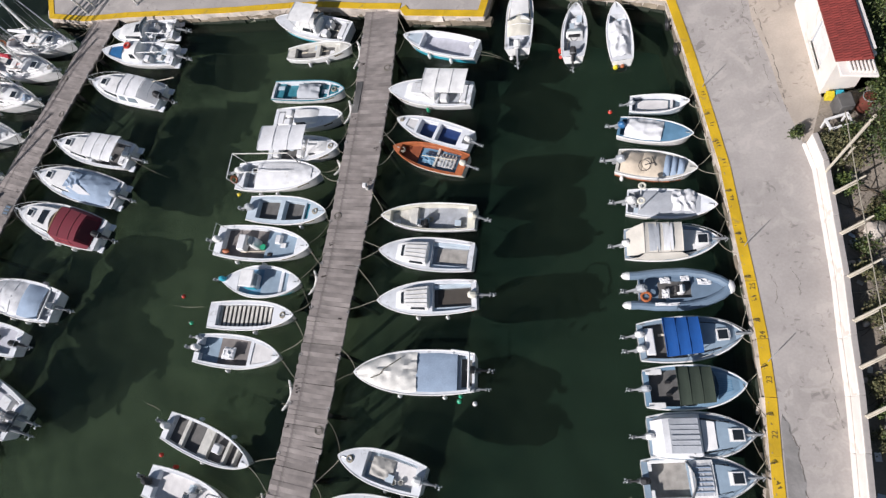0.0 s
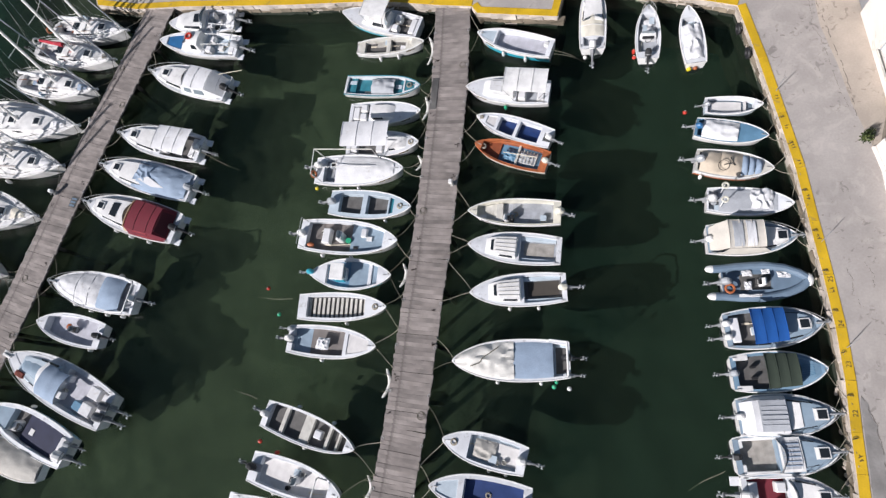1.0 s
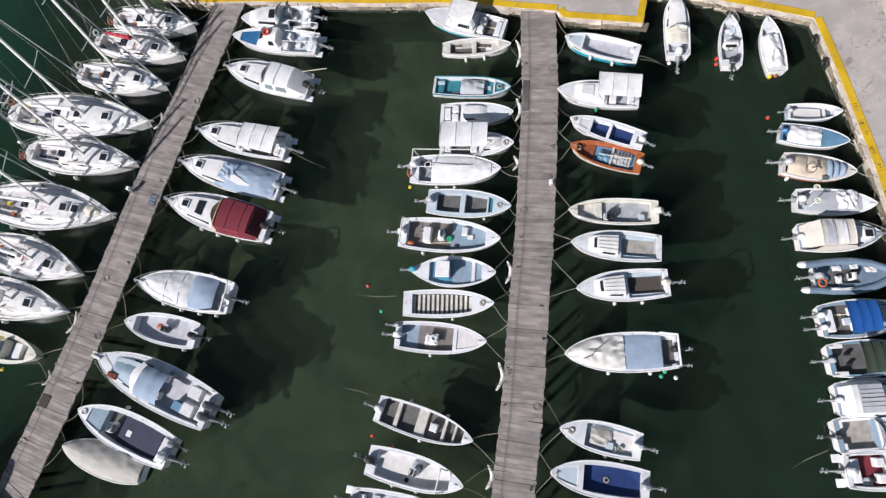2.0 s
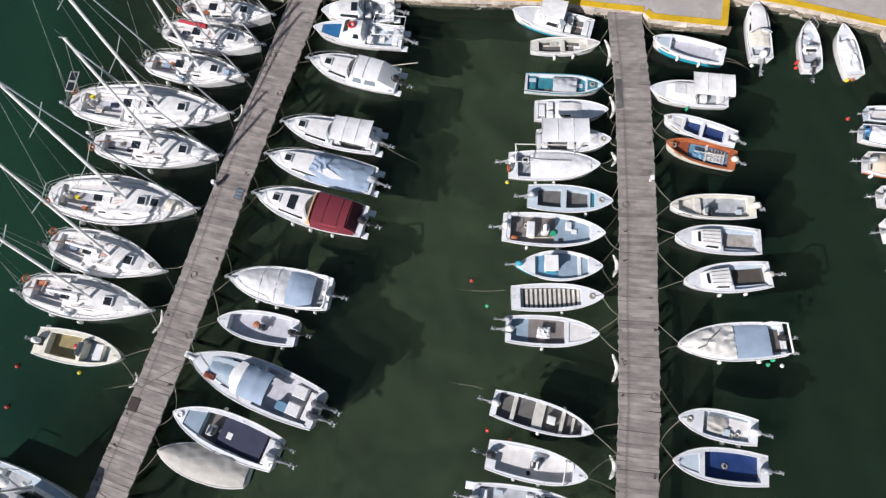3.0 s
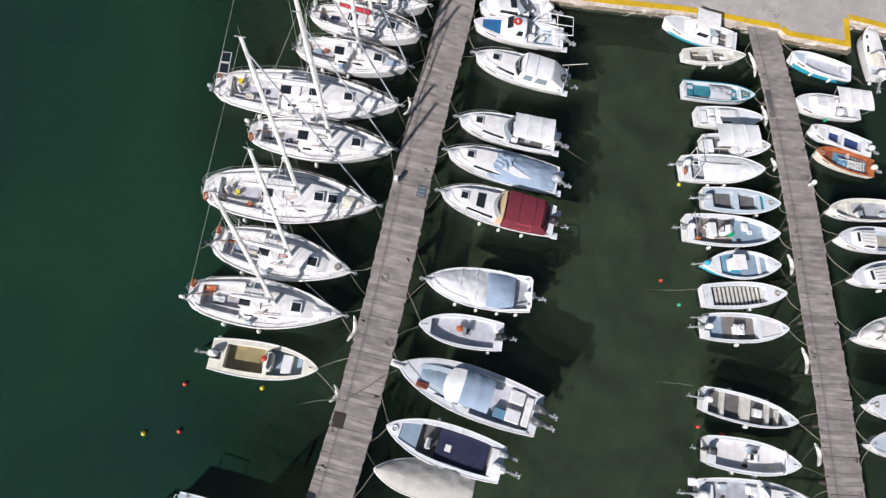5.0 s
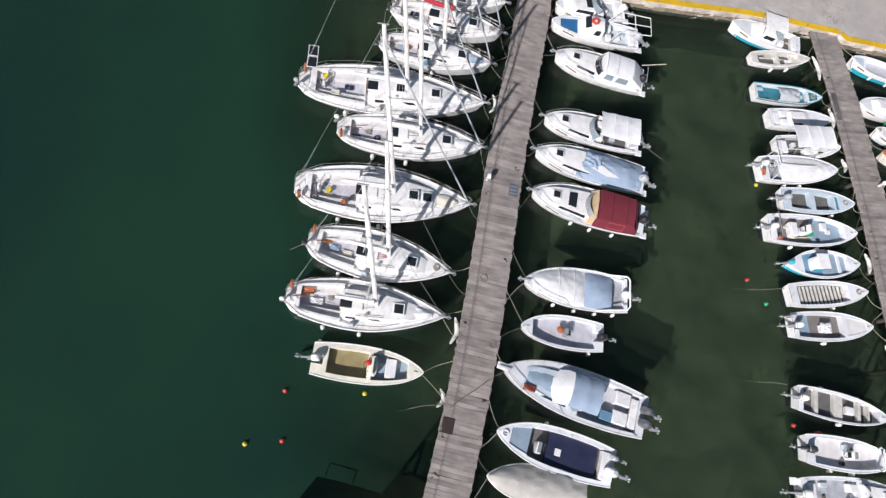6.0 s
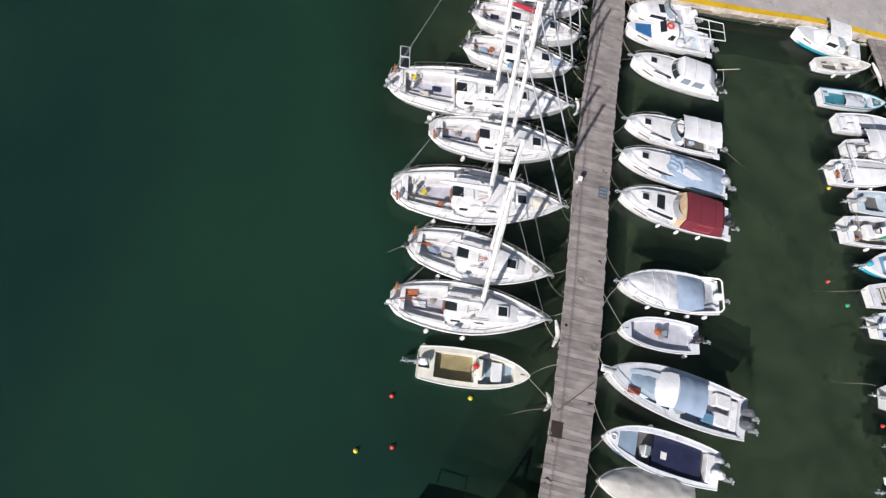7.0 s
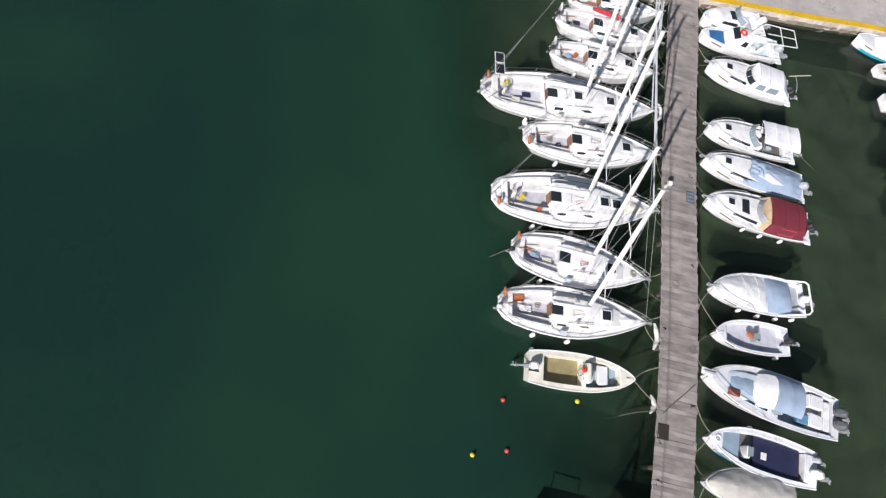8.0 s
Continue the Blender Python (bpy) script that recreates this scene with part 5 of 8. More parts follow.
boat, f = open_boat((-3.63, 20.77), (-9.07, 21.38), 1.95, "white boat under a pale cover with a stern frame", [(0.1, 0.3, -0.8, 0.8, 0.3, 1)], [FLOOR], engine=None, height=0.6, fenders=((0.5, -1), (0.3, -1)))
part("cover", cover_mesh(f, 0.24, 0.9, 0.2, 0.93, 0.05, 5, 0.035), TARP, boat, "taut white boat cover")
part("stern_frame", tube([f.at(0.1, 0.9), f.at(0.06, 0.9, 1.3), f.at(0.06, -0.9, 1.3), f.at(0.1, -0.9)], 0.03, 6), GEL, boat)
part("roof_bar", tube([f.at(0.06, 0.9, 1.3), f.at(0.7, 0.85, 1.2), f.at(0.72, 0.85, 0.05)], 0.035, 6), GEL_OLD, boat)
part("pole", tube([f.at(0.06, 0.0, 0.5), f.at(0.66, 0.0, 0.42)], 0.025, 6), GEL, boat)
outboard(boat, f.x(0) - 0.02, 0.25, f.sheer(0) - 0.05, GEL, 65)
part("life_ring", torus(f.at(0.0, -0.4, 0.2), 0.2, 0.06, 14, 6, Matrix.Rotation(1.2, 4, "Y")), ORANGE, boat)

boat, f = open_boat((-3.23, 18.39), (-8.15, 19.28), 1.72, "white boat with two dark square wells", [(0.12, 0.4, -0.68, 0.68, 0.2, 1), (0.46, 0.72, -0.68, 0.68, 0.2, 1), (0.74, 0.79, -0.72, 0.72, -0.12, 2)], [FLOOR_DARK, TEAL], deck=GEL_BLUE, dry=True, height=0.5, fenders=((0.7, -1),), engine=GRAY, coils=(0.87,))
boat, f = open_boat((-4.01, 16.42), (-9.89, 17.46), 2.05, "white centre console boat with clutter in the cockpit", [(0.08, 0.8, -0.84, 0.84, 0.3, 1), (0.52, 0.86, -0.84, 0.84, 0.44, 2)], [BROWN_FLOOR, DECK_BLUE], deck=DECK_PALE, height=0.62, engine=W, fenders=((0.25, -1), (0.55, -1)))
console(boat, f.x(0.42), 0.0, 0.3)
bench(boat, f.x(0.24), f.x(0.32), -0.45, 0.45, 0.3, 0.7, GEL, TARP)
bench(boat, f.x(0.62), f.x(0.68), 0.1, 0.6, 0.45, 0.62, GEL, TARP)
part("bucket", loft([ring_of(f.x(0.5), -0.15, 0.3, 0.13, 0.13, 10), ring_of(f.x(0.5), -0.15, 0.58, 0.17, 0.17, 10)]), BUOY_GREEN, boat)
part("stern_frame", tube([f.at(0.06, 0.88), f.at(0.04, 0.88, 0.7), f.at(0.04, -0.88, 0.7), f.at(0.06, -0.88)], 0.025, 6), STEEL, boat)
part("life_jacket", blob(f.at(0.12, -0.6, -0.1), 0.25, 0.14, 0.1), ORANGE, boat)

boat, f = open_boat((-4.44, 14.51), (-9.34, 15.10), 1.8, "white double-ended boat with a blue hull and tiny wheelhouse", [(0.22, 0.52, -0.84, 0.84, 0.34, 1), (0.5, 0.84, -0.86, 0.86, 0.4, 2), (0.72, 0.76, -0.86, 0.86, 0.47, 3)], [STEEL_BLUE, DECK_BLUE, DECK_PALE], transom=0.02, wide=0.48, full=2.1, dry=True, height=0.5, rise=0.22, bars=False)
band(boat, f, -0.02, 0.26, AQUA)
wh = part("wheelhouse", loft([ring_of(f.x(0.4), 0.0, 0.34, 0.36, 0.42, 12, 5), ring_of(f.x(0.4), 0.0, 1.15, 0.33, 0.38, 12, 5)]), GEL, boat)
part("roof", box(f.x(0.4) - 0.42, f.x(0.4) + 0.38, -0.47, 0.47, 1.15, 1.22), GEL, wh, bevel=0.03)
part("window", box(f.x(0.4) + 0.34, f.x(0.4) + 0.365, -0.3, 0.3, 0.72, 1.02), GLASS_PALE, wh)
part("door_panel", box(f.x(0.4) - 0.3, f.x(0.4) + 0.3, -0.43, -0.41, 0.4, 0.75), AQUA, wh)
outboard(boat, f.x(0) - 0.02, 0.05, f.sheer(0) - 0.1, AQUA, 60, 0.8)

slat = [(0.1, 0.76, -0.76, 0.76, 0.26, 1)]
boat, f = open_boat((-4.68, 12.75), (-9.86, 13.18), 1.6, "white boat with a slatted wooden floor", slat, [FLOOR_DARK], dry=True, height=0.5, transom=0.85, coils=(0.88,), fenders=((0.55, -1),))
for i in range(13):
    s = 0.12 + 0.62 * i / 12
    part("floor_slat", box(f.x(s) - 0.07, f.x(s) + 0.07, -0.7 * f.half(s), 0.7 * f.half(s), 0.3, 0.33), GEL_OLD, boat)
for sg in (1, -1):
    part("bearer", box(f.x(0.1), f.x(0.74), sg * 0.3 - 0.03, sg * 0.3 + 0.03, 0.26, 0.3), BEAM, boat)

boat, f = open_boat((-5.26, 10.65), (-10.39, 11.42), 1.75, "white open boat with a grey cockpit and helm seat", [(0.06, 0.64, -0.8, 0.8, 0.26, 1), (0.25, 0.64, -0.8, 0.8, 0.262, 3), (0.0, 0.1, -0.3, 0.3, 0.3, 1), (0.68, 0.92, -0.72, 0.72, -0.05, 2)], [DECK_BLUE, FLOOR_WHITE, BROWN_FLOOR], dry=True, height=0.52, engine=W, fenders=((0.4, -1),))
bench(boat, f.x(0.36), f.x(0.44), -0.35, 0.1, 0.26, 0.6, GEL, TARP)
crumple(boat, f.x(0.41), -0.1, 0.6, 0.36, 0.32, TARP, 8, "towel", "white towel thrown over the seat", 0.16)
outboard(boat, f.x(0.0) - 0.1, 0.55, 0.45, COWL_GREY, 70, 0.7)

boat, f = open_boat((-6.40, 5.49), (-11.56, 7.50), 1.65, "white aluminium boat with dark wells and thwarts", [(0.06, 0.9, -0.86, 0.86, 0.2, 1), (0.2, 0.24, -0.86, 0.86, 0.46, 2), (0.42, 0.52, -0.86, 0.86, 0.44, 2), (0.69, 0.72, -0.86, 0.86, 0.5, 2), (0.8, 0.82, -0.8, 0.8, 0.52, 2)], [FLOOR_DARK, GEL_OLD], dry=True, height=0.5, engine=W, fenders=((0.3, 1), (0.5, -1), (0.7, 1)))
bench(boat, f.x(0.56), f.x(0.64), -0.25, 0.2, 0.2, 0.5, GEL, TARP)
boat, f = open_boat((-7.05, 3.27), (-12.13, 4.85), 1.8, "white open boat with a console and roll bar", [(0.1, 0.86, -0.8, 0.8, 0.28, 1), (0.0, 0.1, -0.25, 0.25, 0.35, 1)], [FLOOR_WHITE], height=0.58, engine=BLK, fenders=((0.3, -1), (0.55, -1), (0.2, 1, RED)))
console(boat, f.x(0.5), 0.0, 0.28, 0.6, 0.45, 0.3)
part("roll_bar", tube([f.at(0.82, 0.9), f.at(0.76, 0.9, 0.55), f.at(0.76, 0.75, 0.7), f.at(0.76, -0.75, 0.7), f.at(0.76, -0.9, 0.55), f.at(0.82, -0.9)], 0.04, 7), GEL, boat)
boat, f = cuddy_boat((-7.08, 1.40), (-13.16, 2.73), 1.85, "white motorboat with fishing gear in the cockpit", well=(0.06, 0.5, 0.8, 0.3), cab=(0.55, 0.9, 0.75, 0.22), engine=W)

# ---- boats along pier one, bows to the west ----
boat, f = open_boat((1.11, 29.16), (5.38, 27.41), 1.5, "white boat with an aqua hull and fenders", [(0.06, 0.74, -0.84, 0.84, 0.3, 1), (0.06, 0.16, -0.84, 0.84, 0.42, 1), (0.76, 0.94, -0.7, 0.7, -0.04, 2)], [LAVENDER, GEL_BLUE], dry=True, height=0.58, transom=0.8, fenders=((0.6, 1), (0.3, 1)))
band(boat, f, -0.02, 0.34, AQUA)
part("tank", box(f.x(0.06), f.x(0.12), -0.4, -0.1, 0.42, 0.66), GEL, boat, bevel=0.05)

boat, f = cuddy_boat((0.26, 25.58), (5.00, 24.57), 1.75, "white cabin boat with a hard sun roof", cab=(0.4, 0.8, 0.74, 0.3), well=(0.05, 0.38, 0.82, 0.3), hatches=(), rail=False, windscreen=False, fenders=((0.5, 1, BUOY_GREEN),), side_glass=False)
bimini(boat, f.x(0.02), f.x(0.52), 1.5, 1.8, 0.6, GEL, 3, "white ribbed sun roof", arch=0.06)
part("roof_panel", plate([f.at(0.56, 0.4, 0.31), f.at(0.7, 0.4, 0.31), f.at(0.7, -0.4, 0.31), f.at(0.56, -0.4, 0.31)], 0.03), TARP, boat)

boat, f = open_boat((0.78, 23.58), (4.86, 21.63), 1.4, "white boat with deep blue floor wells", [(0.16, 0.44, -0.72, 0.72, 0.2, 1), (0.48, 0.7, -0.72, 0.72, 0.2, 1), (0.0, 0.1, -0.4, 0.4, 0.3, 2), (0.74, 0.86, -0.6, 0.6, -0.06, 3)], [DEEP_BLUE, GEL_OLD, FLOOR_WHITE], dry=True, height=0.5, engine=dict(cowl=GEL, size=0.8))
band(boat, f, 0.02, 0.2, GEL_BLUE)
coil(boat, f, 0.93, r=0.1)

boat, f = open_boat((0.59, 21.86), (4.55, 20.26), 1.5, "orange wooden boat full of blue and white gear", [(0.1, 0.9, -0.84, 0.84, 0.34, 1), (0.1, 0.66, -0.8, 0.8, 0.24, 2), (0.4, 0.43, -0.84, 0.84, 0.42, 3)], [RUST_ORANGE, STEEL_BLUE, GEL_OLD], dry=True, shell=CREAM, deck=ORANGE, strake=ORANGE, height=0.48, engine=dict(cowl=CREAM, size=0.8))
crumple(boat, f.x(0.28), 0.0, 0.3, 0.5, 0.36, TARP_GREY, 9, "tarpaulin", "crumpled grey plastic over the floor", 0.12)
for k in range(5):
    part("frame_bar", box(f.x(0.16 + 0.045 * k), f.x(0.165 + 0.045 * k) + 0.02, -0.4, 0.4, 0.42, 0.45), GEL_OLD, boat)
crumple(boat, f.x(0.5), 0.05, 0.34, 0.4, 0.34, STEEL_BLUE, 3, "cloth", "blue plastic sheet among the gear", 0.14)
coil(boat, f, 0.88, r=0.15, dz=-0.1)
part("oar", tube([f.at(0.15, -0.2, 0.0), f.at(0.6, 0.1, 0.02)], 0.025), POLE_WOOD, boat)

boat, f = open_boat((0.03, 17.80), (4.99, 17.21), 1.55, "old white open boat with cream sides", [(0.08, 0.9, -0.84, 0.84, 0.24, 1), (0.7, 0.9, -0.8, 0.8, 0.42, 2)], [FLOOR, GEL_OLD], deck=CREAM, height=0.55, engine=dict(cowl=CREAM, tilt=40))
bench(boat, f.x(0.62), f.x(0.7), -0.55, 0.55, 0.24, 0.5, GEL_OLD)
part("seat_back", box(f.x(0.5), f.x(0.53), 0.15, 0.5, 0.26, 0.75), BLACK, boat, bevel=0.04)
console(boat, f.x(0.58), 0.35, 0.24, 0.5, 0.4, 0.3)

for bow, stern, dark in (((-0.05, 15.88), (4.82, 15.08), FLOOR), ((-0.07, 13.19), (4.92, 13.14), FLOOR_DARK)):
    boat, f = cuddy_boat(bow, stern, 1.75, "white boat with a ribbed cuddy roof and open cockpit" if dark is FLOOR else "white boat with a ribbed cuddy roof and dark cockpit", cab=(0.46, 0.82, 0.74, 0.3), well=(0.05, 0.44, 0.8, 0.24), floor=dark, hatches=(), rail=False, windscreen=False,
                         fenders=((0.3, 1), (0.6, 1)) if dark is FLOOR_DARK else (), engine=dict(cowl=CREAM, size=1.0, tilt=70) if dark is FLOOR_DARK else None, swim=False, seats=False)
    part("slot_window", plate([f.at(0.715, 0.42, 0.26), f.at(0.745, 0.4, 0.2), f.at(0.745, -0.4, 0.2), f.at(0.715, -0.42, 0.26)], 0.02), GLASS, boat, "dark slot window")
    part("floor_board", box(f.x(0.08), f.x(0.4), -0.42, 0.3, 0.24, 0.262), WORN_FLOOR if dark is FLOOR else BEAM, boat)
    for sg in (1, -1):
        part("side_bench", box(f.x(0.06), f.x(0.44), sg * 0.58 - 0.1, sg * 0.58 + 0.1, 0.24, 0.46), GEL_BLUE, boat, bevel=0.02)
    for v in (-0.4, -0.13, 0.13, 0.4):
        part("roof_slat", tube([f.at(0.49, v, 0.315), f.at(0.7, v, 0.315)], 0.018, 5), GEL_OLD, boat)

boat, f = open_boat((-1.12, 9.69), (4.75, 9.43), 2.1, "white boat half covered by a stained creased tarpaulin", [(0.02, 0.5, -0.84, 0.84, 0.42, 1), (0.02, 0.12, -0.7, 0.7, 0.3, 2)], [GEL_BLUE, FLOOR_DARK], dry=True, height=0.65, fenders=((0.62, 1), (0.25, 1), (0.12, 1, BUOY_GREEN)), engine=None)
part("tarpaulin", cover_mesh(f, 0.47, 0.97, 0.24, 0.97, 0.06, 12, 0.09), TARP_PALE, boat, "stained creased canvas tarpaulin over the foredeck")
part("aft_cover", cover_mesh(f, 0.14, 0.475, 0.08, 0.93, 0.04, 14, 0.02, 14, 12), TARP_BLUE, boat, "slate blue canvas over the cockpit")
part("lashing", tube([f.at(0.84, 0.5, 0.26), f.at(0.76, 0.2, 0.34), f.at(0.73, -0.12, 0.36), f.at(0.68, -0.32, 0.33), f.at(0.6, -0.66, 0.2)], 0.022, 5), ROPE_DARK, boat)
part("stern_frame", tube([f.at(0.18, -0.92), f.at(0.16, -0.92, 0.75), f.at(0.02, -0.9, 0.8), f.at(0.02, 0.9, 0.8), f.at(0.03, 0.92)], 0.06, 7), GEL, boat)
outboard(boat, f.x(0) - 0.05, -0.1, 0.55, BLACK, 60)
outboard(boat, f.x(0) - 0.05, 0.75, 0.5, COWL_GREY, 70, 0.8)

boat, f = open_boat((-1.78, 5.91), (2.24, 4.72), 1.6, "white open boat with a coil of rope on the foredeck", [(0.1, 0.68, -0.8, 0.8, 0.26, 1), (0.1, 0.4, -0.6, 0.6, 0.34, 2)], [GEL_BLUE, FLOOR_WHITE], height=0.52, engine=dict(cowl=GEL, tilt=65), coils=(0.86,), fenders=((0.4, 1), (0.2, 1)))
part("net", cover_mesh(f, 0.36, 0.62, 0.12, 0.6, 0.05, 15, 0.07, lift=-0.18), TARP_OLD, boat, "heap of pale fishing net")
boat, f = open_boat((-2.51, 3.77), (2.33, 2.81), 1.8, "white boat with a dark blue cockpit floor", [(0.08, 0.66, -0.76, 0.76, 0.22, 1), (0.72, 0.93, -0.66, 0.66, -0.06, 2)], [DEEP_BLUE, GEL_BLUE], dry=True, height=0.55, engine=dict(cowl=COWL_GREY, tilt=65))
coil(boat, f, 0.42, dz=-0.4, r=0.14)

# ---- boats with their bows to the quay ----
boat, f = cuddy_boat((8.10, 31.05), (7.64, 27.02), 1.5, "white cuddy boat with cream canvas cover", cab=(0.42, 0.97, 0.85, 0.25), well=(0.05, 0.2, 0.7, 0.35), full=3.6, transom=0.92, rail=False, hatches=(), engine=W, swim=False, seats=False)
part("cover", cover_mesh(f, 0.2, 0.68, 0.24, 0.93, 0.05, 21, 0.035), TARP_CREAM, boat, "cream canvas cockpit cover")
for s_ in (0.36, 0.52):
    part("cover_seam", tube([f.at(s_, v, 0.04 + 0.23 * (1 - abs(v) ** 1.7)) for v in (-0.9, -0.6, -0.3, 0, 0.3, 0.6, 0.9)], 0.016, 5), TARP, boat)
boat, f = open_boat((11.00, 29.20), (10.55, 25.89), 1.35, "white boat with cushions and a black outboard", [(0.12, 0.85, -0.8, 0.8, 0.28, 1)], [FLOOR], height=0.55, engine=BLK, fenders=((0.2, 1, RED),))
console(boat, f.x(0.42), 0.0, 0.28, 0.5, 0.9, 0.3)
for s in (0.58, 0.72):
    part("cushion", blob((f.x(s), 0.0, 0.42), 0.26, 0.3, 0.1), TARP, boat)
bow_rail(boat, f, 0.8, 0.45)
boat, f = open_boat((13.06, 28.74), (13.02, 25.18), 1.3, "white boat under a loose white sheet", [(0.08, 0.8, -0.8, 0.8, 0.3, 1)], [GEL_BLUE], height=0.55, bars=False)
part("tarpaulin", cover_mesh(f, 0.06, 0.66, 0.22, 0.85, 0.05, 23, 0.1), TARP, boat, "loose crumpled white sheet")
part("canister", blob((f.x(0) - 0.12, 0.35, 0.2), 0.1, 0.14, 0.16), BUOY_YELLOW, boat)
part("float", blob((f.x(0) - 0.1, 0.0, 0.2), 0.1, 0.12, 0.12), ORANGE, boat)

boat, f = open_boat((15.86, 22.15), (13.09, 22.59), 1.05, "small pale dinghy with a slate grey interior", [(0.05, 0.86, -0.86, 0.86, 0.16, 1), (0.1, 0.66, -0.7, 0.66, 0.2, 2), (0.7, 0.74, -0.86, 0.86, 0.3, 2)], [SLATE, FLOOR_WHITE], dry=True, shell=GEL_BLUE, deck=DECK_PALE, height=0.4, engine=dict(cowl=COWL_GREY, size=0.6), bars=False)
boat, f = open_boat((15.75, 20.26), (12.41, 21.33), 1.3, "blue-decked boat under a crumpled white sheet", [(0.04, 0.5, -0.8, 0.8, 0.3, 1)], [STEEL_BLUE], deck=STEEL_BLUE, height=0.5, engine=dict(cowl=BLUE, size=0.8), bars=False)
part("tarpaulin", cover_mesh(f, 0.1, 0.6, 0.2, 0.95, 0.08, 25, 0.08), TARP, boat, "crumpled white sheet over the cockpit")
boat, f = open_boat((15.66, 18.41), (12.12, 19.40), 1.5, "white boat with an orange hull band and sand coloured cover", [(0.04, 0.75, -0.8, 0.8, 0.3, 1)], [GREY], deck=GEL_OLD, height=0.55, engine=GRAY, fenders=((0.1, -1),))
band(boat, f, -0.02, 0.2, ORANGE)
for k, (a, b) in enumerate(((0.06, 0.33), (0.32, 0.6))):
    part("cover", cover_mesh(f, a, b, 0.3, 0.92, 0.06, 27 + k, 0.05, 14, 12), SAND, boat, "sand coloured canvas cover")
for k, (a, b) in enumerate(((0.6, 0.68), (0.69, 0.76), (0.77, 0.85))):
    part("windscreen_cover", cover_mesh(f, a, b, 0.26, 0.86, 0.05, 71 + k, 0.03, 8, 10), TARP_BLUE, boat, "blue grey folds of canvas over the windscreen")
bike = part("bicycle_wheel", torus(f.at(0.36, -0.35, 0.36), 0.26, 0.016, 18, 5, Matrix.Rotation(radians(25), 4, "X")), BLACK, boat)
part("bicycle_frame", tube([f.at(0.36, -0.35, 0.38), f.at(0.44, -0.2, 0.42), f.at(0.43, 0.3, 0.42), f.at(0.5, -0.3, 0.36), f.at(0.44, -0.2, 0.42)], 0.018, 5), BLACK, bike)
boat, f = open_boat((16.22, 16.47), (12.33, 17.15), 1.5, "white covered boat with a bundled sheet on the foredeck", [(0.02, 0.15, -0.8, 0.8, 0.35, 1)], [FLOOR], height=0.55, engine=W)
part("cover", cover_mesh(f, 0.14, 0.82, 0.06, 0.95, 0.05, 29, 0.015), TARP_GREY, boat, "flat grey canvas cover")
crumple(boat, f.x(0.64), 0.12, f.sheer(0.64) + 0.08, 0.5, 0.52, TARP, 36, "sheet", "bundled white sheet", 0.26)
for y in (0.55, -0.5):
    part("rod_post", tube([f.at(0.16, y), f.at(0.15, y, 1.1)], 0.03), GEL, boat)
    part("float_ring", torus(f.at(0.16, y, 1.05), 0.14, 0.05, 12, 6), CREAM, boat)
boat, f = cuddy_boat((16.06, 14.79), (12.01, 15.03), 1.75, "white cuddy boat with a beige canvas top", cab=(0.52, 0.92, 0.78, 0.22), well=(0.06, 0.48, 0.82, 0.3), hatches=((0.82, 0.0),), top=(0.2, 0.6, 0.85), top_mat=BEIGE, engine=dict(cowl=GEL, size=0.85), swim=False, deck=DECK_BLUE, glass=GREY)
part("clear_panel", canopy_mesh(f.x(0.25), f.x(0.36), 1.3, f.height + 0.885, 0.12, 0.0, 1, taper=0.97), TARP_GREY, boat, "grey clear vinyl strip in the canvas top")
part("white_panel", canopy_mesh(f.x(0.4), f.x(0.5), 1.28, f.height + 0.885, 0.12, 0.0, 1, taper=0.97), TARP, boat)
part("side_curtain", sheet([[(f.x(s), -0.74, f.height + 0.86) for s in (0.2, 0.3, 0.4, 0.5, 0.58)], [(f.x(s) + 0.05 * k, -0.82, f.height + 0.45 + 0.06 * (-1) ** k) for k, s in enumerate((0.14, 0.27, 0.4, 0.52, 0.62))], [f.at(s, -0.95, 0.03) for s in (0.06, 0.22, 0.38, 0.54, 0.66)]], 0.02), BEIGE, boat, "beige canvas side curtain in folds")
part("aft_curtain", sheet([[f.at(0.2, v, 0.9 - 0.1 * v * v) for v in (-0.85, -0.4, 0, 0.4, 0.85)], [f.at(0.1, v, 0.5 - 0.12 * abs(v)) for v in (-0.88, -0.4, 0, 0.4, 0.88)], [f.at(0.02, v, 0.05) for v in (-0.8, -0.35, 0, 0.35, 0.8)]], 0.02), BEIGE, boat)

# inflatable
boat, f = open_boat((16.24, 12.59), (12.37, 12.82), 1.35, "grey rigid inflatable with two outboards and white covers", [(0.02, 0.3, -0.95, 0.95, 0.3, 1), (0.22, 0.58, -0.6, 0.6, 0.32, 2)], [HYPALON, FLOOR_DARK], deck=HYPALON, dry=True, height=0.42, engine=dict(cowl=COWL_GREY, tilt=50), name="inflatable_boat", bars=False)
pts = [f.at(0.0, 1.25, -0.05), f.at(0.2, 1.2, -0.02), f.at(0.5, 1.2, 0.0), f.at(0.72, 1.15, 0.02), f.at(0.88, 1.05, 0.03), f.at(0.96, 0.6, 0.04)]
pts = pts + [Vector((p.x, -p.y, p.z)) for p in pts[::-1]]
part("air_tube", tube([pts[0] - Vector((0.35, 0, 0)), *pts, pts[-1] - Vector((0.35, 0, 0))], 0.2, 10), HYPALON, boat)
part("bow_cap", blob(f.at(0.98, 0, 0.05), 0.2, 0.32, 0.22), GEL, boat)
for sg in (1, -1):
    part("tube_end", blob(pts[0 if sg > 0 else -1] - Vector((0.42, 0, 0)), 0.32, 0.2, 0.2), GEL, boat)
console(boat, f.x(0.46), -0.05, 0.4, 0.4, 0.4, 0.3)
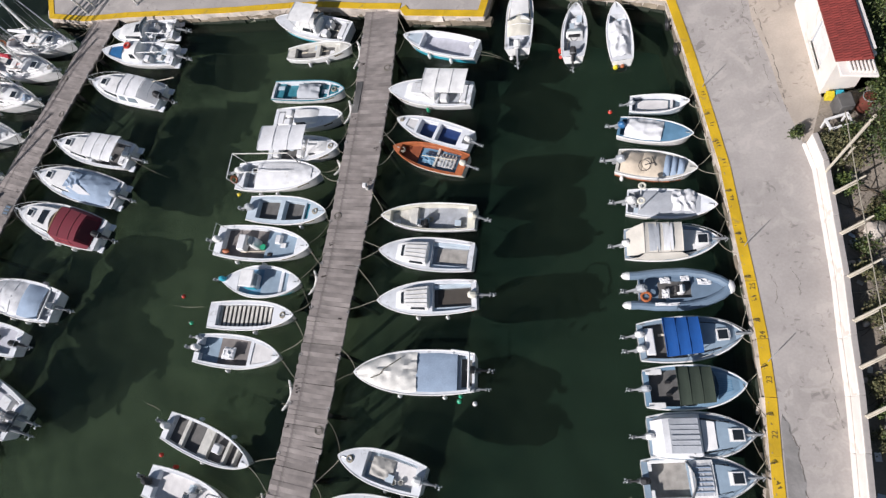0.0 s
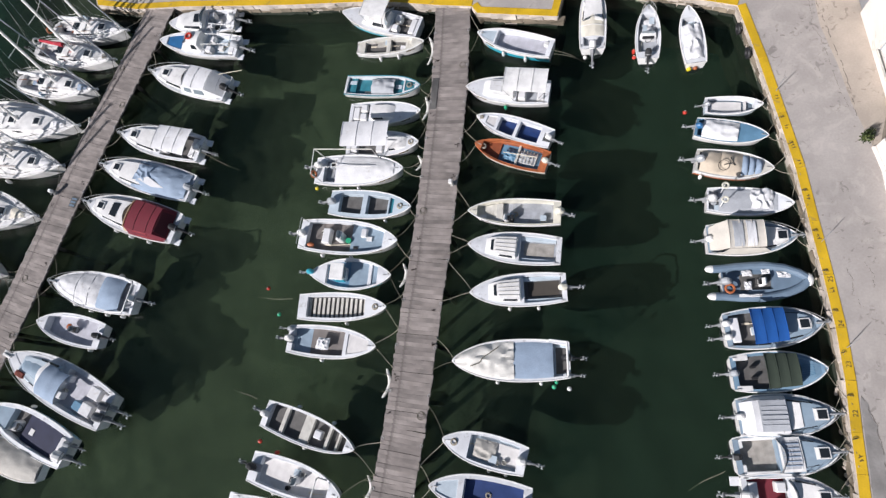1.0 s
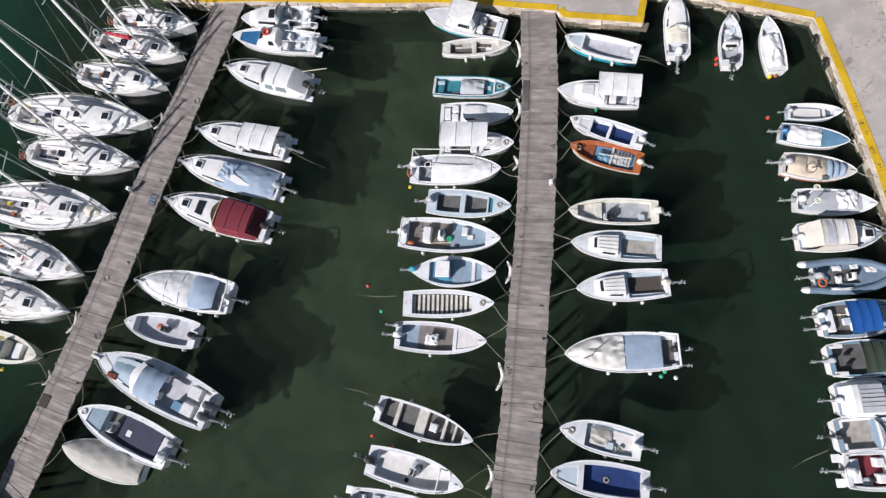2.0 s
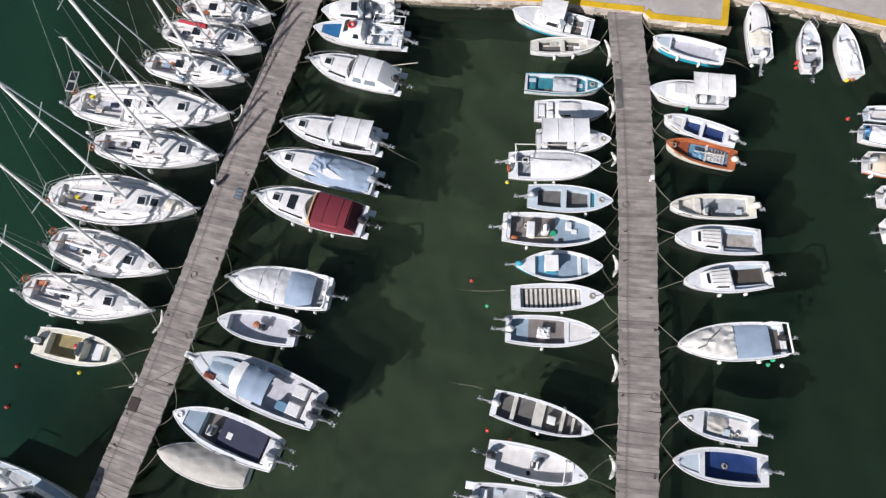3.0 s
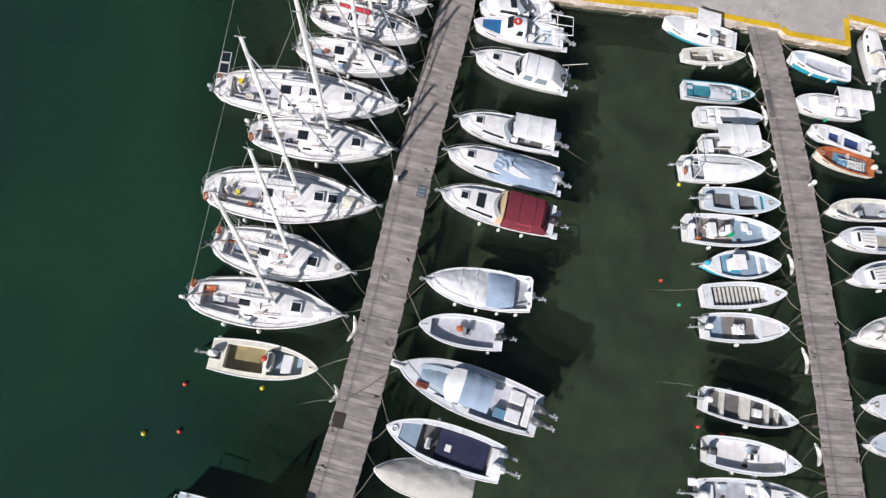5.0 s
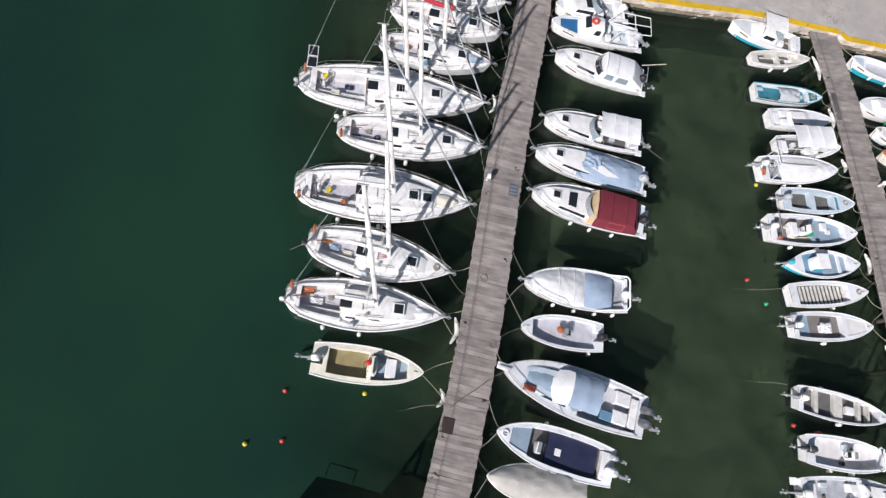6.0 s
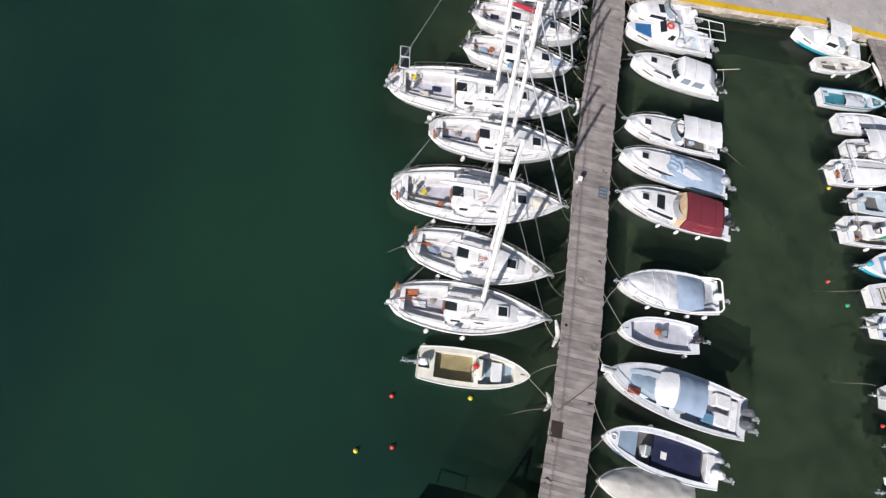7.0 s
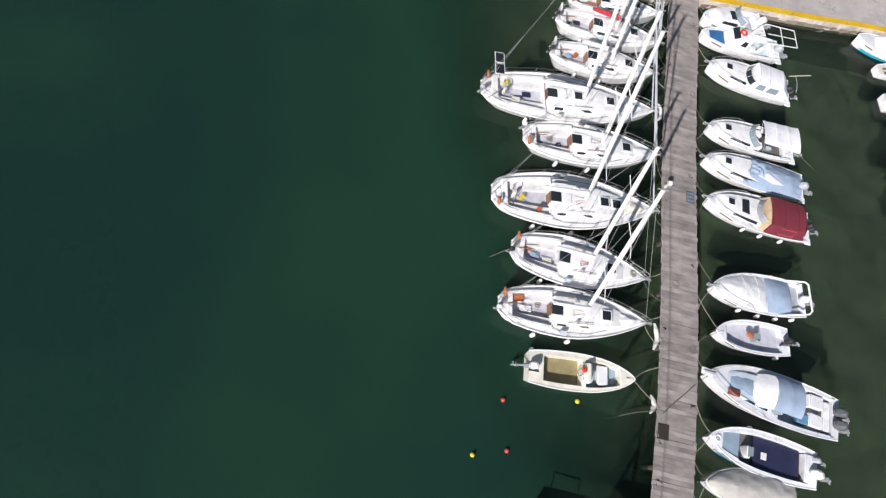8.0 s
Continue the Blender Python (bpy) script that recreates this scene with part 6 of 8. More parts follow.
for s, y, sx, sy in ((0.3, 0.42, 0.22, 0.14), (0.3, -0.2, 0.16, 0.2), (0.52, 0.48, 0.2, 0.12), (0.72, 0.3, 0.3, 0.14), (0.3, -0.72, 0.5, 0.07)):
    crumple(boat, f.x(s), y, f.sheer(s) + (0.04 if abs(y) < 0.6 else 0.2), sx, sy, TARP, 33 + s * 9 + y, "cloth", "", 0.1)
part("life_ring", torus((f.x(0.08), -0.35, 0.62), 0.2, 0.06, 14, 6), ORANGE, boat)

boat, f = cuddy_boat((16.31, 10.52), (12.10, 10.42), 1.95, "white cabin boat with a royal blue canvas top", cab=(0.5, 0.94, 0.8, 0.22), well=(0.06, 0.46, 0.82, 0.3), floor=FLOOR_DARK, hatches=((0.8, 0.0),), top=(0.24, 0.58, 0.85), top_mat=ROYAL, engine=dict(cowl=GEL, size=0.85), swim=False, twin=True, deck=DECK_BLUE, cab_mat=DECK_BLUE)
part("hatch_panel", plate([f.at(0.76, 0.36, 0.235), f.at(0.87, 0.3, 0.2), f.at(0.87, -0.3, 0.2), f.at(0.76, -0.36, 0.235)], 0.02), GEL, boat)
boat, f = cuddy_boat((16.09, 8.44), (12.09, 8.42), 1.85, "pale blue boat with a dark green canvas top", cab=(0.5, 0.96, 0.8, 0.12), well=(0.06, 0.5, 0.84, 0.3), floor=FLOOR_DARK, seats=False, hatches=(), top=(0.32, 0.66, 0.75), top_mat=GREEN_DARK, engine=dict(cowl=COWL_GREY, size=0.85), swim=False, rail=False, deck=SKY_DECK, cab_mat=SKY_DECK, shell=GEL, side_glass=False, glass=GREY)
part("canopy_front", sheet([[(f.x(0.66), v * 0.72, f.height + 0.77 + 0.1 * (1 - v * v)) for v in (-1, -0.5, 0, 0.5, 1)], [(f.x(0.73 - 0.05 * v * v), v * 0.7, f.height + 0.3) for v in (-1, -0.5, 0, 0.5, 1)]], 0.02), GLASS, boat, "black canopy front")
for sg in (1, -1):
    part("corner_seat", box(f.x(0.03), f.x(0.2), sg * 0.7 - 0.12, sg * 0.7 + 0.12, 0.3, 0.62), GEL, boat, bevel=0.03)
    part("rod_rack", box(f.x(0.22), f.x(0.27), sg * 0.25 - 0.05, sg * 0.25 + 0.05, 0.3, 0.6), BLACK, boat)
for v in (-0.5, -0.35, -0.2, -0.05, 0.1, 0.25, 0.4):
    part("deck_strip", tube([f.at(0.68, v, 0.115), f.at(0.86, v * 0.8, 0.09)], 0.03, 5), STEEL_BLUE, boat)
boat, f = cuddy_boat((16.03, 6.46), (12.02, 6.47), 1.9, "white cabin boat under a grey and white canvas cover", cab=(0.46, 0.95, 0.8, 0.22), well=(0.06, 0.44, 0.8, 0.3), hatches=((0.84, 0.0),), engine=dict(cowl=GEL, size=0.85), swim=False, deck=DECK_BLUE, cab_mat=DECK_BLUE, seats=False)
part("hatch_panel", plate([f.at(0.76, 0.36, 0.235), f.at(0.87, 0.3, 0.2), f.at(0.87, -0.3, 0.2), f.at(0.76, -0.36, 0.235)], 0.02), GEL, boat)
part("cover", cabin(f, 0.02, 0.52, 0.95, 0.55, front=0.03, back=0.12, side=0.8), TARP, boat, "white canvas cockpit cover")
part("cover_top", canopy_mesh(f.x(0.2), f.x(0.48), 1.35, 1.16, 0.06, 0.02, 6), TARP_GREY, boat, "grey ribbed canvas")
for v in (-0.4, -0.2, 0.0, 0.2, 0.4):
    part("canvas_rib", tube([(f.x(0.21), v, 1.2 + 0.05 * (1 - 2 * abs(v))), (f.x(0.47), v, 1.2 + 0.05 * (1 - 2 * abs(v)))], 0.022, 5), TARP_GREY, boat)
part("foredeck_panel", plate([f.at(0.52, 0.66, 0.23), f.at(0.64, 0.6, 0.24), f.at(0.64, -0.6, 0.24), f.at(0.52, -0.66, 0.23)], 0.03), GEL, boat)
boat, f = cuddy_boat((15.82, 4.87), (11.61, 4.75), 1.9, "white cabin boat with a grey padded roof and open cockpit", cab=(0.44, 0.95, 0.78, 0.24), well=(0.06, 0.42, 0.82, 0.28), hatches=((0.84, 0.0),), engine=dict(cowl=BLACK, size=0.85), swim=False, deck=DECK_BLUE, cab_mat=DECK_BLUE, floor=WORN_FLOOR, seats=False)
for sg in (1, -1):
    part("coaming", box(f.x(0.06), f.x(0.42), sg * 0.72 - 0.07, sg * 0.72 + 0.07, 0.28, f.height + 0.06), GEL, boat, bevel=0.03)
    part("stern_locker", box(f.x(0.02), f.x(0.1), sg * 0.55 - 0.2, sg * 0.55 + 0.2, 0.28, f.height + 0.05), GEL, boat, bevel=0.03)
part("hatch_panel", plate([f.at(0.76, 0.36, 0.235), f.at(0.87, 0.3, 0.2), f.at(0.87, -0.3, 0.2), f.at(0.76, -0.36, 0.235)], 0.02), GEL, boat)
part("pad_base", canopy_mesh(f.x(0.42), f.x(0.64), 1.45, 0.93, 0.05, 0.0, 1), GEL, boat)
part("roof_pad", canopy_mesh(f.x(0.44), f.x(0.62), 1.2, 0.97, 0.06, 0.03, 5), TARP_GREY, boat, "grey padded sun bed")
for v in (-0.45, -0.27, -0.09, 0.09, 0.27, 0.45):
    part("pad_rib", tube([(f.x(0.45), v, 1.01 + 0.04 * (1 - 2 * abs(v))), (f.x(0.61), v, 1.01 + 0.04 * (1 - 2 * abs(v)))], 0.024, 5), TARP_BLUE, boat)
cuddy_boat((15.46, 3.05), (11.68, 3.13), 1.85, "white boat with wine red seats", cab=(0.52, 0.94, 0.8, 0.2), well=(0.06, 0.48, 0.82, 0.28), floor=WINE, hatches=((0.84, 0.0),), engine=W)

# ---- boats along pier two, bows to the west ----
boat, f = cuddy_boat((-20.26, 33.87), (-15.41, 33.47), 1.93, "white cuddy boat with an open stern cockpit", cab=(0.44, 0.9, 0.78, 0.4), well=(0.04, 0.42, 0.82, 0.25), hatches=(), engine=W, rail=False, floor=FLOOR)
part("window", plate([f.at(0.5, 0.35, 0.41), f.at(0.58, 0.35, 0.41), f.at(0.58, -0.35, 0.41), f.at(0.5, -0.35, 0.41)], 0.02), GLASS, boat)
boat, f = cuddy_boat((-20.83, 32.62), (-14.97, 31.19), 1.87, "white fishing boat with a small wheelhouse and blue foredeck", cab=(0.42, 0.7, 0.7, 0.75), well=(0.04, 0.4, 0.82, 0.25), hatches=(), engine=dict(cowl=COWL_GREY), rail=False, windscreen=False, extra=((0.68, 0.9, -0.72, 0.72, -0.06, 5),), floor=GEL_BLUE, fenders=((0.35, -1), (0.5, -1)))
part("life_ring", torus(f.at(0.55, 0, 0.8), 0.2, 0.07, 14, 6), RED, boat)
part("front_window", plate([f.at(0.59, 0.5, 0.75), f.at(0.642, 0.5, 0.5), f.at(0.642, -0.5, 0.5), f.at(0.59, -0.5, 0.75)], 0.012), GLASS, boat)
part("rear_frame", tube([f.at(0.36, 0.85, 0.1), f.at(0.3, 0.85, 1.2), f.at(-0.04, 0.9, 1.25), f.at(-0.04, -0.9, 1.25), f.at(0.3, -0.85, 1.2), f.at(0.36, -0.85, 0.1)], 0.03, 6, tube([f.at(0.13, 0.9, 1.22), f.at(0.13, -0.9, 1.22)], 0.025, 6, tube([f.at(-0.04, 0, 1.25), f.at(0.3, 0, 1.2)], 0.025))), GEL, boat)
boat, f = cuddy_boat((-21.11, 30.19), (-15.51, 28.01), 2.15, "white cuddy boat with a full white canvas enclosure", cab=(0.5, 0.92, 0.78, 0.26), well=(0.05, 0.46, 0.8, 0.3), hatches=((0.78, 0.0),), engine=BLK, fenders=((0.5, -1), (0.28, -1)), windscreen=True, glass=GLASS, seats=False)
part("enclosure", cabin(f, 0.0, 0.52, 0.94, 0.85, front=0.06, back=0.16, side=0.78), TARP, boat, "white canvas cockpit enclosure")
for s in (0.02, 0.17, 0.34, 0.46):
    part("enclosure_seam", tube([(f.x(s), 0.94 * f.half(s) * v, f.sheer(s) + 0.87 * h) for v, h in ((-0.9, 0.5), (-0.78, 0.87), (-0.39, 0.985), (0, 1.015), (0.39, 0.985), (0.78, 0.87), (0.9, 0.5))][1:6], 0.016, 5), TARP_GREY, boat)
for sg in (1, -1):
    part("clear_panel", side_window(f, 0.2, 0.33, 0.94, 0.85, sg, 0.3, 0.72, slope=0.78), GLASS_PALE, boat)
    part("clear_panel", side_window(f, 0.36, 0.46, 0.94, 0.85, sg, 0.3, 0.72, slope=0.78), GLASS_PALE, boat)
part("boat_hook", tube([f.at(0.08, -0.6, 0.7), f.at(-0.18, -1.3, 0.75)], 0.025), POLE_WOOD, boat)
cuddy_boat((-22.83, 25.74), (-16.99, 23.83), 2.09, "white cuddy boat with a ribbed white canvas top", cab=(0.48, 0.92, 0.78, 0.26), well=(0.05, 0.46, 0.82, 0.3), hatches=((0.8, 0.0),), top=(0.06, 0.46, 0.95), top_mat=TARP, engine=W, floor=FLOOR_DARK)
boat, f = cuddy_boat((-23.85, 23.59), (-17.36, 21.19), 2.15, "white cabin boat under a smooth grey cover", cab=(0.46, 0.92, 0.78, 0.3), well=(0.05, 0.3, 0.8, 0.3), hatches=((0.8, 0.0),), engine=GRAY, windscreen=False, seats=False)
crumple(boat, f.x(0.5), -0.05, f.sheer(0.5) + 0.42, 0.55, 0.5, TARP_BLUE, 12, "cover_peak", "", 0.18)
part("fold", plate([f.at(0.36, 0.62, 0.4), f.at(0.52, 0.4, 0.5), f.at(0.42, 0.1, 0.53), f.at(0.24, 0.5, 0.36)], 0.012), TARP, boat, "white fold turned over on the cover")
part("cover", cover_mesh(f, 0.03, 0.62, 0.45, 1.0, 0.15, 53, 0.07), TARP_BLUE, boat, "creased blue grey boat cover")
boat, f = cuddy_boat((-24.62, 21.04), (-18.09, 18.60), 2.37, "white cabin cruiser with a wine red canvas enclosure", cab=(0.48, 0.93, 0.78, 0.3), well=(0.05, 0.44, 0.82, 0.3), hatches=((0.8, 0.0),), engine=BLK, fenders=((0.62, 1), (0.45, 1), (0.25, 1)), glass=GREY, seats=False)
part("deck_window", plate([f.at(0.62, 0.42, 0.315), f.at(0.69, 0.4, 0.315), f.at(0.69, -0.4, 0.315), f.at(0.62, -0.42, 0.315)], 0.012), GLASS, boat, "dark smoked deck window")
part("enclosure", cabin(f, 0.06, 0.45, 0.97, 0.82, front=0.02, back=0.07, side=0.8, dz=0.03), WINE, boat, "wine red canvas cockpit enclosure")
part("window_strip", cabin(f, 0.452, 0.505, 0.9, 0.76, front=0.045, back=0.001, side=0.82, dz=0.03), AMBER, boat, "yellowed clear vinyl front window")
part("rear_panel", plate([f.at(0.062, 0.72, 0.12), f.at(0.118, 0.6, 0.78), f.at(0.118, -0.6, 0.78), f.at(0.062, -0.72, 0.12)], 0.02), WINE_DARK, boat, "dark red rear curtain")
for s in (0.2, 0.33):
    part("enclosure_seam", tube([(f.x(s), 0.97 * f.half(s) * v, f.sheer(s) + 0.035 + 0.82 * h) for v, h in ((-0.8, 0.87), (-0.4, 0.985), (0, 1.01), (0.4, 0.985), (0.8, 0.87))], 0.014, 5), WINE_DARK, boat)
for a, b in ((0.2, 0.34),):
    ring = []
    for s, u in ((a, 0.2), (b, 0.2), (b, 0.72), (a, 0.72), (a, 0.2)):
        ring.append((f.x(s), 0.97 * f.half(s) * (1 - 0.2 * u / 0.86) + 0.01, f.sheer(s) + 0.03 + 0.82 * u))
    part("window_trim", tube(ring, 0.026, 5), WINE_PALE, boat)
boat, f = cuddy_boat((-26.17, 15.90), (-20.32, 14.34), 2.31, "white boat under a long grey cover with a stern roll bar", cab=(0.5, 0.9, 0.78, 0.12), well=(0.03, 0.22, 0.82, 0.35), hatches=(), engine=W, windscreen=False, fenders=((0.7, 1), (0.5, 1), (0.3, 1), (0.12, 1), (0.3, -1)), swim=False, seats=False)
part("cover", cover_mesh(f, 0.42, 0.92, 0.3, 0.92, 0.04, 57, 0.035), TARP, boat, "taut white boat cover in panels")
for s in (0.53, 0.68):
    part("cover_rib", tube([f.at(s, v, 0.035 + 0.3 * math.sin(math.pi * (s - 0.41) / 0.52) ** 0.5 * (1 - abs(v) ** 1.7)) for v in (-0.9, -0.6, -0.3, 0, 0.3, 0.6, 0.9)], 0.018, 5), TARP, boat)
part("aft_cover", cover_mesh(f, 0.16, 0.425, 0.32, 0.9, 0.04, 58, 0.02, 12, 12), TARP_BLUE, boat, "blue grey canvas aft panel")
part("roll_bar", tube([f.at(0.3, 0.95), f.at(0.04, 0.95, 0.5), f.at(0.02, 0.8, 0.58), f.at(0.02, -0.8, 0.58), f.at(0.04, -0.95, 0.5), f.at(0.2, -0.95)], 0.05, 7), GEL, boat)
boat, f = open_boat((-26.85, 13.48), (-22.33, 12.23), 1.81, "small white boat with an orange life jacket on the seat", [(0.1, 0.86, -0.82, 0.82, 0.28, 1), (0.0, 0.1, -0.3, 0.3, 0.35, 1)], [LAVENDER], dry=True, height=0.55, engine=BLK, fenders=((0.15, 1),))
console(boat, f.x(0.45), 0.0, 0.28, 0.45, 0.4, 0.25, shell=GREY)
part("life_jacket", blob((f.x(0.52), -0.1, 0.62), 0.22, 0.2, 0.1), ORANGE, boat)

boat, f = cuddy_boat((-28.23, 11.44), (-21.14, 7.82), 2.64, "white day cruiser with two dark outboards and a spray top", cab=(0.5, 0.88, 0.74, 0.16), well=(0.05, 0.46, 0.82, 0.3), hatches=(), engine=dict(cowl=COWL_DARK, size=1.35, tilt=50), twin=True, floor=LAVENDER, rail=True, height=0.75, swim=False, cab_mat=GEL_BLUE)
part("sun_pad", cover_mesh(f, 0.56, 0.84, 0.2, 0.66, 0.0, 61, 0.01), DECK_BLUE, boat, "slate blue padded foredeck sunbed")
part("spray_top", canopy_mesh(f.x(0.36), f.x(0.56), 1.75, 1.5, 0.28, 0.05, 2), TARP_BLUE, boat, "pale blue grey spray top")
part("life_ring_box", box(f.x(0.77), f.x(0.85), 0.42, 0.74, f.sheer(0.8) + 0.03, f.sheer(0.8) + 0.22), mat("rusty_red_case", (0.22, 0.045, 0.025), 0.6), boat, bevel=0.04)
part("spray_front", sheet([[(f.x(0.555), v * 0.87, 1.5 + 0.28 * (1 - v * v)) for v in (-1, -0.6, -0.2, 0.2, 0.6, 1)], [(f.x(0.63 - 0.03 * abs(v)), v * 0.9, 1.32 + 0.1 * (1 - v * v)) for v in (-1, -0.6, -0.2, 0.2, 0.6, 1)], [(f.x(0.71 - 0.07 * abs(v)), v * 0.86, 0.98) for v in (-1, -0.6, -0.2, 0.2, 0.6, 1)]], 0.02), TARP, boat, "white rounded spray top front")
for y in (0.45, -0.55):
    bench(boat, f.x(0.12), f.x(0.22), y - 0.35, y + 0.35, 0.3, 0.75, GEL, TARP)
part("cool_box", box(f.x(0.2), f.x(0.3), 0.3, 0.8, 0.3, 0.72), STEEL_BLUE, boat, bevel=0.03)
part("anchor_pad", box(f.x(0.97), f.x(1.05), -0.18, 0.18, f.sheer(1) - 0.06, f.sheer(1) + 0.02), GEL, boat, bevel=0.02)

boat, f = open_boat((-29.18, 8.48), (-23.49, 5.69), 2.20, "white boat with blue sides and a navy sun deck", [(0.08, 0.72, -0.76, 0.76, 0.3, 1), (0.14, 0.56, -0.72, 0.72, 0.5, 2), (0.72, 0.88, -0.7, 0.7, -0.06, 3)], [FLOOR_DARK, NAVY, DECK_BLUE], dry=True, height=0.65, engine=None, fenders=((0.3, 1), (0.6, -1)))
band(boat, f, 0.08, 0.5, SKY_BAND)
bench(boat, f.x(0.02), f.x(0.11), -0.7, 0.7, 0.3, 0.72, GEL, TARP)
console(boat, f.x(0.63), 0.15, 0.3, 0.55, 0.6, 0.35)
part("deck_frame", box(f.x(0.44), f.x(0.49), -0.1, 0.25, 0.503, 0.53), GEL, boat)
part("mooring_ring", torus(f.at(0.93, 0, 0.06), 0.15, 0.03, 14, 6), GEL, boat)
outboard(boat, f.x(0) - 0.05, 0.2, 0.55, GEL, 58, 1.35)
outboard(boat, f.x(0) - 0.05, -0.5, 0.55, COWL_GREY, 58, 0.9)
boat, f = open_boat((-30.03, 6.50), (-25.13, 4.72), 1.93, "boat wholly under a stained grey tarpaulin", [(0.1, 0.8, -0.8, 0.8, 0.3, 1)], [FLOOR], dry=True, height=0.5, bars=False, deck=GEL_OLD, transom=0.6)
part("tarpaulin", cover_mesh(f, 0.01, 0.985, 0.42, 1.04, 0.22, 63, 0.05), TARP_OLD, boat, "stained grey tarpaulin tied over the whole boat")

# ---- yachts along pier two, bows to the east ----
sailboat((-23.71, 33.90), (-29.87, 35.18), 2.0, "white sailing yacht moored beside the quay", 0.57, 8.6, hatches=(0.72,))
sailboat((-24.37, 31.64), (-31.10, 33.63), 2.2, "white sailing yacht with a red sail cover", 0.55, 9.2, cover=CRIMSON, hatches=(0.72,))
sailboat((-25.48, 29.43), (-32.12, 31.18), 2.2, "white sailing yacht with a bundled sail on the boom", 0.56, 9.2, cover=TARP, hatches=(0.72,), cover_len=0.34)
sailboat((-26.42, 26.77), (-36.97, 28.76), 3.15, "large white sailing yacht with stern solar panels", 0.57, 11.8, solar=True, wheel=True, hatches=(0.53, 0.72), sprayhood=None, cab=(0.36, 0.86, 0.6, 0.44))
sailboat((-27.09, 23.88), (-35.16, 25.65), 2.6, "white sailing yacht with orange gear at the stern", 0.56, 8.1, hatches=(0.74,), cover_len=0.28)
sailboat((-28.41, 20.46), (-37.72, 22.37), 3.2, "white sailing yacht with twin deck hatches and a wheel", 0.55, 10.2, wheel=True, hatches=(0.66, 0.74), cab=(0.34, 0.84, 0.62, 0.42), sprayhood=None)
sailboat((-30.22, 16.70), (-37.32, 19.27), 2.7, "white sailing yacht with furled canvas along the boom", 0.56, 8.2, hatches=(0.72,), furl=False, dark_windows=False)
sailboat((-30.89, 14.39), (-38.65, 16.47), 2.6, "white sailing yacht with an open cockpit", 0.56, 9.3, hatches=(0.7,), furl=False, cover_len=0.26)
boat, f = open_boat((-32.39, 11.74), (-37.69, 13.25), 1.85, "cream open boat with a helm console and bow rail", [(0.14, 0.5, -0.7, 0.7, 0.2, 1), (0.54, 0.86, -0.75, 0.75, 0.34, 2), (0.0, 0.1, -0.3, 0.3, 0.35, 2)], [BILGE, DECK_BLUE], shell=CREAM, deck=CREAM, dry=True, height=0.6, engine=W, fenders=((0.04, 1),))
console(boat, f.x(0.54), 0.0, 0.3, 0.7, 1.0, 0.5, shell=CREAM)
part("cushion", blob((f.x(0.5), 0.1, 1.0), 0.16, 0.16, 0.08), RED, boat)
bench(boat, f.x(0.66), f.x(0.76), -0.5, 0.5, 0.34, 0.55, CREAM, TARP)
# cabin height raised to lengthen its shadow over the water
boat, f = cuddy_boat((-32.25, 1.75), (-39.68, 5.81), 2.8, "white cabin cruiser with pale blue side decks and a stern rail", cab=(0.34, 0.7, 0.7, 1.75), well=(0.05, 0.32, 0.8, 0.45), hatches=((0.5, 0.0), (0.8, 0.0)), deck=GEL_BLUE, engine=dict(cowl=BLACK, size=1.1), swim=False, floor=FLOOR, height=0.95, windscreen=False)
part("stern_rail", tube([f.at(0.2, 0.95), f.at(0.16, 0.95, 0.6), f.at(0.0, 0.95, 0.65), f.at(0.0, -0.95, 0.65), f.at(0.16, -0.95, 0.6), f.at(0.2, -0.95)], 0.026, 6), GEL, boat)
part("liferaft", blob(f.at(0.14, 0.35, 0.15), 0.5, 0.32, 0.2, 12, 8), GEL, boat, "white oval liferaft canister")
# unseen arch, added and thickened to cast a two-pronged shadow
part("radar_arch", tube([f.at(0.36, 0.7, 0.3), f.at(0.34, 0.6, 2.6), f.at(0.34, -0.6, 2.6), f.at(0.36, -0.7, 0.3)], 0.09, 7), GEL, boat)
for v in (0.35, -0.35):
    part("windscreen_pane", plate([f.at(0.6, v - 0.28, 1.35), f.at(0.645, v - 0.28, 0.95), f.at(0.645, v + 0.28, 0.95), f.at(0.6, v + 0.28, 1.35)], 0.012), GLASS, boat)


# ---- mooring ropes, buoys ----
def rope(a, b, sag=0.25, r=0.017, material=None, n=9, label="slack beige mooring rope between boat and pier", group="mooring ropes"):
    a, b = Vector(a), Vector(b)
    pts = []
    for i in range(n + 1):
        u = i / n
        p = a.lerp(b, u)
        p.z -= sag * 4 * u * (1 - u)
        p.y += 0.05 * math.sin(5 * u + a.x)
        pts.append(p)
    return tagged(part("mooring_rope", tube(pts, r, 5), material or ROPE), label, "rope", group)


def nearest(line, p):
    """The nearest place on a line of points, and the way along it there."""
    best = None
    for a, b in zip(line, line[1:]):
        a, b = Vector(a), Vector(b)
        d = b - a
        u = min(max((p - a).dot(d) / d.length_squared, 0), 1)
        q = a + d * u
        if best is None or (q - p).length < best[0]:
            best = ((q - p).length, q, d.normalized())
    return best


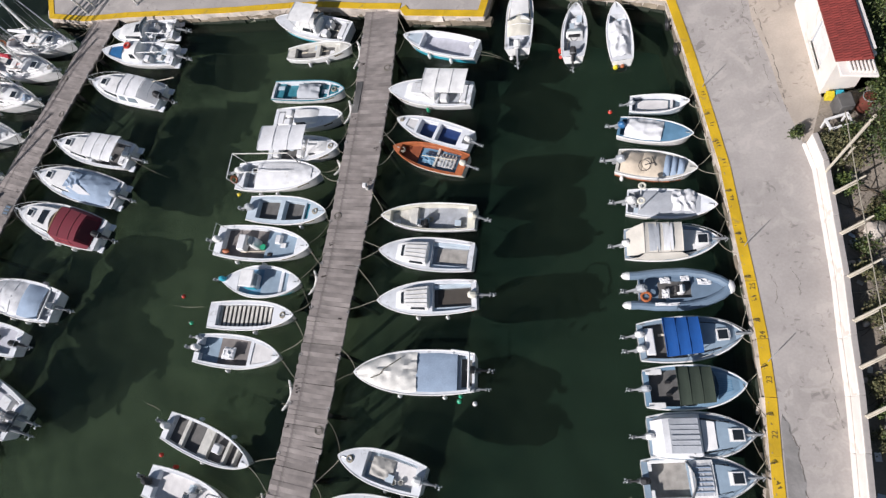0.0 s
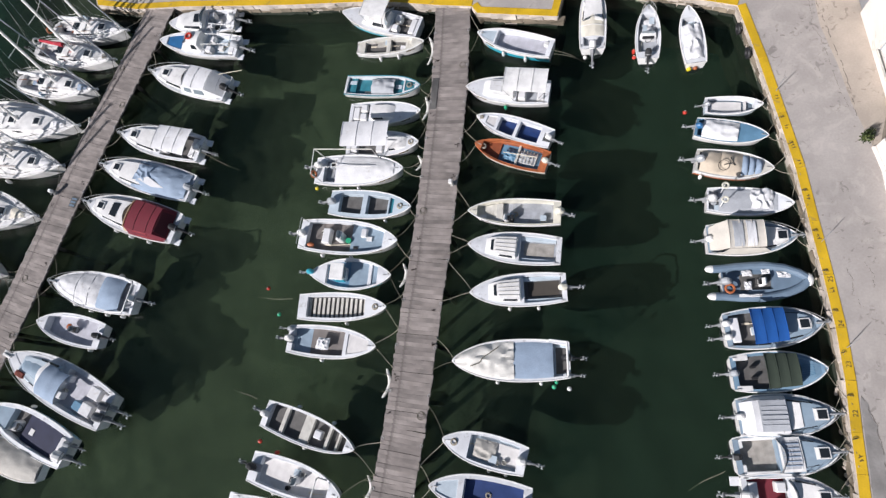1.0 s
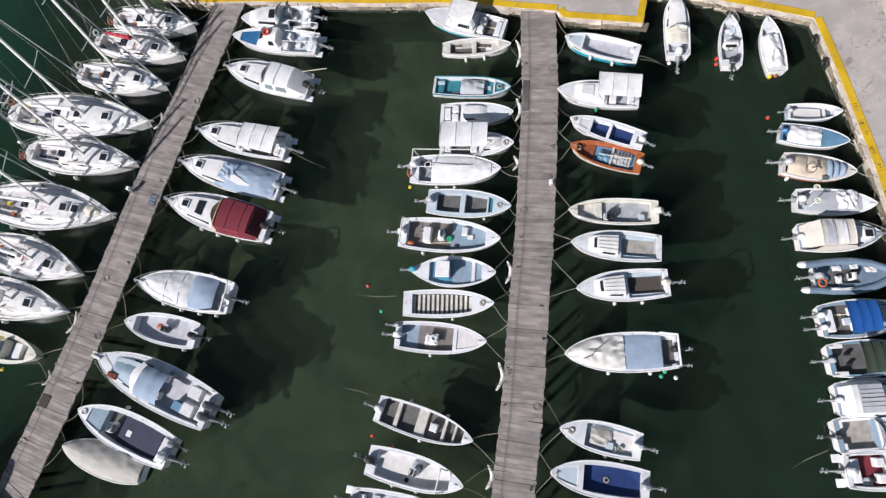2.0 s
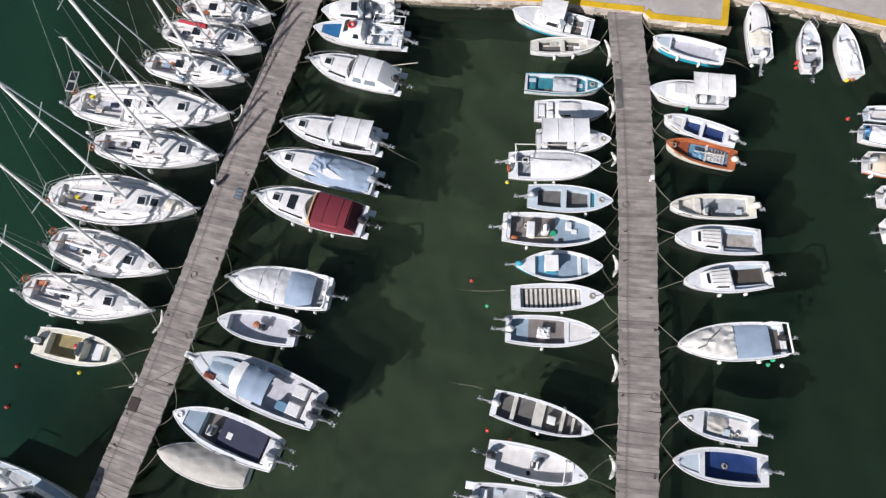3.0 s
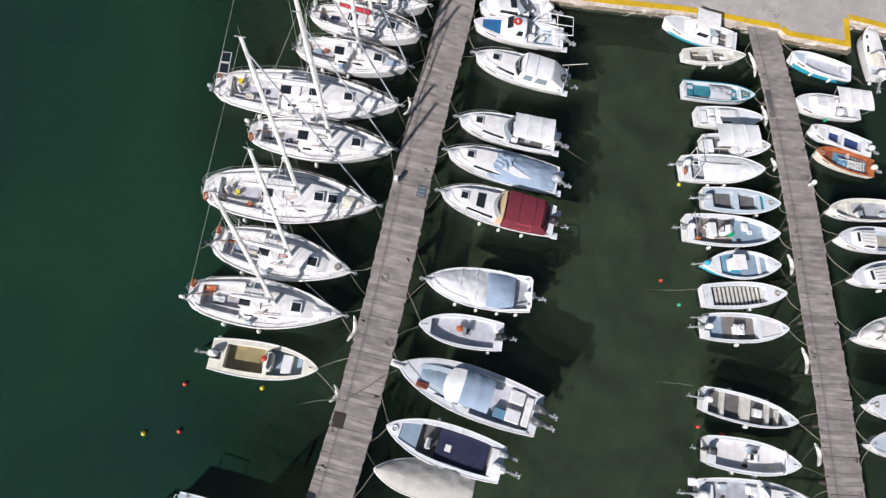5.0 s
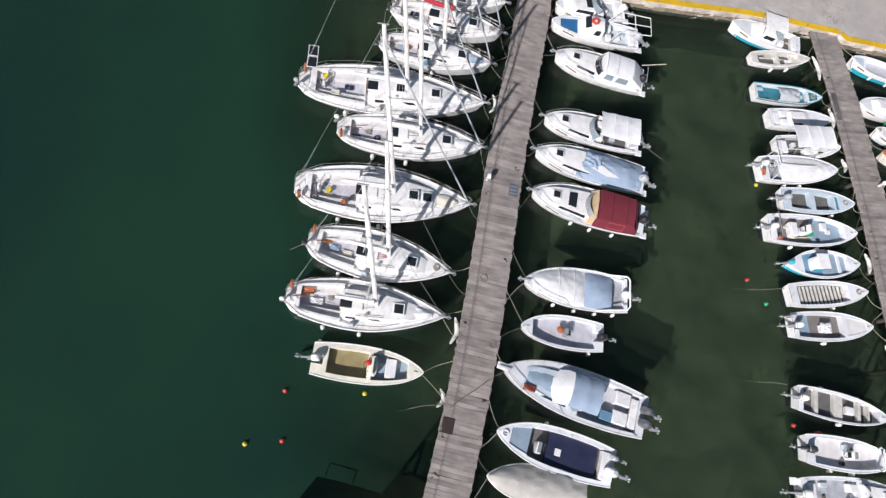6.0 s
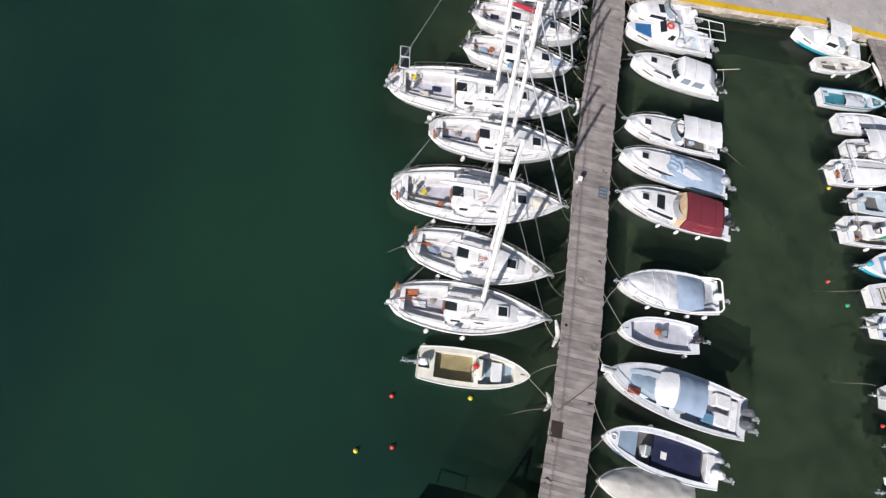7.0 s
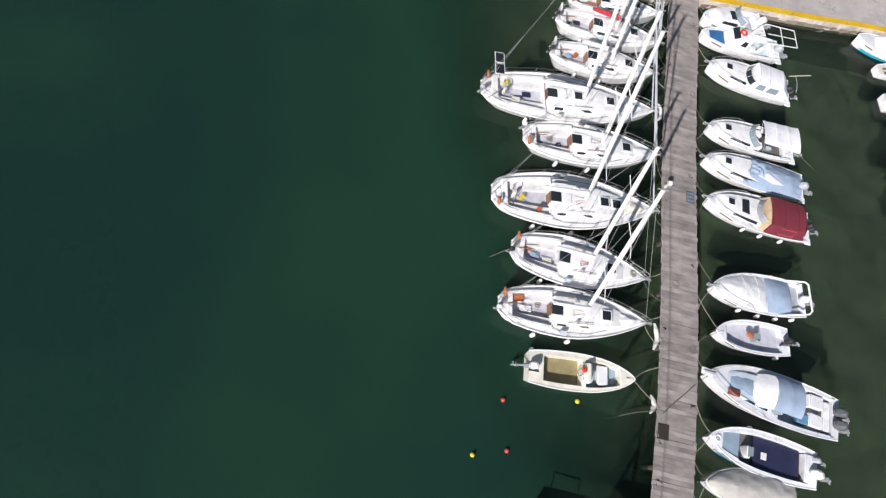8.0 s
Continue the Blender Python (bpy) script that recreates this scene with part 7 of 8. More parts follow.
random.seed(21)
for bow, stern, f in BERTHS:
    p = Vector(bow)
    options = [(nearest(PIER_1, p), PIER_HALF, PIER_Z), (nearest(PIER_2, p), PIER_HALF, PIER_Z), (nearest(EDGE, p), 0.0, LAND)]
    (gap, q, way), half, z = min(options, key=lambda o: o[0][0] - o[1])
    if gap - half > 4:
        continue
    out = (p - q).normalized()
    tip = Vector((*p, f.sheer(0.97) + 0.05)) + Vector((*(Vector(stern) - p).normalized(), 0)) * 0.15
    for sg in (1, -1):
        spread = sg * random.uniform(0.5, 1.7)
        end = q + way * spread + out * (half - 0.08 if half else -0.12)
        rope(tip, (end.x, end.y, z + 0.05), random.uniform(0.1, 0.35), 0.016, random.choice([ROPE, ROPE, ROPE_DARK]))
for a, b in (((-10.2, 13.6), (-12.9, 14.1)), ((5.4, 27.1), (7.3, 26.8)), ((5.3, 27.4), (7.3, 26.8)), ((-37.0, 19.2), (-38.8, 19.1)), ((-12.0, 8.2), (-13.9, 8.9)), ((-16.9, 23.6), (-14.7, 22.5)), ((11.1, 4.2), (9.6, 3.3))):
    rope((*a, 0.6), (*b, -0.35), -0.08, 0.02, ROPE_DARK, label="wet stern rope running down into the water", group="stern ropes")
rope((-31.7, 10.1, 0.75), (-33.9, 10.2, -0.2), 0.1, 0.02, ROPE_DARK, label="loose rope trailing from the pier into the water")


def buoy(x, y, material, colour, r=0.14):
    b = empty("mooring_buoy", pose(x, y, 0), f"small {colour} mooring buoy floating on the water", "buoy", "buoys")
    part("float", blob((0, 0, 0.03), r * 0.85, r * 0.85, r * 0.8, 10, 8), material, b)
    part("eye", torus((0, 0, 0.05 + r), 0.04, 0.012, 8, 5, Matrix.Rotation(radians(90), 4, "X")), STEEL, b)


for x, y, m, c in ((-39.11, 11.91, RED, "red"), (-41.1, 9.75, BUOY_YELLOW, "yellow"), (-39.43, 9.62, RED, "red"), (-12.03, 14.51, RED, "red"), (-11.27, 12.93, BUOY_GREEN, "green"), (-35.32, 11.21, BUOY_YELLOW, "yellow"), (7.22, 26.89, GEL, "white"),
                   (4.59, 8.08, GEL, "white"), (3.85, 8.21, BUOY_GREEN, "green"), (-11.98, 6.04, RED, "red"), (-9.24, 20.5, BUOY_YELLOW, "yellow"), (12.13, 22.53, RED, "red"), (9.92, 26.42, RED, "red"), (4.6, 12.6, RED, "red")):
    buoy(x, y, m, c)

# ---- things on the piers ----
def on_pier(line, y, off, z=0.0):
    """A pose on a pier at that y, off metres to the west of its middle, turned along it."""
    for a, b in zip(line, line[1:]):
        if b[1] <= y <= a[1]:
            u = (a[1] - y) / (a[1] - b[1])
            ang = math.atan2(b[1] - a[1], b[0] - a[0])
            x = a[0] + (b[0] - a[0]) * u
            return Matrix.Translation((x + off * math.sin(ang), y - off * math.cos(ang), PIER_Z + 0.012 + z)) @ Matrix.Rotation(ang, 4, "Z")


def laid(name, m, sx, sy, h, material, label, category):
    ob = tagged(part(name, box(-sx / 2, sx / 2, -sy / 2, sy / 2, 0, h, top=0.97), material), label, category)
    ob.matrix_world = m
    return ob


laid("access_cover", on_pier(PIER_2, 8.8, 0.72), 0.75, 0.6, 0.02, mat("dark_brown_board", (0.035, 0.022, 0.018), 0.7), "dark brown access cover set in the pier", "cover")
laid("deck_mat", on_pier(PIER_1, 25.3, 0.86), 2.1, 0.4, 0.02, FLOOR_DARK, "long dark grey mat along the pier edge", "mat")
grate = empty("pier_grating", on_pier(PIER_2, 21.35, -0.68), "dark grey metal grating lying on the pier", "grating")
part("frame", box(-0.36, 0.36, -0.26, 0.26, 0, 0.015), FLOOR_DARK, grate)
for i in range(3):
    part("bar", box(-0.28 + i * 0.22, -0.16 + i * 0.22, -0.2, 0.2, 0.017, 0.03), HYPALON, grate)


def pedestal(m, label):
    p = empty("service_post", m, label, "service post", "service posts")
    part("post", loft([ring_of(0, 0, 0, 0.09, 0.09, 8, 4), ring_of(0, 0, 0.4, 0.07, 0.07, 8, 4)]), GEL_OLD, p)
    part("head", box(-0.13, 0.13, -0.12, 0.12, 0.4, 0.6, top=0.8), GEL, p, bevel=0.02)
    part("tap", tube([(0.08, 0, 0.35), (0.2, 0, 0.35), (0.2, 0, 0.25)], 0.02), STEEL, p)
    part("hose", torus((0, 0.12, 0.2), 0.14, 0.03, 12, 5, Matrix.Rotation(radians(80), 4, "X")), GREY, p)


pedestal(on_pier(PIER_1, 19.55, -0.8), "white water and power post on the pier edge")
pedestal(on_pier(PIER_2, 21.6, 0.92), "white water and power post on the pier edge")



def pier_float(m, long):
    rings = []
    for i in range(9):
        u = i / 8
        r = 0.05 + 0.075 * math.sin(math.pi * u) ** 0.6 + random.uniform(-0.012, 0.012)
        y = -0.2 + 0.26 * math.sin(math.pi * u) + random.uniform(-0.02, 0.02)
        rings.append([(long * (u - 0.5), y + r * math.cos(a), -0.1 * math.sin(math.pi * u) + r * math.sin(a)) for a in [2 * math.pi * k / 8 for k in range(8)]])
    ob = empty("pier_fender", m, "pale padded fender tied along the pier side", "fender", "pier fenders")
    part("padding", loft(rings), TARP_PALE, ob)
    for x in (-long * 0.3, long * 0.28):
        part("lashing", tube([(x, -0.3, 0.1), (x, -0.05, 0.13), (x, 0.15, -0.02)], 0.014, 5), ROPE_DARK, ob)


for line, y, off, long in ((PIER_1, 28.4, 1.2, 1.9), (PIER_1, 24.4, 1.2, 1.5), (PIER_1, 14.2, 1.2, 1.3), (PIER_1, 8.5, 1.22, 1.5), (PIER_1, 3.4, 1.22, 1.2), (PIER_1, 20.9, 1.2, 0.9), (PIER_2, 26.3, 1.22, 1.2), (PIER_2, 13.2, 1.22, 1.4), (PIER_2, 9.9, 1.22, 0.9)):
    pier_float(on_pier(line, y, off, -0.12), long)

random.seed(31)
for line, ys in ((PIER_1, (27.2, 18.0, 7.2)), (PIER_2, (30.6, 28.2, 16.2, 13.0))):
    for y in ys:
        c = on_pier(line, y, random.choice((-0.75, 0.7, 0.3)))
        ob = part("coiled_rope", torus((0.05, 0.03, 0.01), 0.2, 0.012, 14, 5, bm=torus((0, 0, 0.0), 0.15, 0.012, 12, 5)), ROPE_DARK)
        ob.matrix_world = c
        tagged(ob, "thin coiled weathered rope on the pier planks", "rope", "coiled ropes")


# ---- quay furniture ----
def tyre(x, y, ang):
    t = empty("tyre_fender", pose(x, y, 0.55, 90, 0, ang), "black car tyre hung on the quay face as a fender", "tyre", "tyre fenders")
    part("tread", torus((0, 0, 0), 0.24, 0.09, 18, 8), BLACK, t)
    part("hanger", tube([(0, 0.22, 0), (0, 0.42, 0.08)], 0.015, 5), ROPE_DARK, t)


for y in (26.95, 25.35):
    tyre(quay_x(y) - 0.24, y, 90)


def stake(x, y, h, lean):
    s = part("mooring_stake", tube([(0, 0, -0.05), (lean, 0.3, h)], 0.02, 6, r1=0.014), GREY)
    s.matrix_world = pose(x, y, LAND + 0.07)
    tagged(s, "thin rusty iron stake standing on the kerb", "stake", "stakes")


for y in (22.65, 14.35, 9.3):
    stake(quay_x(y) + 0.3, y, 0.8, 0.25)

for body, y in (("22", 6.45), ("23", 8.57), ("24", 10.4), ("25", 12.5)):
    cv = bpy.data.curves.new("berth_number", "FONT")
    cv.body, cv.size, cv.extrude, cv.align_x, cv.align_y = body, 0.31, 0.002, "CENTER", "CENTER"
    ob = new("berth_number", cv)
    cv.materials.append(MARK)
    ob.parent = kerb
    ob.matrix_world = pose(quay_x(y) + 0.25, y, LAND + 0.045, 0, 0, 84)
for y in (20.55, 19.45, 18.55, 16.65, 14.6, 12.0, 22.3, 4.6):
    x = quay_x(y) + 0.25
    for k in (-0.09, 0.07):
        m = part("faded_mark", box(-0.1, random.uniform(0.02, 0.1), k - 0.03, k + 0.01, 0, 0.004, box(-0.02, 0.02, k - 0.03, k + random.uniform(0.02, 0.09), 0, 0.005)), MARK, kerb)
        m.matrix_world = pose(x, y, LAND + 0.042, 0, 0, random.uniform(-25, 25))

# sandy verge, patched concrete, low white wall
def flat(points, z, material, name, label, category):
    bm = bmesh.new()
    f = bm.faces.new([bm.verts.new((x, y, z)) for x, y in points])
    bmesh.ops.triangulate(bm, faces=[f])
    return tagged(part(name, bm, material), label, category, kind="structure")


WALL = [(20.3, 18.95), (20.46, 17.6), (20.3, 15.06), (20.13, 12.46), (19.86, 10.07), (19.65, 7.8), (19.38, 5.72), (19.16, 4.1), (18.16, -1.7)]
verge = [(18.4, 35.0), (19.0, 31.7), (19.4, 28.7), (19.3, 26.2), (19.65, 23.7), (19.8, 21.4), (20.2, 19.0), (21.4, 19.2), (21.4, 35.0)]
flat(verge, LAND + 0.006, SAND_CONCRETE, "verge", "sandy worn concrete in front of the house", "pavement")
patch = [(17.14, 7.2), (17.36, 6.8), (17.33, 6.35), (17.5, 5.85), (17.42, 5.35), (17.54, 4.75), (17.4, 4.15), (17.45, 3.35), (17.2, 2.15), (16.9, 0.0), (16.4, 0.2), (16.78, 3.95), (16.93, 5.65), (17.05, 6.9)]
CRACK = mat("crack_dirt", (0.17, 0.15, 0.13), 0.95, dark=0.6, bump=0.3)
PATCH = mat("old_grey_patch", (0.315, 0.30, 0.285), 0.95, dark=0.6, scale=1.2, fine=9, bump=0.9)
flat(patch, LAND + 0.006, PATCH, "quay_patch", "darker cracked concrete patch beside the kerb", "pavement")
garden = [(x + 0.23, y) for x, y in WALL] + [(60, -1.7), (60, 60), (24.9, 60), (24.9, 21.6), (21.4, 21.2)]
flat(garden, LAND + 0.008, EARTH, "garden_soil", "dry earth and litter behind the wall", "soil")


def crack(points, w, seed):
    random.seed(seed)
    bm, left, right = bmesh.new(), [], []
    n = 70
    for i in range(n + 1):
        u = i / n * (len(points) - 1)
        k = min(int(u), len(points) - 2)
        a, b = Vector((*points[k], LAND + 0.004)), Vector((*points[k + 1], LAND + 0.004))
        p = a.lerp(b, u - k) + Vector((random.uniform(-0.03, 0.03) + 0.12 * noise.noise(Vector((u * 2.3, seed, 0))), 0, 0.008))
        ww = w * random.uniform(0.2, 1.0)
        left.append(bm.verts.new(p - Vector((ww, 0, 0)))), right.append(bm.verts.new(p + Vector((ww, 0, 0))))
    for i in range(n):
        if noise.noise(Vector((i * 0.23, seed * 3, 5))) < -0.12:
            continue
        bm.faces.new((left[i], left[i + 1], right[i + 1], right[i]))
    return tagged(part("crack", bm, CRACK), "dark irregular crack in the concrete", "crack", kind="structure")


crack([(19.3, 29.5), (19.44, 27.3), (19.68, 25.2), (19.84, 23.6), (19.93, 21.8), (19.88, 20.7)], 0.022, 1)
crack([(17.14, 7.2), (17.34, 6.6), (17.45, 5.9), (17.46, 5.1), (17.45, 4.2), (17.43, 3.3), (17.2, 2.15)], 0.02, 2)
crack([(18.9, 31.0), (19.1, 28.6), (19.0, 26.2), (19.3, 24.2), (19.45, 22.2), (19.7, 20.9)], 0.009, 6)
crack([(19.2, 9.6), (19.25, 8.8), (19.1, 7.9), (19.2, 6.6)], 0.014, 8)
crack([(18.6, 13.2), (18.8, 12.6), (18.75, 11.9)], 0.016, 9)
crack([(17.7, 13.1), (17.9, 12.5), (17.8, 11.7), (18.05, 11.1)], 0.012, 4)

wall = tagged(new("wall_low"), "low whitewashed wall along the quay road", "wall", kind="structure")
for a, b in zip(WALL, WALL[1:]):
    a, b = Vector((*a, 0)), Vector((*b, 0))
    d, ang = (b - a).length, math.atan2(b.y - a.y, b.x - a.x)
    m = Matrix.Translation((a.x, a.y, LAND)) @ Matrix.Rotation(ang, 4, "Z")
    part("wall_block", box(0, d + 0.02, 0.0, 0.26, -0.05, 0.85), WHITEWASH, wall, bevel=0.03).matrix_world = m
    part("wall_foot", box(0, d, -0.16, -0.003, -0.05, 0.12), WHITEWASH, wall, bevel=0.03).matrix_world = m
    part("wall_cap", box(0, d, 0.02, 0.24, 0.853, 0.9), CONCRETE, wall, bevel=0.02).matrix_world = m

# ---- the house ----
house = empty("house", pose(21.36, 21.4, LAND, 0, 0, 0.5), "white house with a red barrel tile roof", "house")
shell = bmesh.new()
slope, run, skew = radians(10), 1.3, 0.3   # the gable end is not square
H0, H1, LONG, DEEP = 0.0, 2.55, 9.5, 1.4
# front wall in strips, so that the window and the door are real openings
opens = [(0.95, 2.55, 0.55, 2.1), (5.2, 6.1, 0.0, 2.1)]
ys = [0.0] + [v for o in opens for v in o[:2]] + [LONG]
for i in range(len(ys) - 1):
    hole = next((o for o in opens if o[0] == ys[i]), None)
    if hole:
        if hole[2] > 0:
            box(0, 0.22, ys[i], ys[i + 1], H0, hole[2], shell)
        box(0, 0.22, ys[i], ys[i + 1], hole[3], H1, shell)
    else:
        box(0, 0.22, ys[i], ys[i + 1], H0, H1, shell)
part("front_wall", shell, WHITEWASH, house)
part("side_wall", box(0.22, DEEP, 0.0, 0.22, H0, H1), WHITEWASH, house)
part("rear_wall", box(DEEP - 0.2, DEEP, 0.22, LONG, H0, H1 + 0.1), WHITEWASH, house)
for y0, y1, z0, z1 in opens:
    w = part("window" if z0 else "door", box(0.1, 0.13, y0 + 0.06, y1 - 0.06, z0 + 0.06, z1 - 0.06), GEL if z0 else GREY, house, "white closed shutters" if z0 else "")
    fr = box(0.06, 0.16, y0, y0 + 0.06, z0, z1)
    box(0.06, 0.16, y1 - 0.06, y1, z0, z1, fr), box(0.06, 0.16, y0 + 0.06, y1 - 0.06, z1 - 0.06, z1, fr)
    part("frame", fr, TARP_GREY, w)
    part("sill", box(-0.08, 0.06, y0 - 0.05, y1 + 0.05, z0 - 0.06, z0), GEL_OLD, w)
slab = box(-0.05, 1.3, -0.7, -0.003, H1 - 0.25, H1 - 0.12)
for v in slab.verts:
    v.co.y -= skew * max(v.co.x, 0) / 1.3 if v.co.y < -0.1 else 0
part("gable_slab", slab, WHITEWASH, house, bevel=0.02)
for i in range(7):
    part("baluster", box(0.3 + i * 0.14, 0.36 + i * 0.14, -0.62 - 0.032 * i, -0.1 - 0.032 * i, H1 - 0.118, H1 + 0.02), WHITEWASH, house, bevel=0.01)
roof = part("roof", sheet([[(-0.15, y, H1 + 0.02) for y in (-0.05, LONG)], [(-0.15 + run * math.cos(slope), y, H1 + 0.02 + run * math.sin(slope)) for y in (-0.05 - skew, LONG)]], 0.08), ROOF_TILE, house)
bm = bmesh.new()
rows = []
for u, r in ((0, 0.066), (1, 0.06)):
    rows.append([bm.verts.new((u * 0.36, r * math.cos(math.pi * j / 6), r * 0.8 * math.sin(math.pi * j / 6))) for j in range(7)])
for j in range(6):
    bm.faces.new((rows[0][j], rows[0][j + 1], rows[1][j + 1], rows[1][j]))
bm.faces.new(rows[0])
tile_mesh = bpy.data.meshes.new("roof_tile")
finish(bm).to_mesh(tile_mesh)
bm.free()
tile_mesh.materials.append(ROOF_TILE)
for i in range(74):
    for j in range(4):
        t = new("roof_tile", tile_mesh)
        t.parent = roof
        t.matrix_basis = Matrix.Translation((-0.17 + j * 0.3 * math.cos(slope), -0.02 + i * 0.128 - skew * j / 4, H1 + 0.035 + j * 0.3 * math.sin(slope))) @ Matrix.Rotation(-slope, 4, "Y") @ Matrix.Rotation(random.uniform(-0.03, 0.03), 4, "Z")


def crate(x, y, sx, sy, h, material, label, category):
    ob = tagged(part(category.replace(" ", "_"), box(-sx / 2, sx / 2, -sy / 2, sy / 2, 0, h, top=0.95), material, bevel=0.03), label, category)
    ob.matrix_world = pose(x, y, LAND + 0.01, 0, 0, random.uniform(-20, 20))


crate(21.95, 20.4, 0.6, 0.75, 0.9, FLOOR_DARK, "dark grey metal cabinet beside the house", "cabinet")
barrel = empty("barrel", pose(22.85, 20.35, LAND), "rusty red brown barrel beside the house", "barrel")
part("body", loft([ring_of(0, 0, 0, 0.28, 0.28, 14), ring_of(0, 0, 0.5, 0.32, 0.32, 14), ring_of(0, 0, 1.0, 0.28, 0.28, 14)]), mat("rusty_barrel", (0.16, 0.04, 0.025), 0.8, dark=0.6), barrel)
part("rim", torus((0, 0, 1.0), 0.28, 0.02, 16, 5), GREY, barrel)
crate(21.65, 21.1, 0.35, 0.3, 0.4, BUOY_YELLOW, "yellow plastic crate by the house corner", "crate")
crate(22.05, 21.12, 0.35, 0.3, 0.35, AQUA, "pale blue plastic crate by the house corner", "crate")
table = empty("garden_table", pose(21.55, 19.5, LAND, 0, 0, 12), "white wooden frame table beside the wall", "table")
for x0, x1, y0, y1 in ((-0.5, 0.5, -0.3, -0.2), (-0.5, 0.5, 0.2, 0.3), (-0.5, -0.4, -0.2, 0.2), (0.4, 0.5, -0.2, 0.2)):
    part("rail", box(x0, x1, y0, y1, 0.62, 0.7), GEL, table)
for x, y in ((-0.44, -0.24), (0.44, -0.24), (-0.44, 0.24), (0.44, 0.24)):
    part("leg", box(x - 0.04, x + 0.04, y - 0.04, y + 0.04, 0, 0.62), GEL, table)

# poles over the garden
def spar(a, b, r, label):
    ob = part("wooden_pole", tube([a, b], r, 7, r1=r * 0.8), POLE_WOOD)
    tagged(ob, label, "pole", "garden poles")


spar((22.65, 19.2, 2.25), (20.4, 17.0, 1.92), 0.075, "long bleached pole laid over the garden wall")
spar((22.1, 18.4, 1.7), (21.3, 17.6, 1.6), 0.06, "short bleached pole in the garden")
for y in (16.03, 14.23, 12.39, 10.6, 8.8, 7.0):
    x = on_line(WALL, y) + 0.14
    spar((x, y, 1.85), (x + 1.3, y + 0.58, 1.95), 0.05, "bleached strut propped on the low wall")
    spar((x + 0.05, y - 0.06, 1.84), (x + 0.95, y + 0.34, 1.84), 0.04, "bleached strut propped on the low wall")
rope((21.6, 19.6, 2.2), (20.7, 5.0, 2.0), 0.15, 0.02, ROPE, 14, "slack cable strung along the garden posts", "cables")


# ---- shrubs ----
def shrub(x, y, r, h, seed, material, count):
    random.seed(seed)
    s = empty("shrub", pose(x, y, LAND), "bushy green shrub in dry garden soil" if material is LEAF else "scrubby olive green shrub behind the wall", "shrub", "garden shrubs")
    st = bmesh.new()
    tips = []
    for i in range(9):
        a, k = random.uniform(0, 6.28), random.uniform(0.3, 0.95)
        t = Vector((r * k * math.cos(a), r * k * math.sin(a), h * random.uniform(0.55, 1.0)))
        tube([(0, 0, 0), t * 0.5 + Vector((random.uniform(-0.1, 0.1), 0, 0.08)), t], 0.03, 5, st, r1=0.008)
        tips.append(t)
    part("stems", st, TWIG, s)
    bm = bmesh.new()
    for i in range(int(count * 1.8)):
        c = random.choice(tips) * random.uniform(0.55, 1.1) + Vector([random.gauss(0, r * 0.22) for _ in range(3)])
        c.z = max(c.z, 0.05)
        m = Matrix.Translation(c) @ Euler((random.uniform(-0.9, 0.9), random.uniform(-0.9, 0.9), random.uniform(0, 6.28))).to_matrix().to_4x4()
        w = random.uniform(0.018, 0.045)
        q = [bm.verts.new(m @ Vector(p)) for p in ((-w * 1.6, 0, 0), (0, -w, 0.012), (w * 1.8, 0, -0.01), (0, w, 0.012))]
        bm.faces.new(q)
    tagged(part("leaves", bm, material, s), kind="stuff")


random.seed(77)
spots = [(19.95, 19.45, 0.32, 0.6, LEAF, 380), (21.1, 18.6, 0.6, 0.9, LEAF_DRY, 700), (21.5, 17.9, 0.8, 1.0, LEAF_DRY, 800), (22.1, 18.7, 0.6, 1.1, LEAF, 600), (21.2, 16.6, 0.5, 0.6, LEAF, 450)]
for i in range(24):
    y = 16.0 - i * 0.6
    spots.append((on_line(WALL, y) + random.uniform(1.1, 2.9), y + random.uniform(-0.4, 0.4), random.uniform(0.3, 0.65), random.uniform(0.3, 0.7), random.choice((LEAF, LEAF_DRY, LEAF_DRY)), random.randint(200, 420)))
for i in range(14):
    spots.append((random.uniform(23.3, 24.4) if i < 8 else random.uniform(23.0, 25.2), 20.5 + i * 0.75 if i < 8 else random.uniform(14, 20), random.uniform(0.8, 1.5), random.uniform(1.5, 2.8), LEAF, 900))
spots += [(23.5, 20.9, 0.6, 1.4, LEAF, 600), (23.6, 19.3, 0.6, 1.1, LEAF_DRY, 600), (23.5, 22.0, 0.7, 1.9, LEAF, 800), (23.7, 20.4, 0.9, 1.6, LEAF, 800), (23.3, 23.4, 0.5, 2.0, LEAF, 600)]
for i, (x, y, r, h, m, c) in enumerate(spots):
    shrub(x, y, r, h, 100 + i, m, c)


# boulders, dead branches and litter in the dry garden
def boulder(x, y, r, h, seed):
    random.seed(seed)
    bm = blob((0, 0, h * 0.4), r, r * random.uniform(0.6, 0.9), h, 11, 8)
    for v in bm.verts:
        v.co *= 1 + 0.3 * noise.noise(v.co * 2.1 / r + Vector((seed, 0, 0)))
    ob = tagged(part("boulder", bm, QUAY_STONE), "pale weathered boulder lying in the garden", "rock", "garden boulders")
    ob.matrix_world = pose(x, y, LAND + 0.01, 0, 0, random.uniform(0, 180))


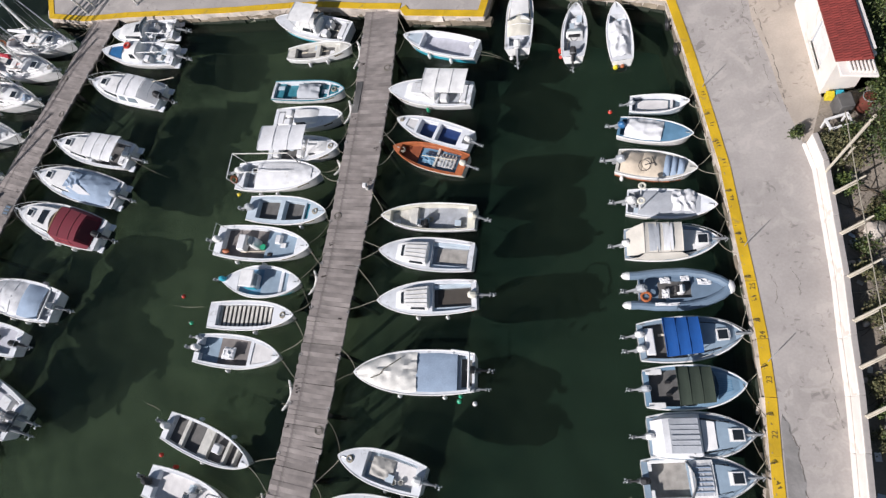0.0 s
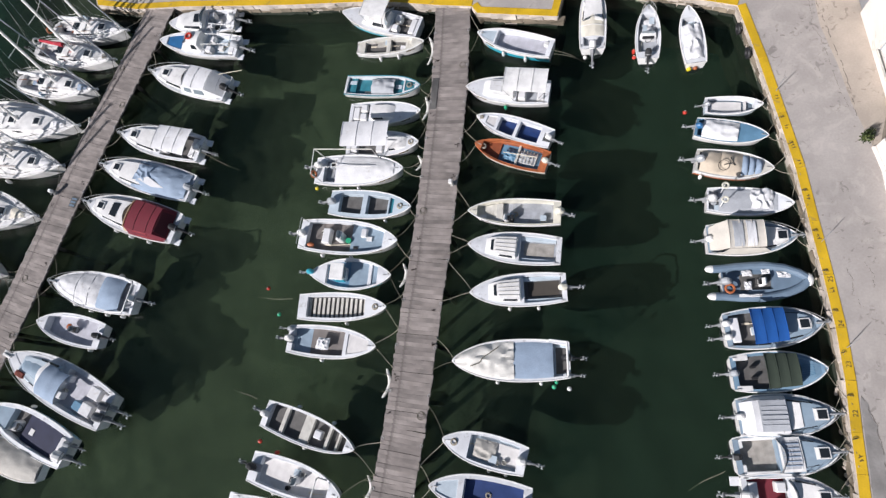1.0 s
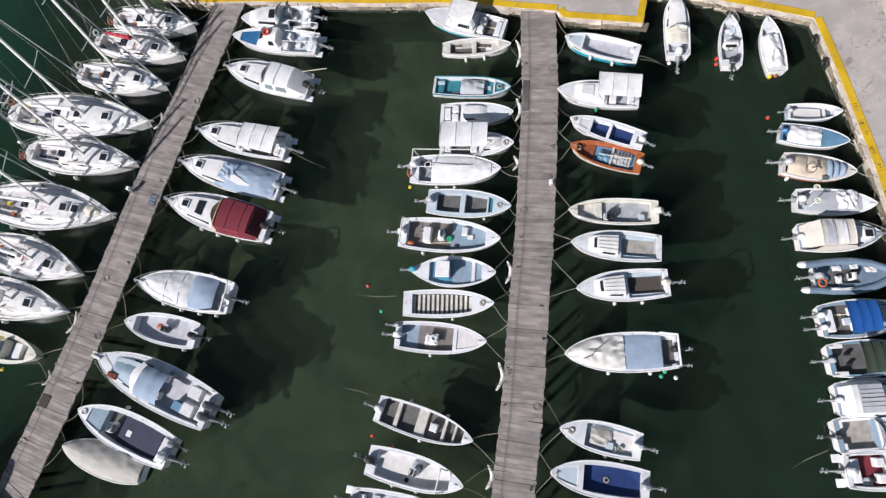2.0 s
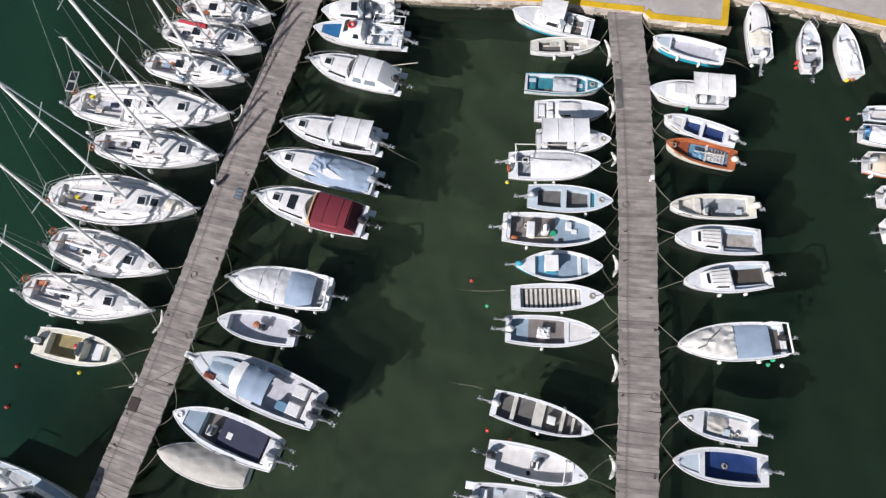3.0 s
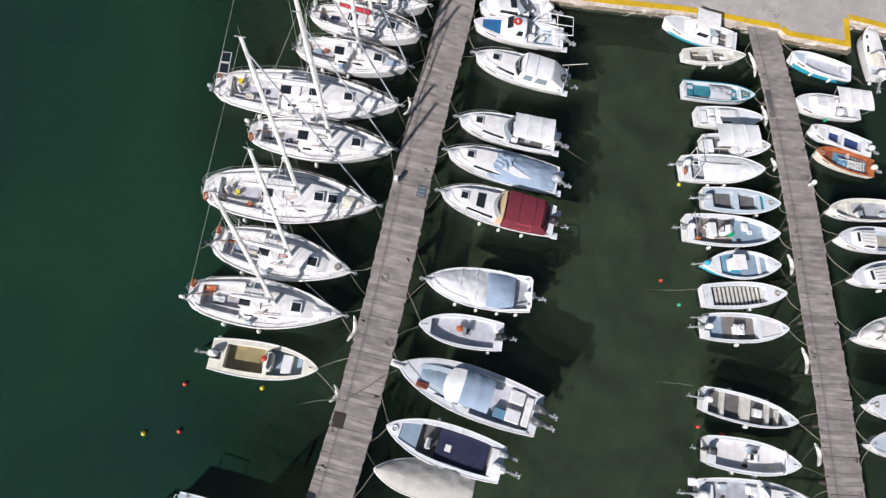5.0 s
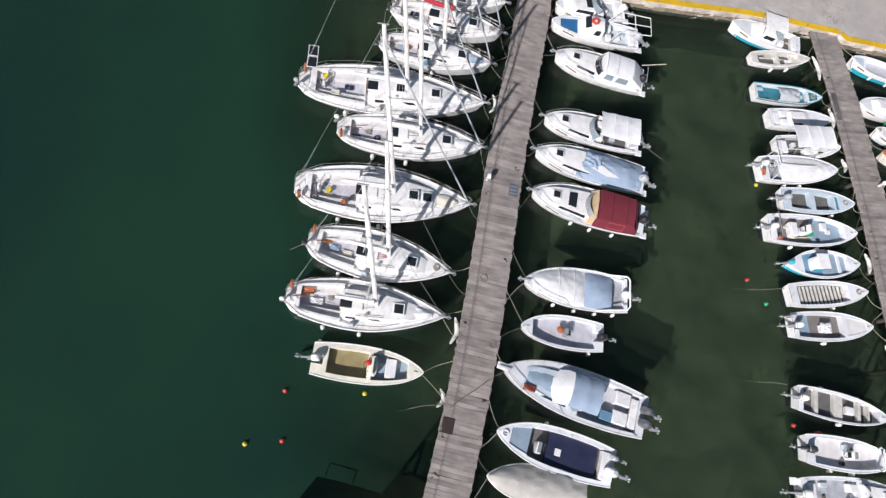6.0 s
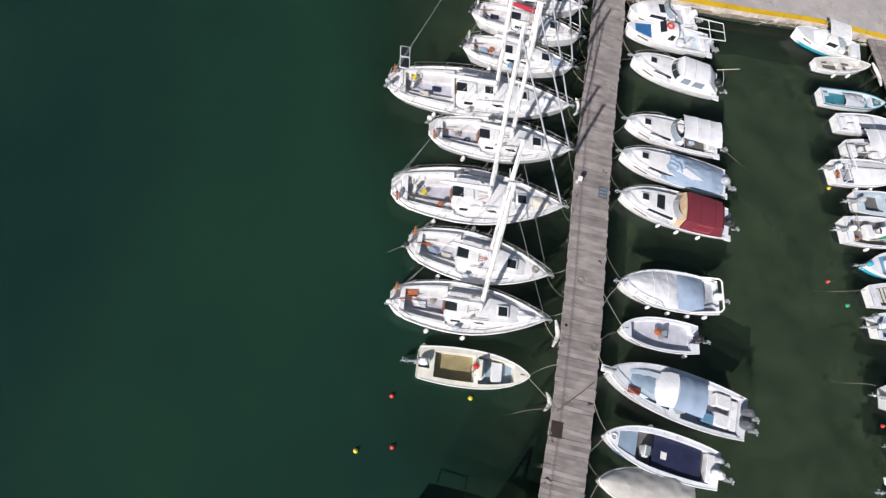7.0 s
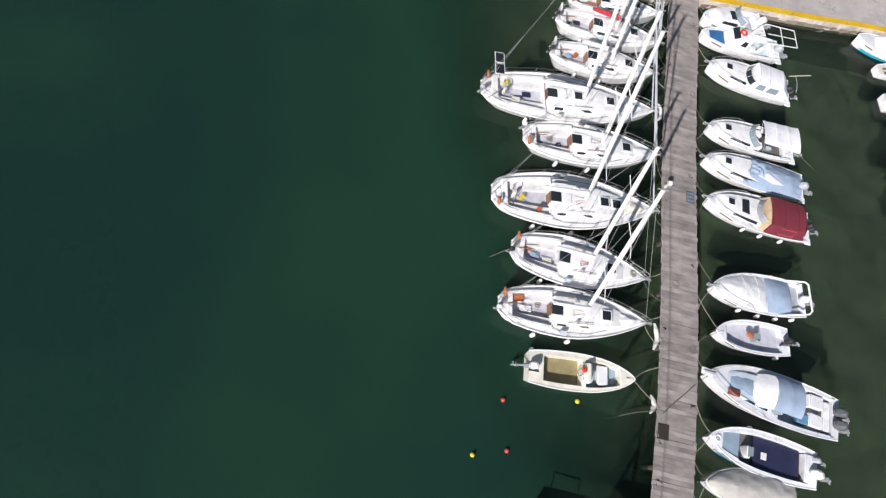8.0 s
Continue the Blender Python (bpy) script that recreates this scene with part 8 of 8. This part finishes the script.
random.seed(83)
for i, (dx, y, r, h) in enumerate(((1.75, 14.5, 0.5, 0.3), (2.3, 13.9, 0.35, 0.25), (2.2, 12.3, 0.5, 0.35), (1.9, 11.5, 0.28, 0.18), (1.7, 9.3, 0.45, 0.3), (2.4, 10.2, 0.4, 0.25), (1.5, 7.6, 0.3, 0.2), (1.6, 5.9, 0.35, 0.25), (1.2, 4.6, 0.25, 0.16),
                                   (0.7, 13.2, 0.16, 0.1), (0.9, 10.6, 0.14, 0.1), (0.6, 8.4, 0.12, 0.08), (1.1, 6.6, 0.15, 0.1), (1.2, 17.0, 0.22, 0.2))):
    boulder(on_line(WALL, y) + dx, y, r, h, 300 + i)


def dead_branch(x, y, long, seed):
    random.seed(seed)
    heap = empty("dead_branch", pose(x, y, LAND + 0.01), "dry bare branches lying on the soil", "branch", "dead branches")
    bark = random.choice((TWIG, TWIG, ROPE))
    for i in range(7):
        a = random.uniform(0, 6.28)
        p = Vector((0, 0, 0.06))
        pts = [p.copy()]
        for k in range(4):
            a += random.uniform(-0.5, 0.5)
            p = p + Vector((math.cos(a), math.sin(a), random.uniform(-0.05, 0.22))) * long / 4
            p.z = max(p.z, 0.03)
            pts.append(p.copy())
        part("twig", tube(pts, 0.022, 5, r1=0.006), bark, heap)


random.seed(89)
for i in range(20):
    y = 17.0 - i * 0.66
    dead_branch(on_line(WALL, y) + random.uniform(0.9, 2.5), y + random.uniform(-0.3, 0.3), random.uniform(0.5, 1.0), 400 + i)
for i in range(16):
    random.seed(500 + i)
    y = random.uniform(4, 17)
    bm = bmesh.new()
    rows = [[(a * 0.06, c * 0.05, 0.05 + 0.05 * noise.noise(Vector((a * 0.6 + i, c * 0.7, i)))) for c in range(5)] for a in range(6)]
    ob = tagged(part("litter", sheet(rows, 0.012, bm), random.choice((TARP, TARP_CREAM, TARP_OLD, GEL_BLUE))), "crumpled pale scrap of plastic on the soil", "litter", "garden litter")
    ob.matrix_world = pose(on_line(WALL, y) + random.uniform(0.6, 2.4), y, LAND + 0.02, 0, 0, random.uniform(0, 180)) @ Matrix.Scale(random.uniform(0.6, 1.3), 4)


# stains of rust and tar round the mooring rings, and a rope left lying across the pier
random.seed(91)
STAIN = mat("tar_stain", (0.075, 0.062, 0.055), 0.9, bump=0.3)
for line in (PIER_1, PIER_2):
    for i, (x, y, a) in enumerate(along(line, 1.9, 1.2)):
        if random.random() < 0.3:
            continue
        o = random.choice((-0.82, 0.82)) + random.uniform(-0.1, 0.1)
        bm = bmesh.new()
        for k in range(random.randint(3, 6)):
            cx, cy = random.uniform(-0.16, 0.16), random.uniform(-0.14, 0.14)
            rx, ry = random.uniform(0.02, 0.06), random.uniform(0.03, 0.1)
            bm.faces.new([bm.verts.new((cx + rx * random.uniform(0.6, 1.1) * math.cos(b), cy + ry * random.uniform(0.6, 1.1) * math.sin(b), 0.0)) for b in [0.785 * q for q in range(8)]])
        ob = part("deck_stain", bm, STAIN)
        ob.matrix_world = Matrix.Translation((x - o * math.sin(a), y + o * math.cos(a), PIER_Z + 0.019)) @ Matrix.Rotation(a, 4, "Z")
        tagged(ob, "dark tar and rust stains on the planks", "stain", kind="structure")
p, q = on_pier(PIER_2, 11.3, -0.95).translation, on_pier(PIER_2, 9.6, 0.8).translation
tagged(part("deck_rope", tube([p, p.lerp(q, 0.35) + Vector((0.03, 0, 0.01)), p.lerp(q, 0.7) - Vector((0.03, 0, -0.01)), q], 0.022, 6), ROPE_DARK), "dark rope stretched across the pier planks", "rope", "deck ropes")


# broken stones at the foot of the quay, and iron mooring hooks on the kerb
random.seed(47)
rubble = tagged(new("quay_rubble"), "broken pale stones lying against the quay", "rubble", kind="structure")
for i in range(14):
    y = random.uniform(1.5, 8.2)
    x = quay_x(y) - random.uniform(0.0, 0.15)
    bm = blob((0, 0, 0), random.uniform(0.07, 0.15), random.uniform(0.07, 0.13), random.uniform(0.05, 0.1), 7, 5)
    for v in bm.verts:
        v.co *= random.uniform(0.8, 1.2)
    part("stone", bm, QUAY_STONE, rubble).matrix_world = pose(x, y, random.uniform(-0.02, 0.25), 0, 0, random.uniform(0, 180))
for y in (21.1, 19.6, 17.0, 14.9, 12.9, 11.0, 9.1, 7.2, 5.4):
    hook = empty("mooring_hook", pose(quay_x(y) + 0.14, y, LAND + 0.036, 0, 0, random.uniform(-25, 25)), "rusty iron mooring hook with rope ends on the kerb", "mooring hook", "mooring hooks")
    part("bar", tube([(-0.16, 0, 0.04), (0.03, 0.02, 0.05), (0.1, -0.03, 0.03)], 0.012, 6), BEAM, hook)
    part("staple", torus((0, 0, 0.04), 0.045, 0.01, 10, 5, Matrix.Rotation(radians(70), 4, "X")), BEAM, hook)
    part("rope_end", tube([(-0.16, 0.02, 0.04), (-0.05, 0.08, 0.02), (0.05, 0.1, 0.02), (0.09, 0.06, 0.02)], 0.01, 5), ROPE_DARK, hook)


# step board where the first pier meets the quay, and white posts beside the second
m = on_pier(PIER_1, 32.3, 0.0)
step = part("step_board", box(-0.2, 0.2, -1.12, 1.12, 0.0, 0.12), SLATE)
step.matrix_world = m
tagged(step, "slate grey step board at the head of the pier", "step")
for x, y in ((-22.87, 36.2), (-22.3, 36.6), (-18.6, 36.0)):
    post = empty("quay_post", pose(x, y, LAND), "white painted post standing on the quay", "post", "quay posts")
    part("shaft", tube([(0, 0, 0), (0, 0, 1.35)], 0.07, 8), GEL_OLD, post)
    part("cap", blob((0, 0, 1.36), 0.1, 0.1, 0.06), GEL, post)
    part("foot", loft([ring_of(0, 0, 0, 0.14, 0.14, 10), ring_of(0, 0, 0.05, 0.12, 0.12, 10)]), GREY, post)
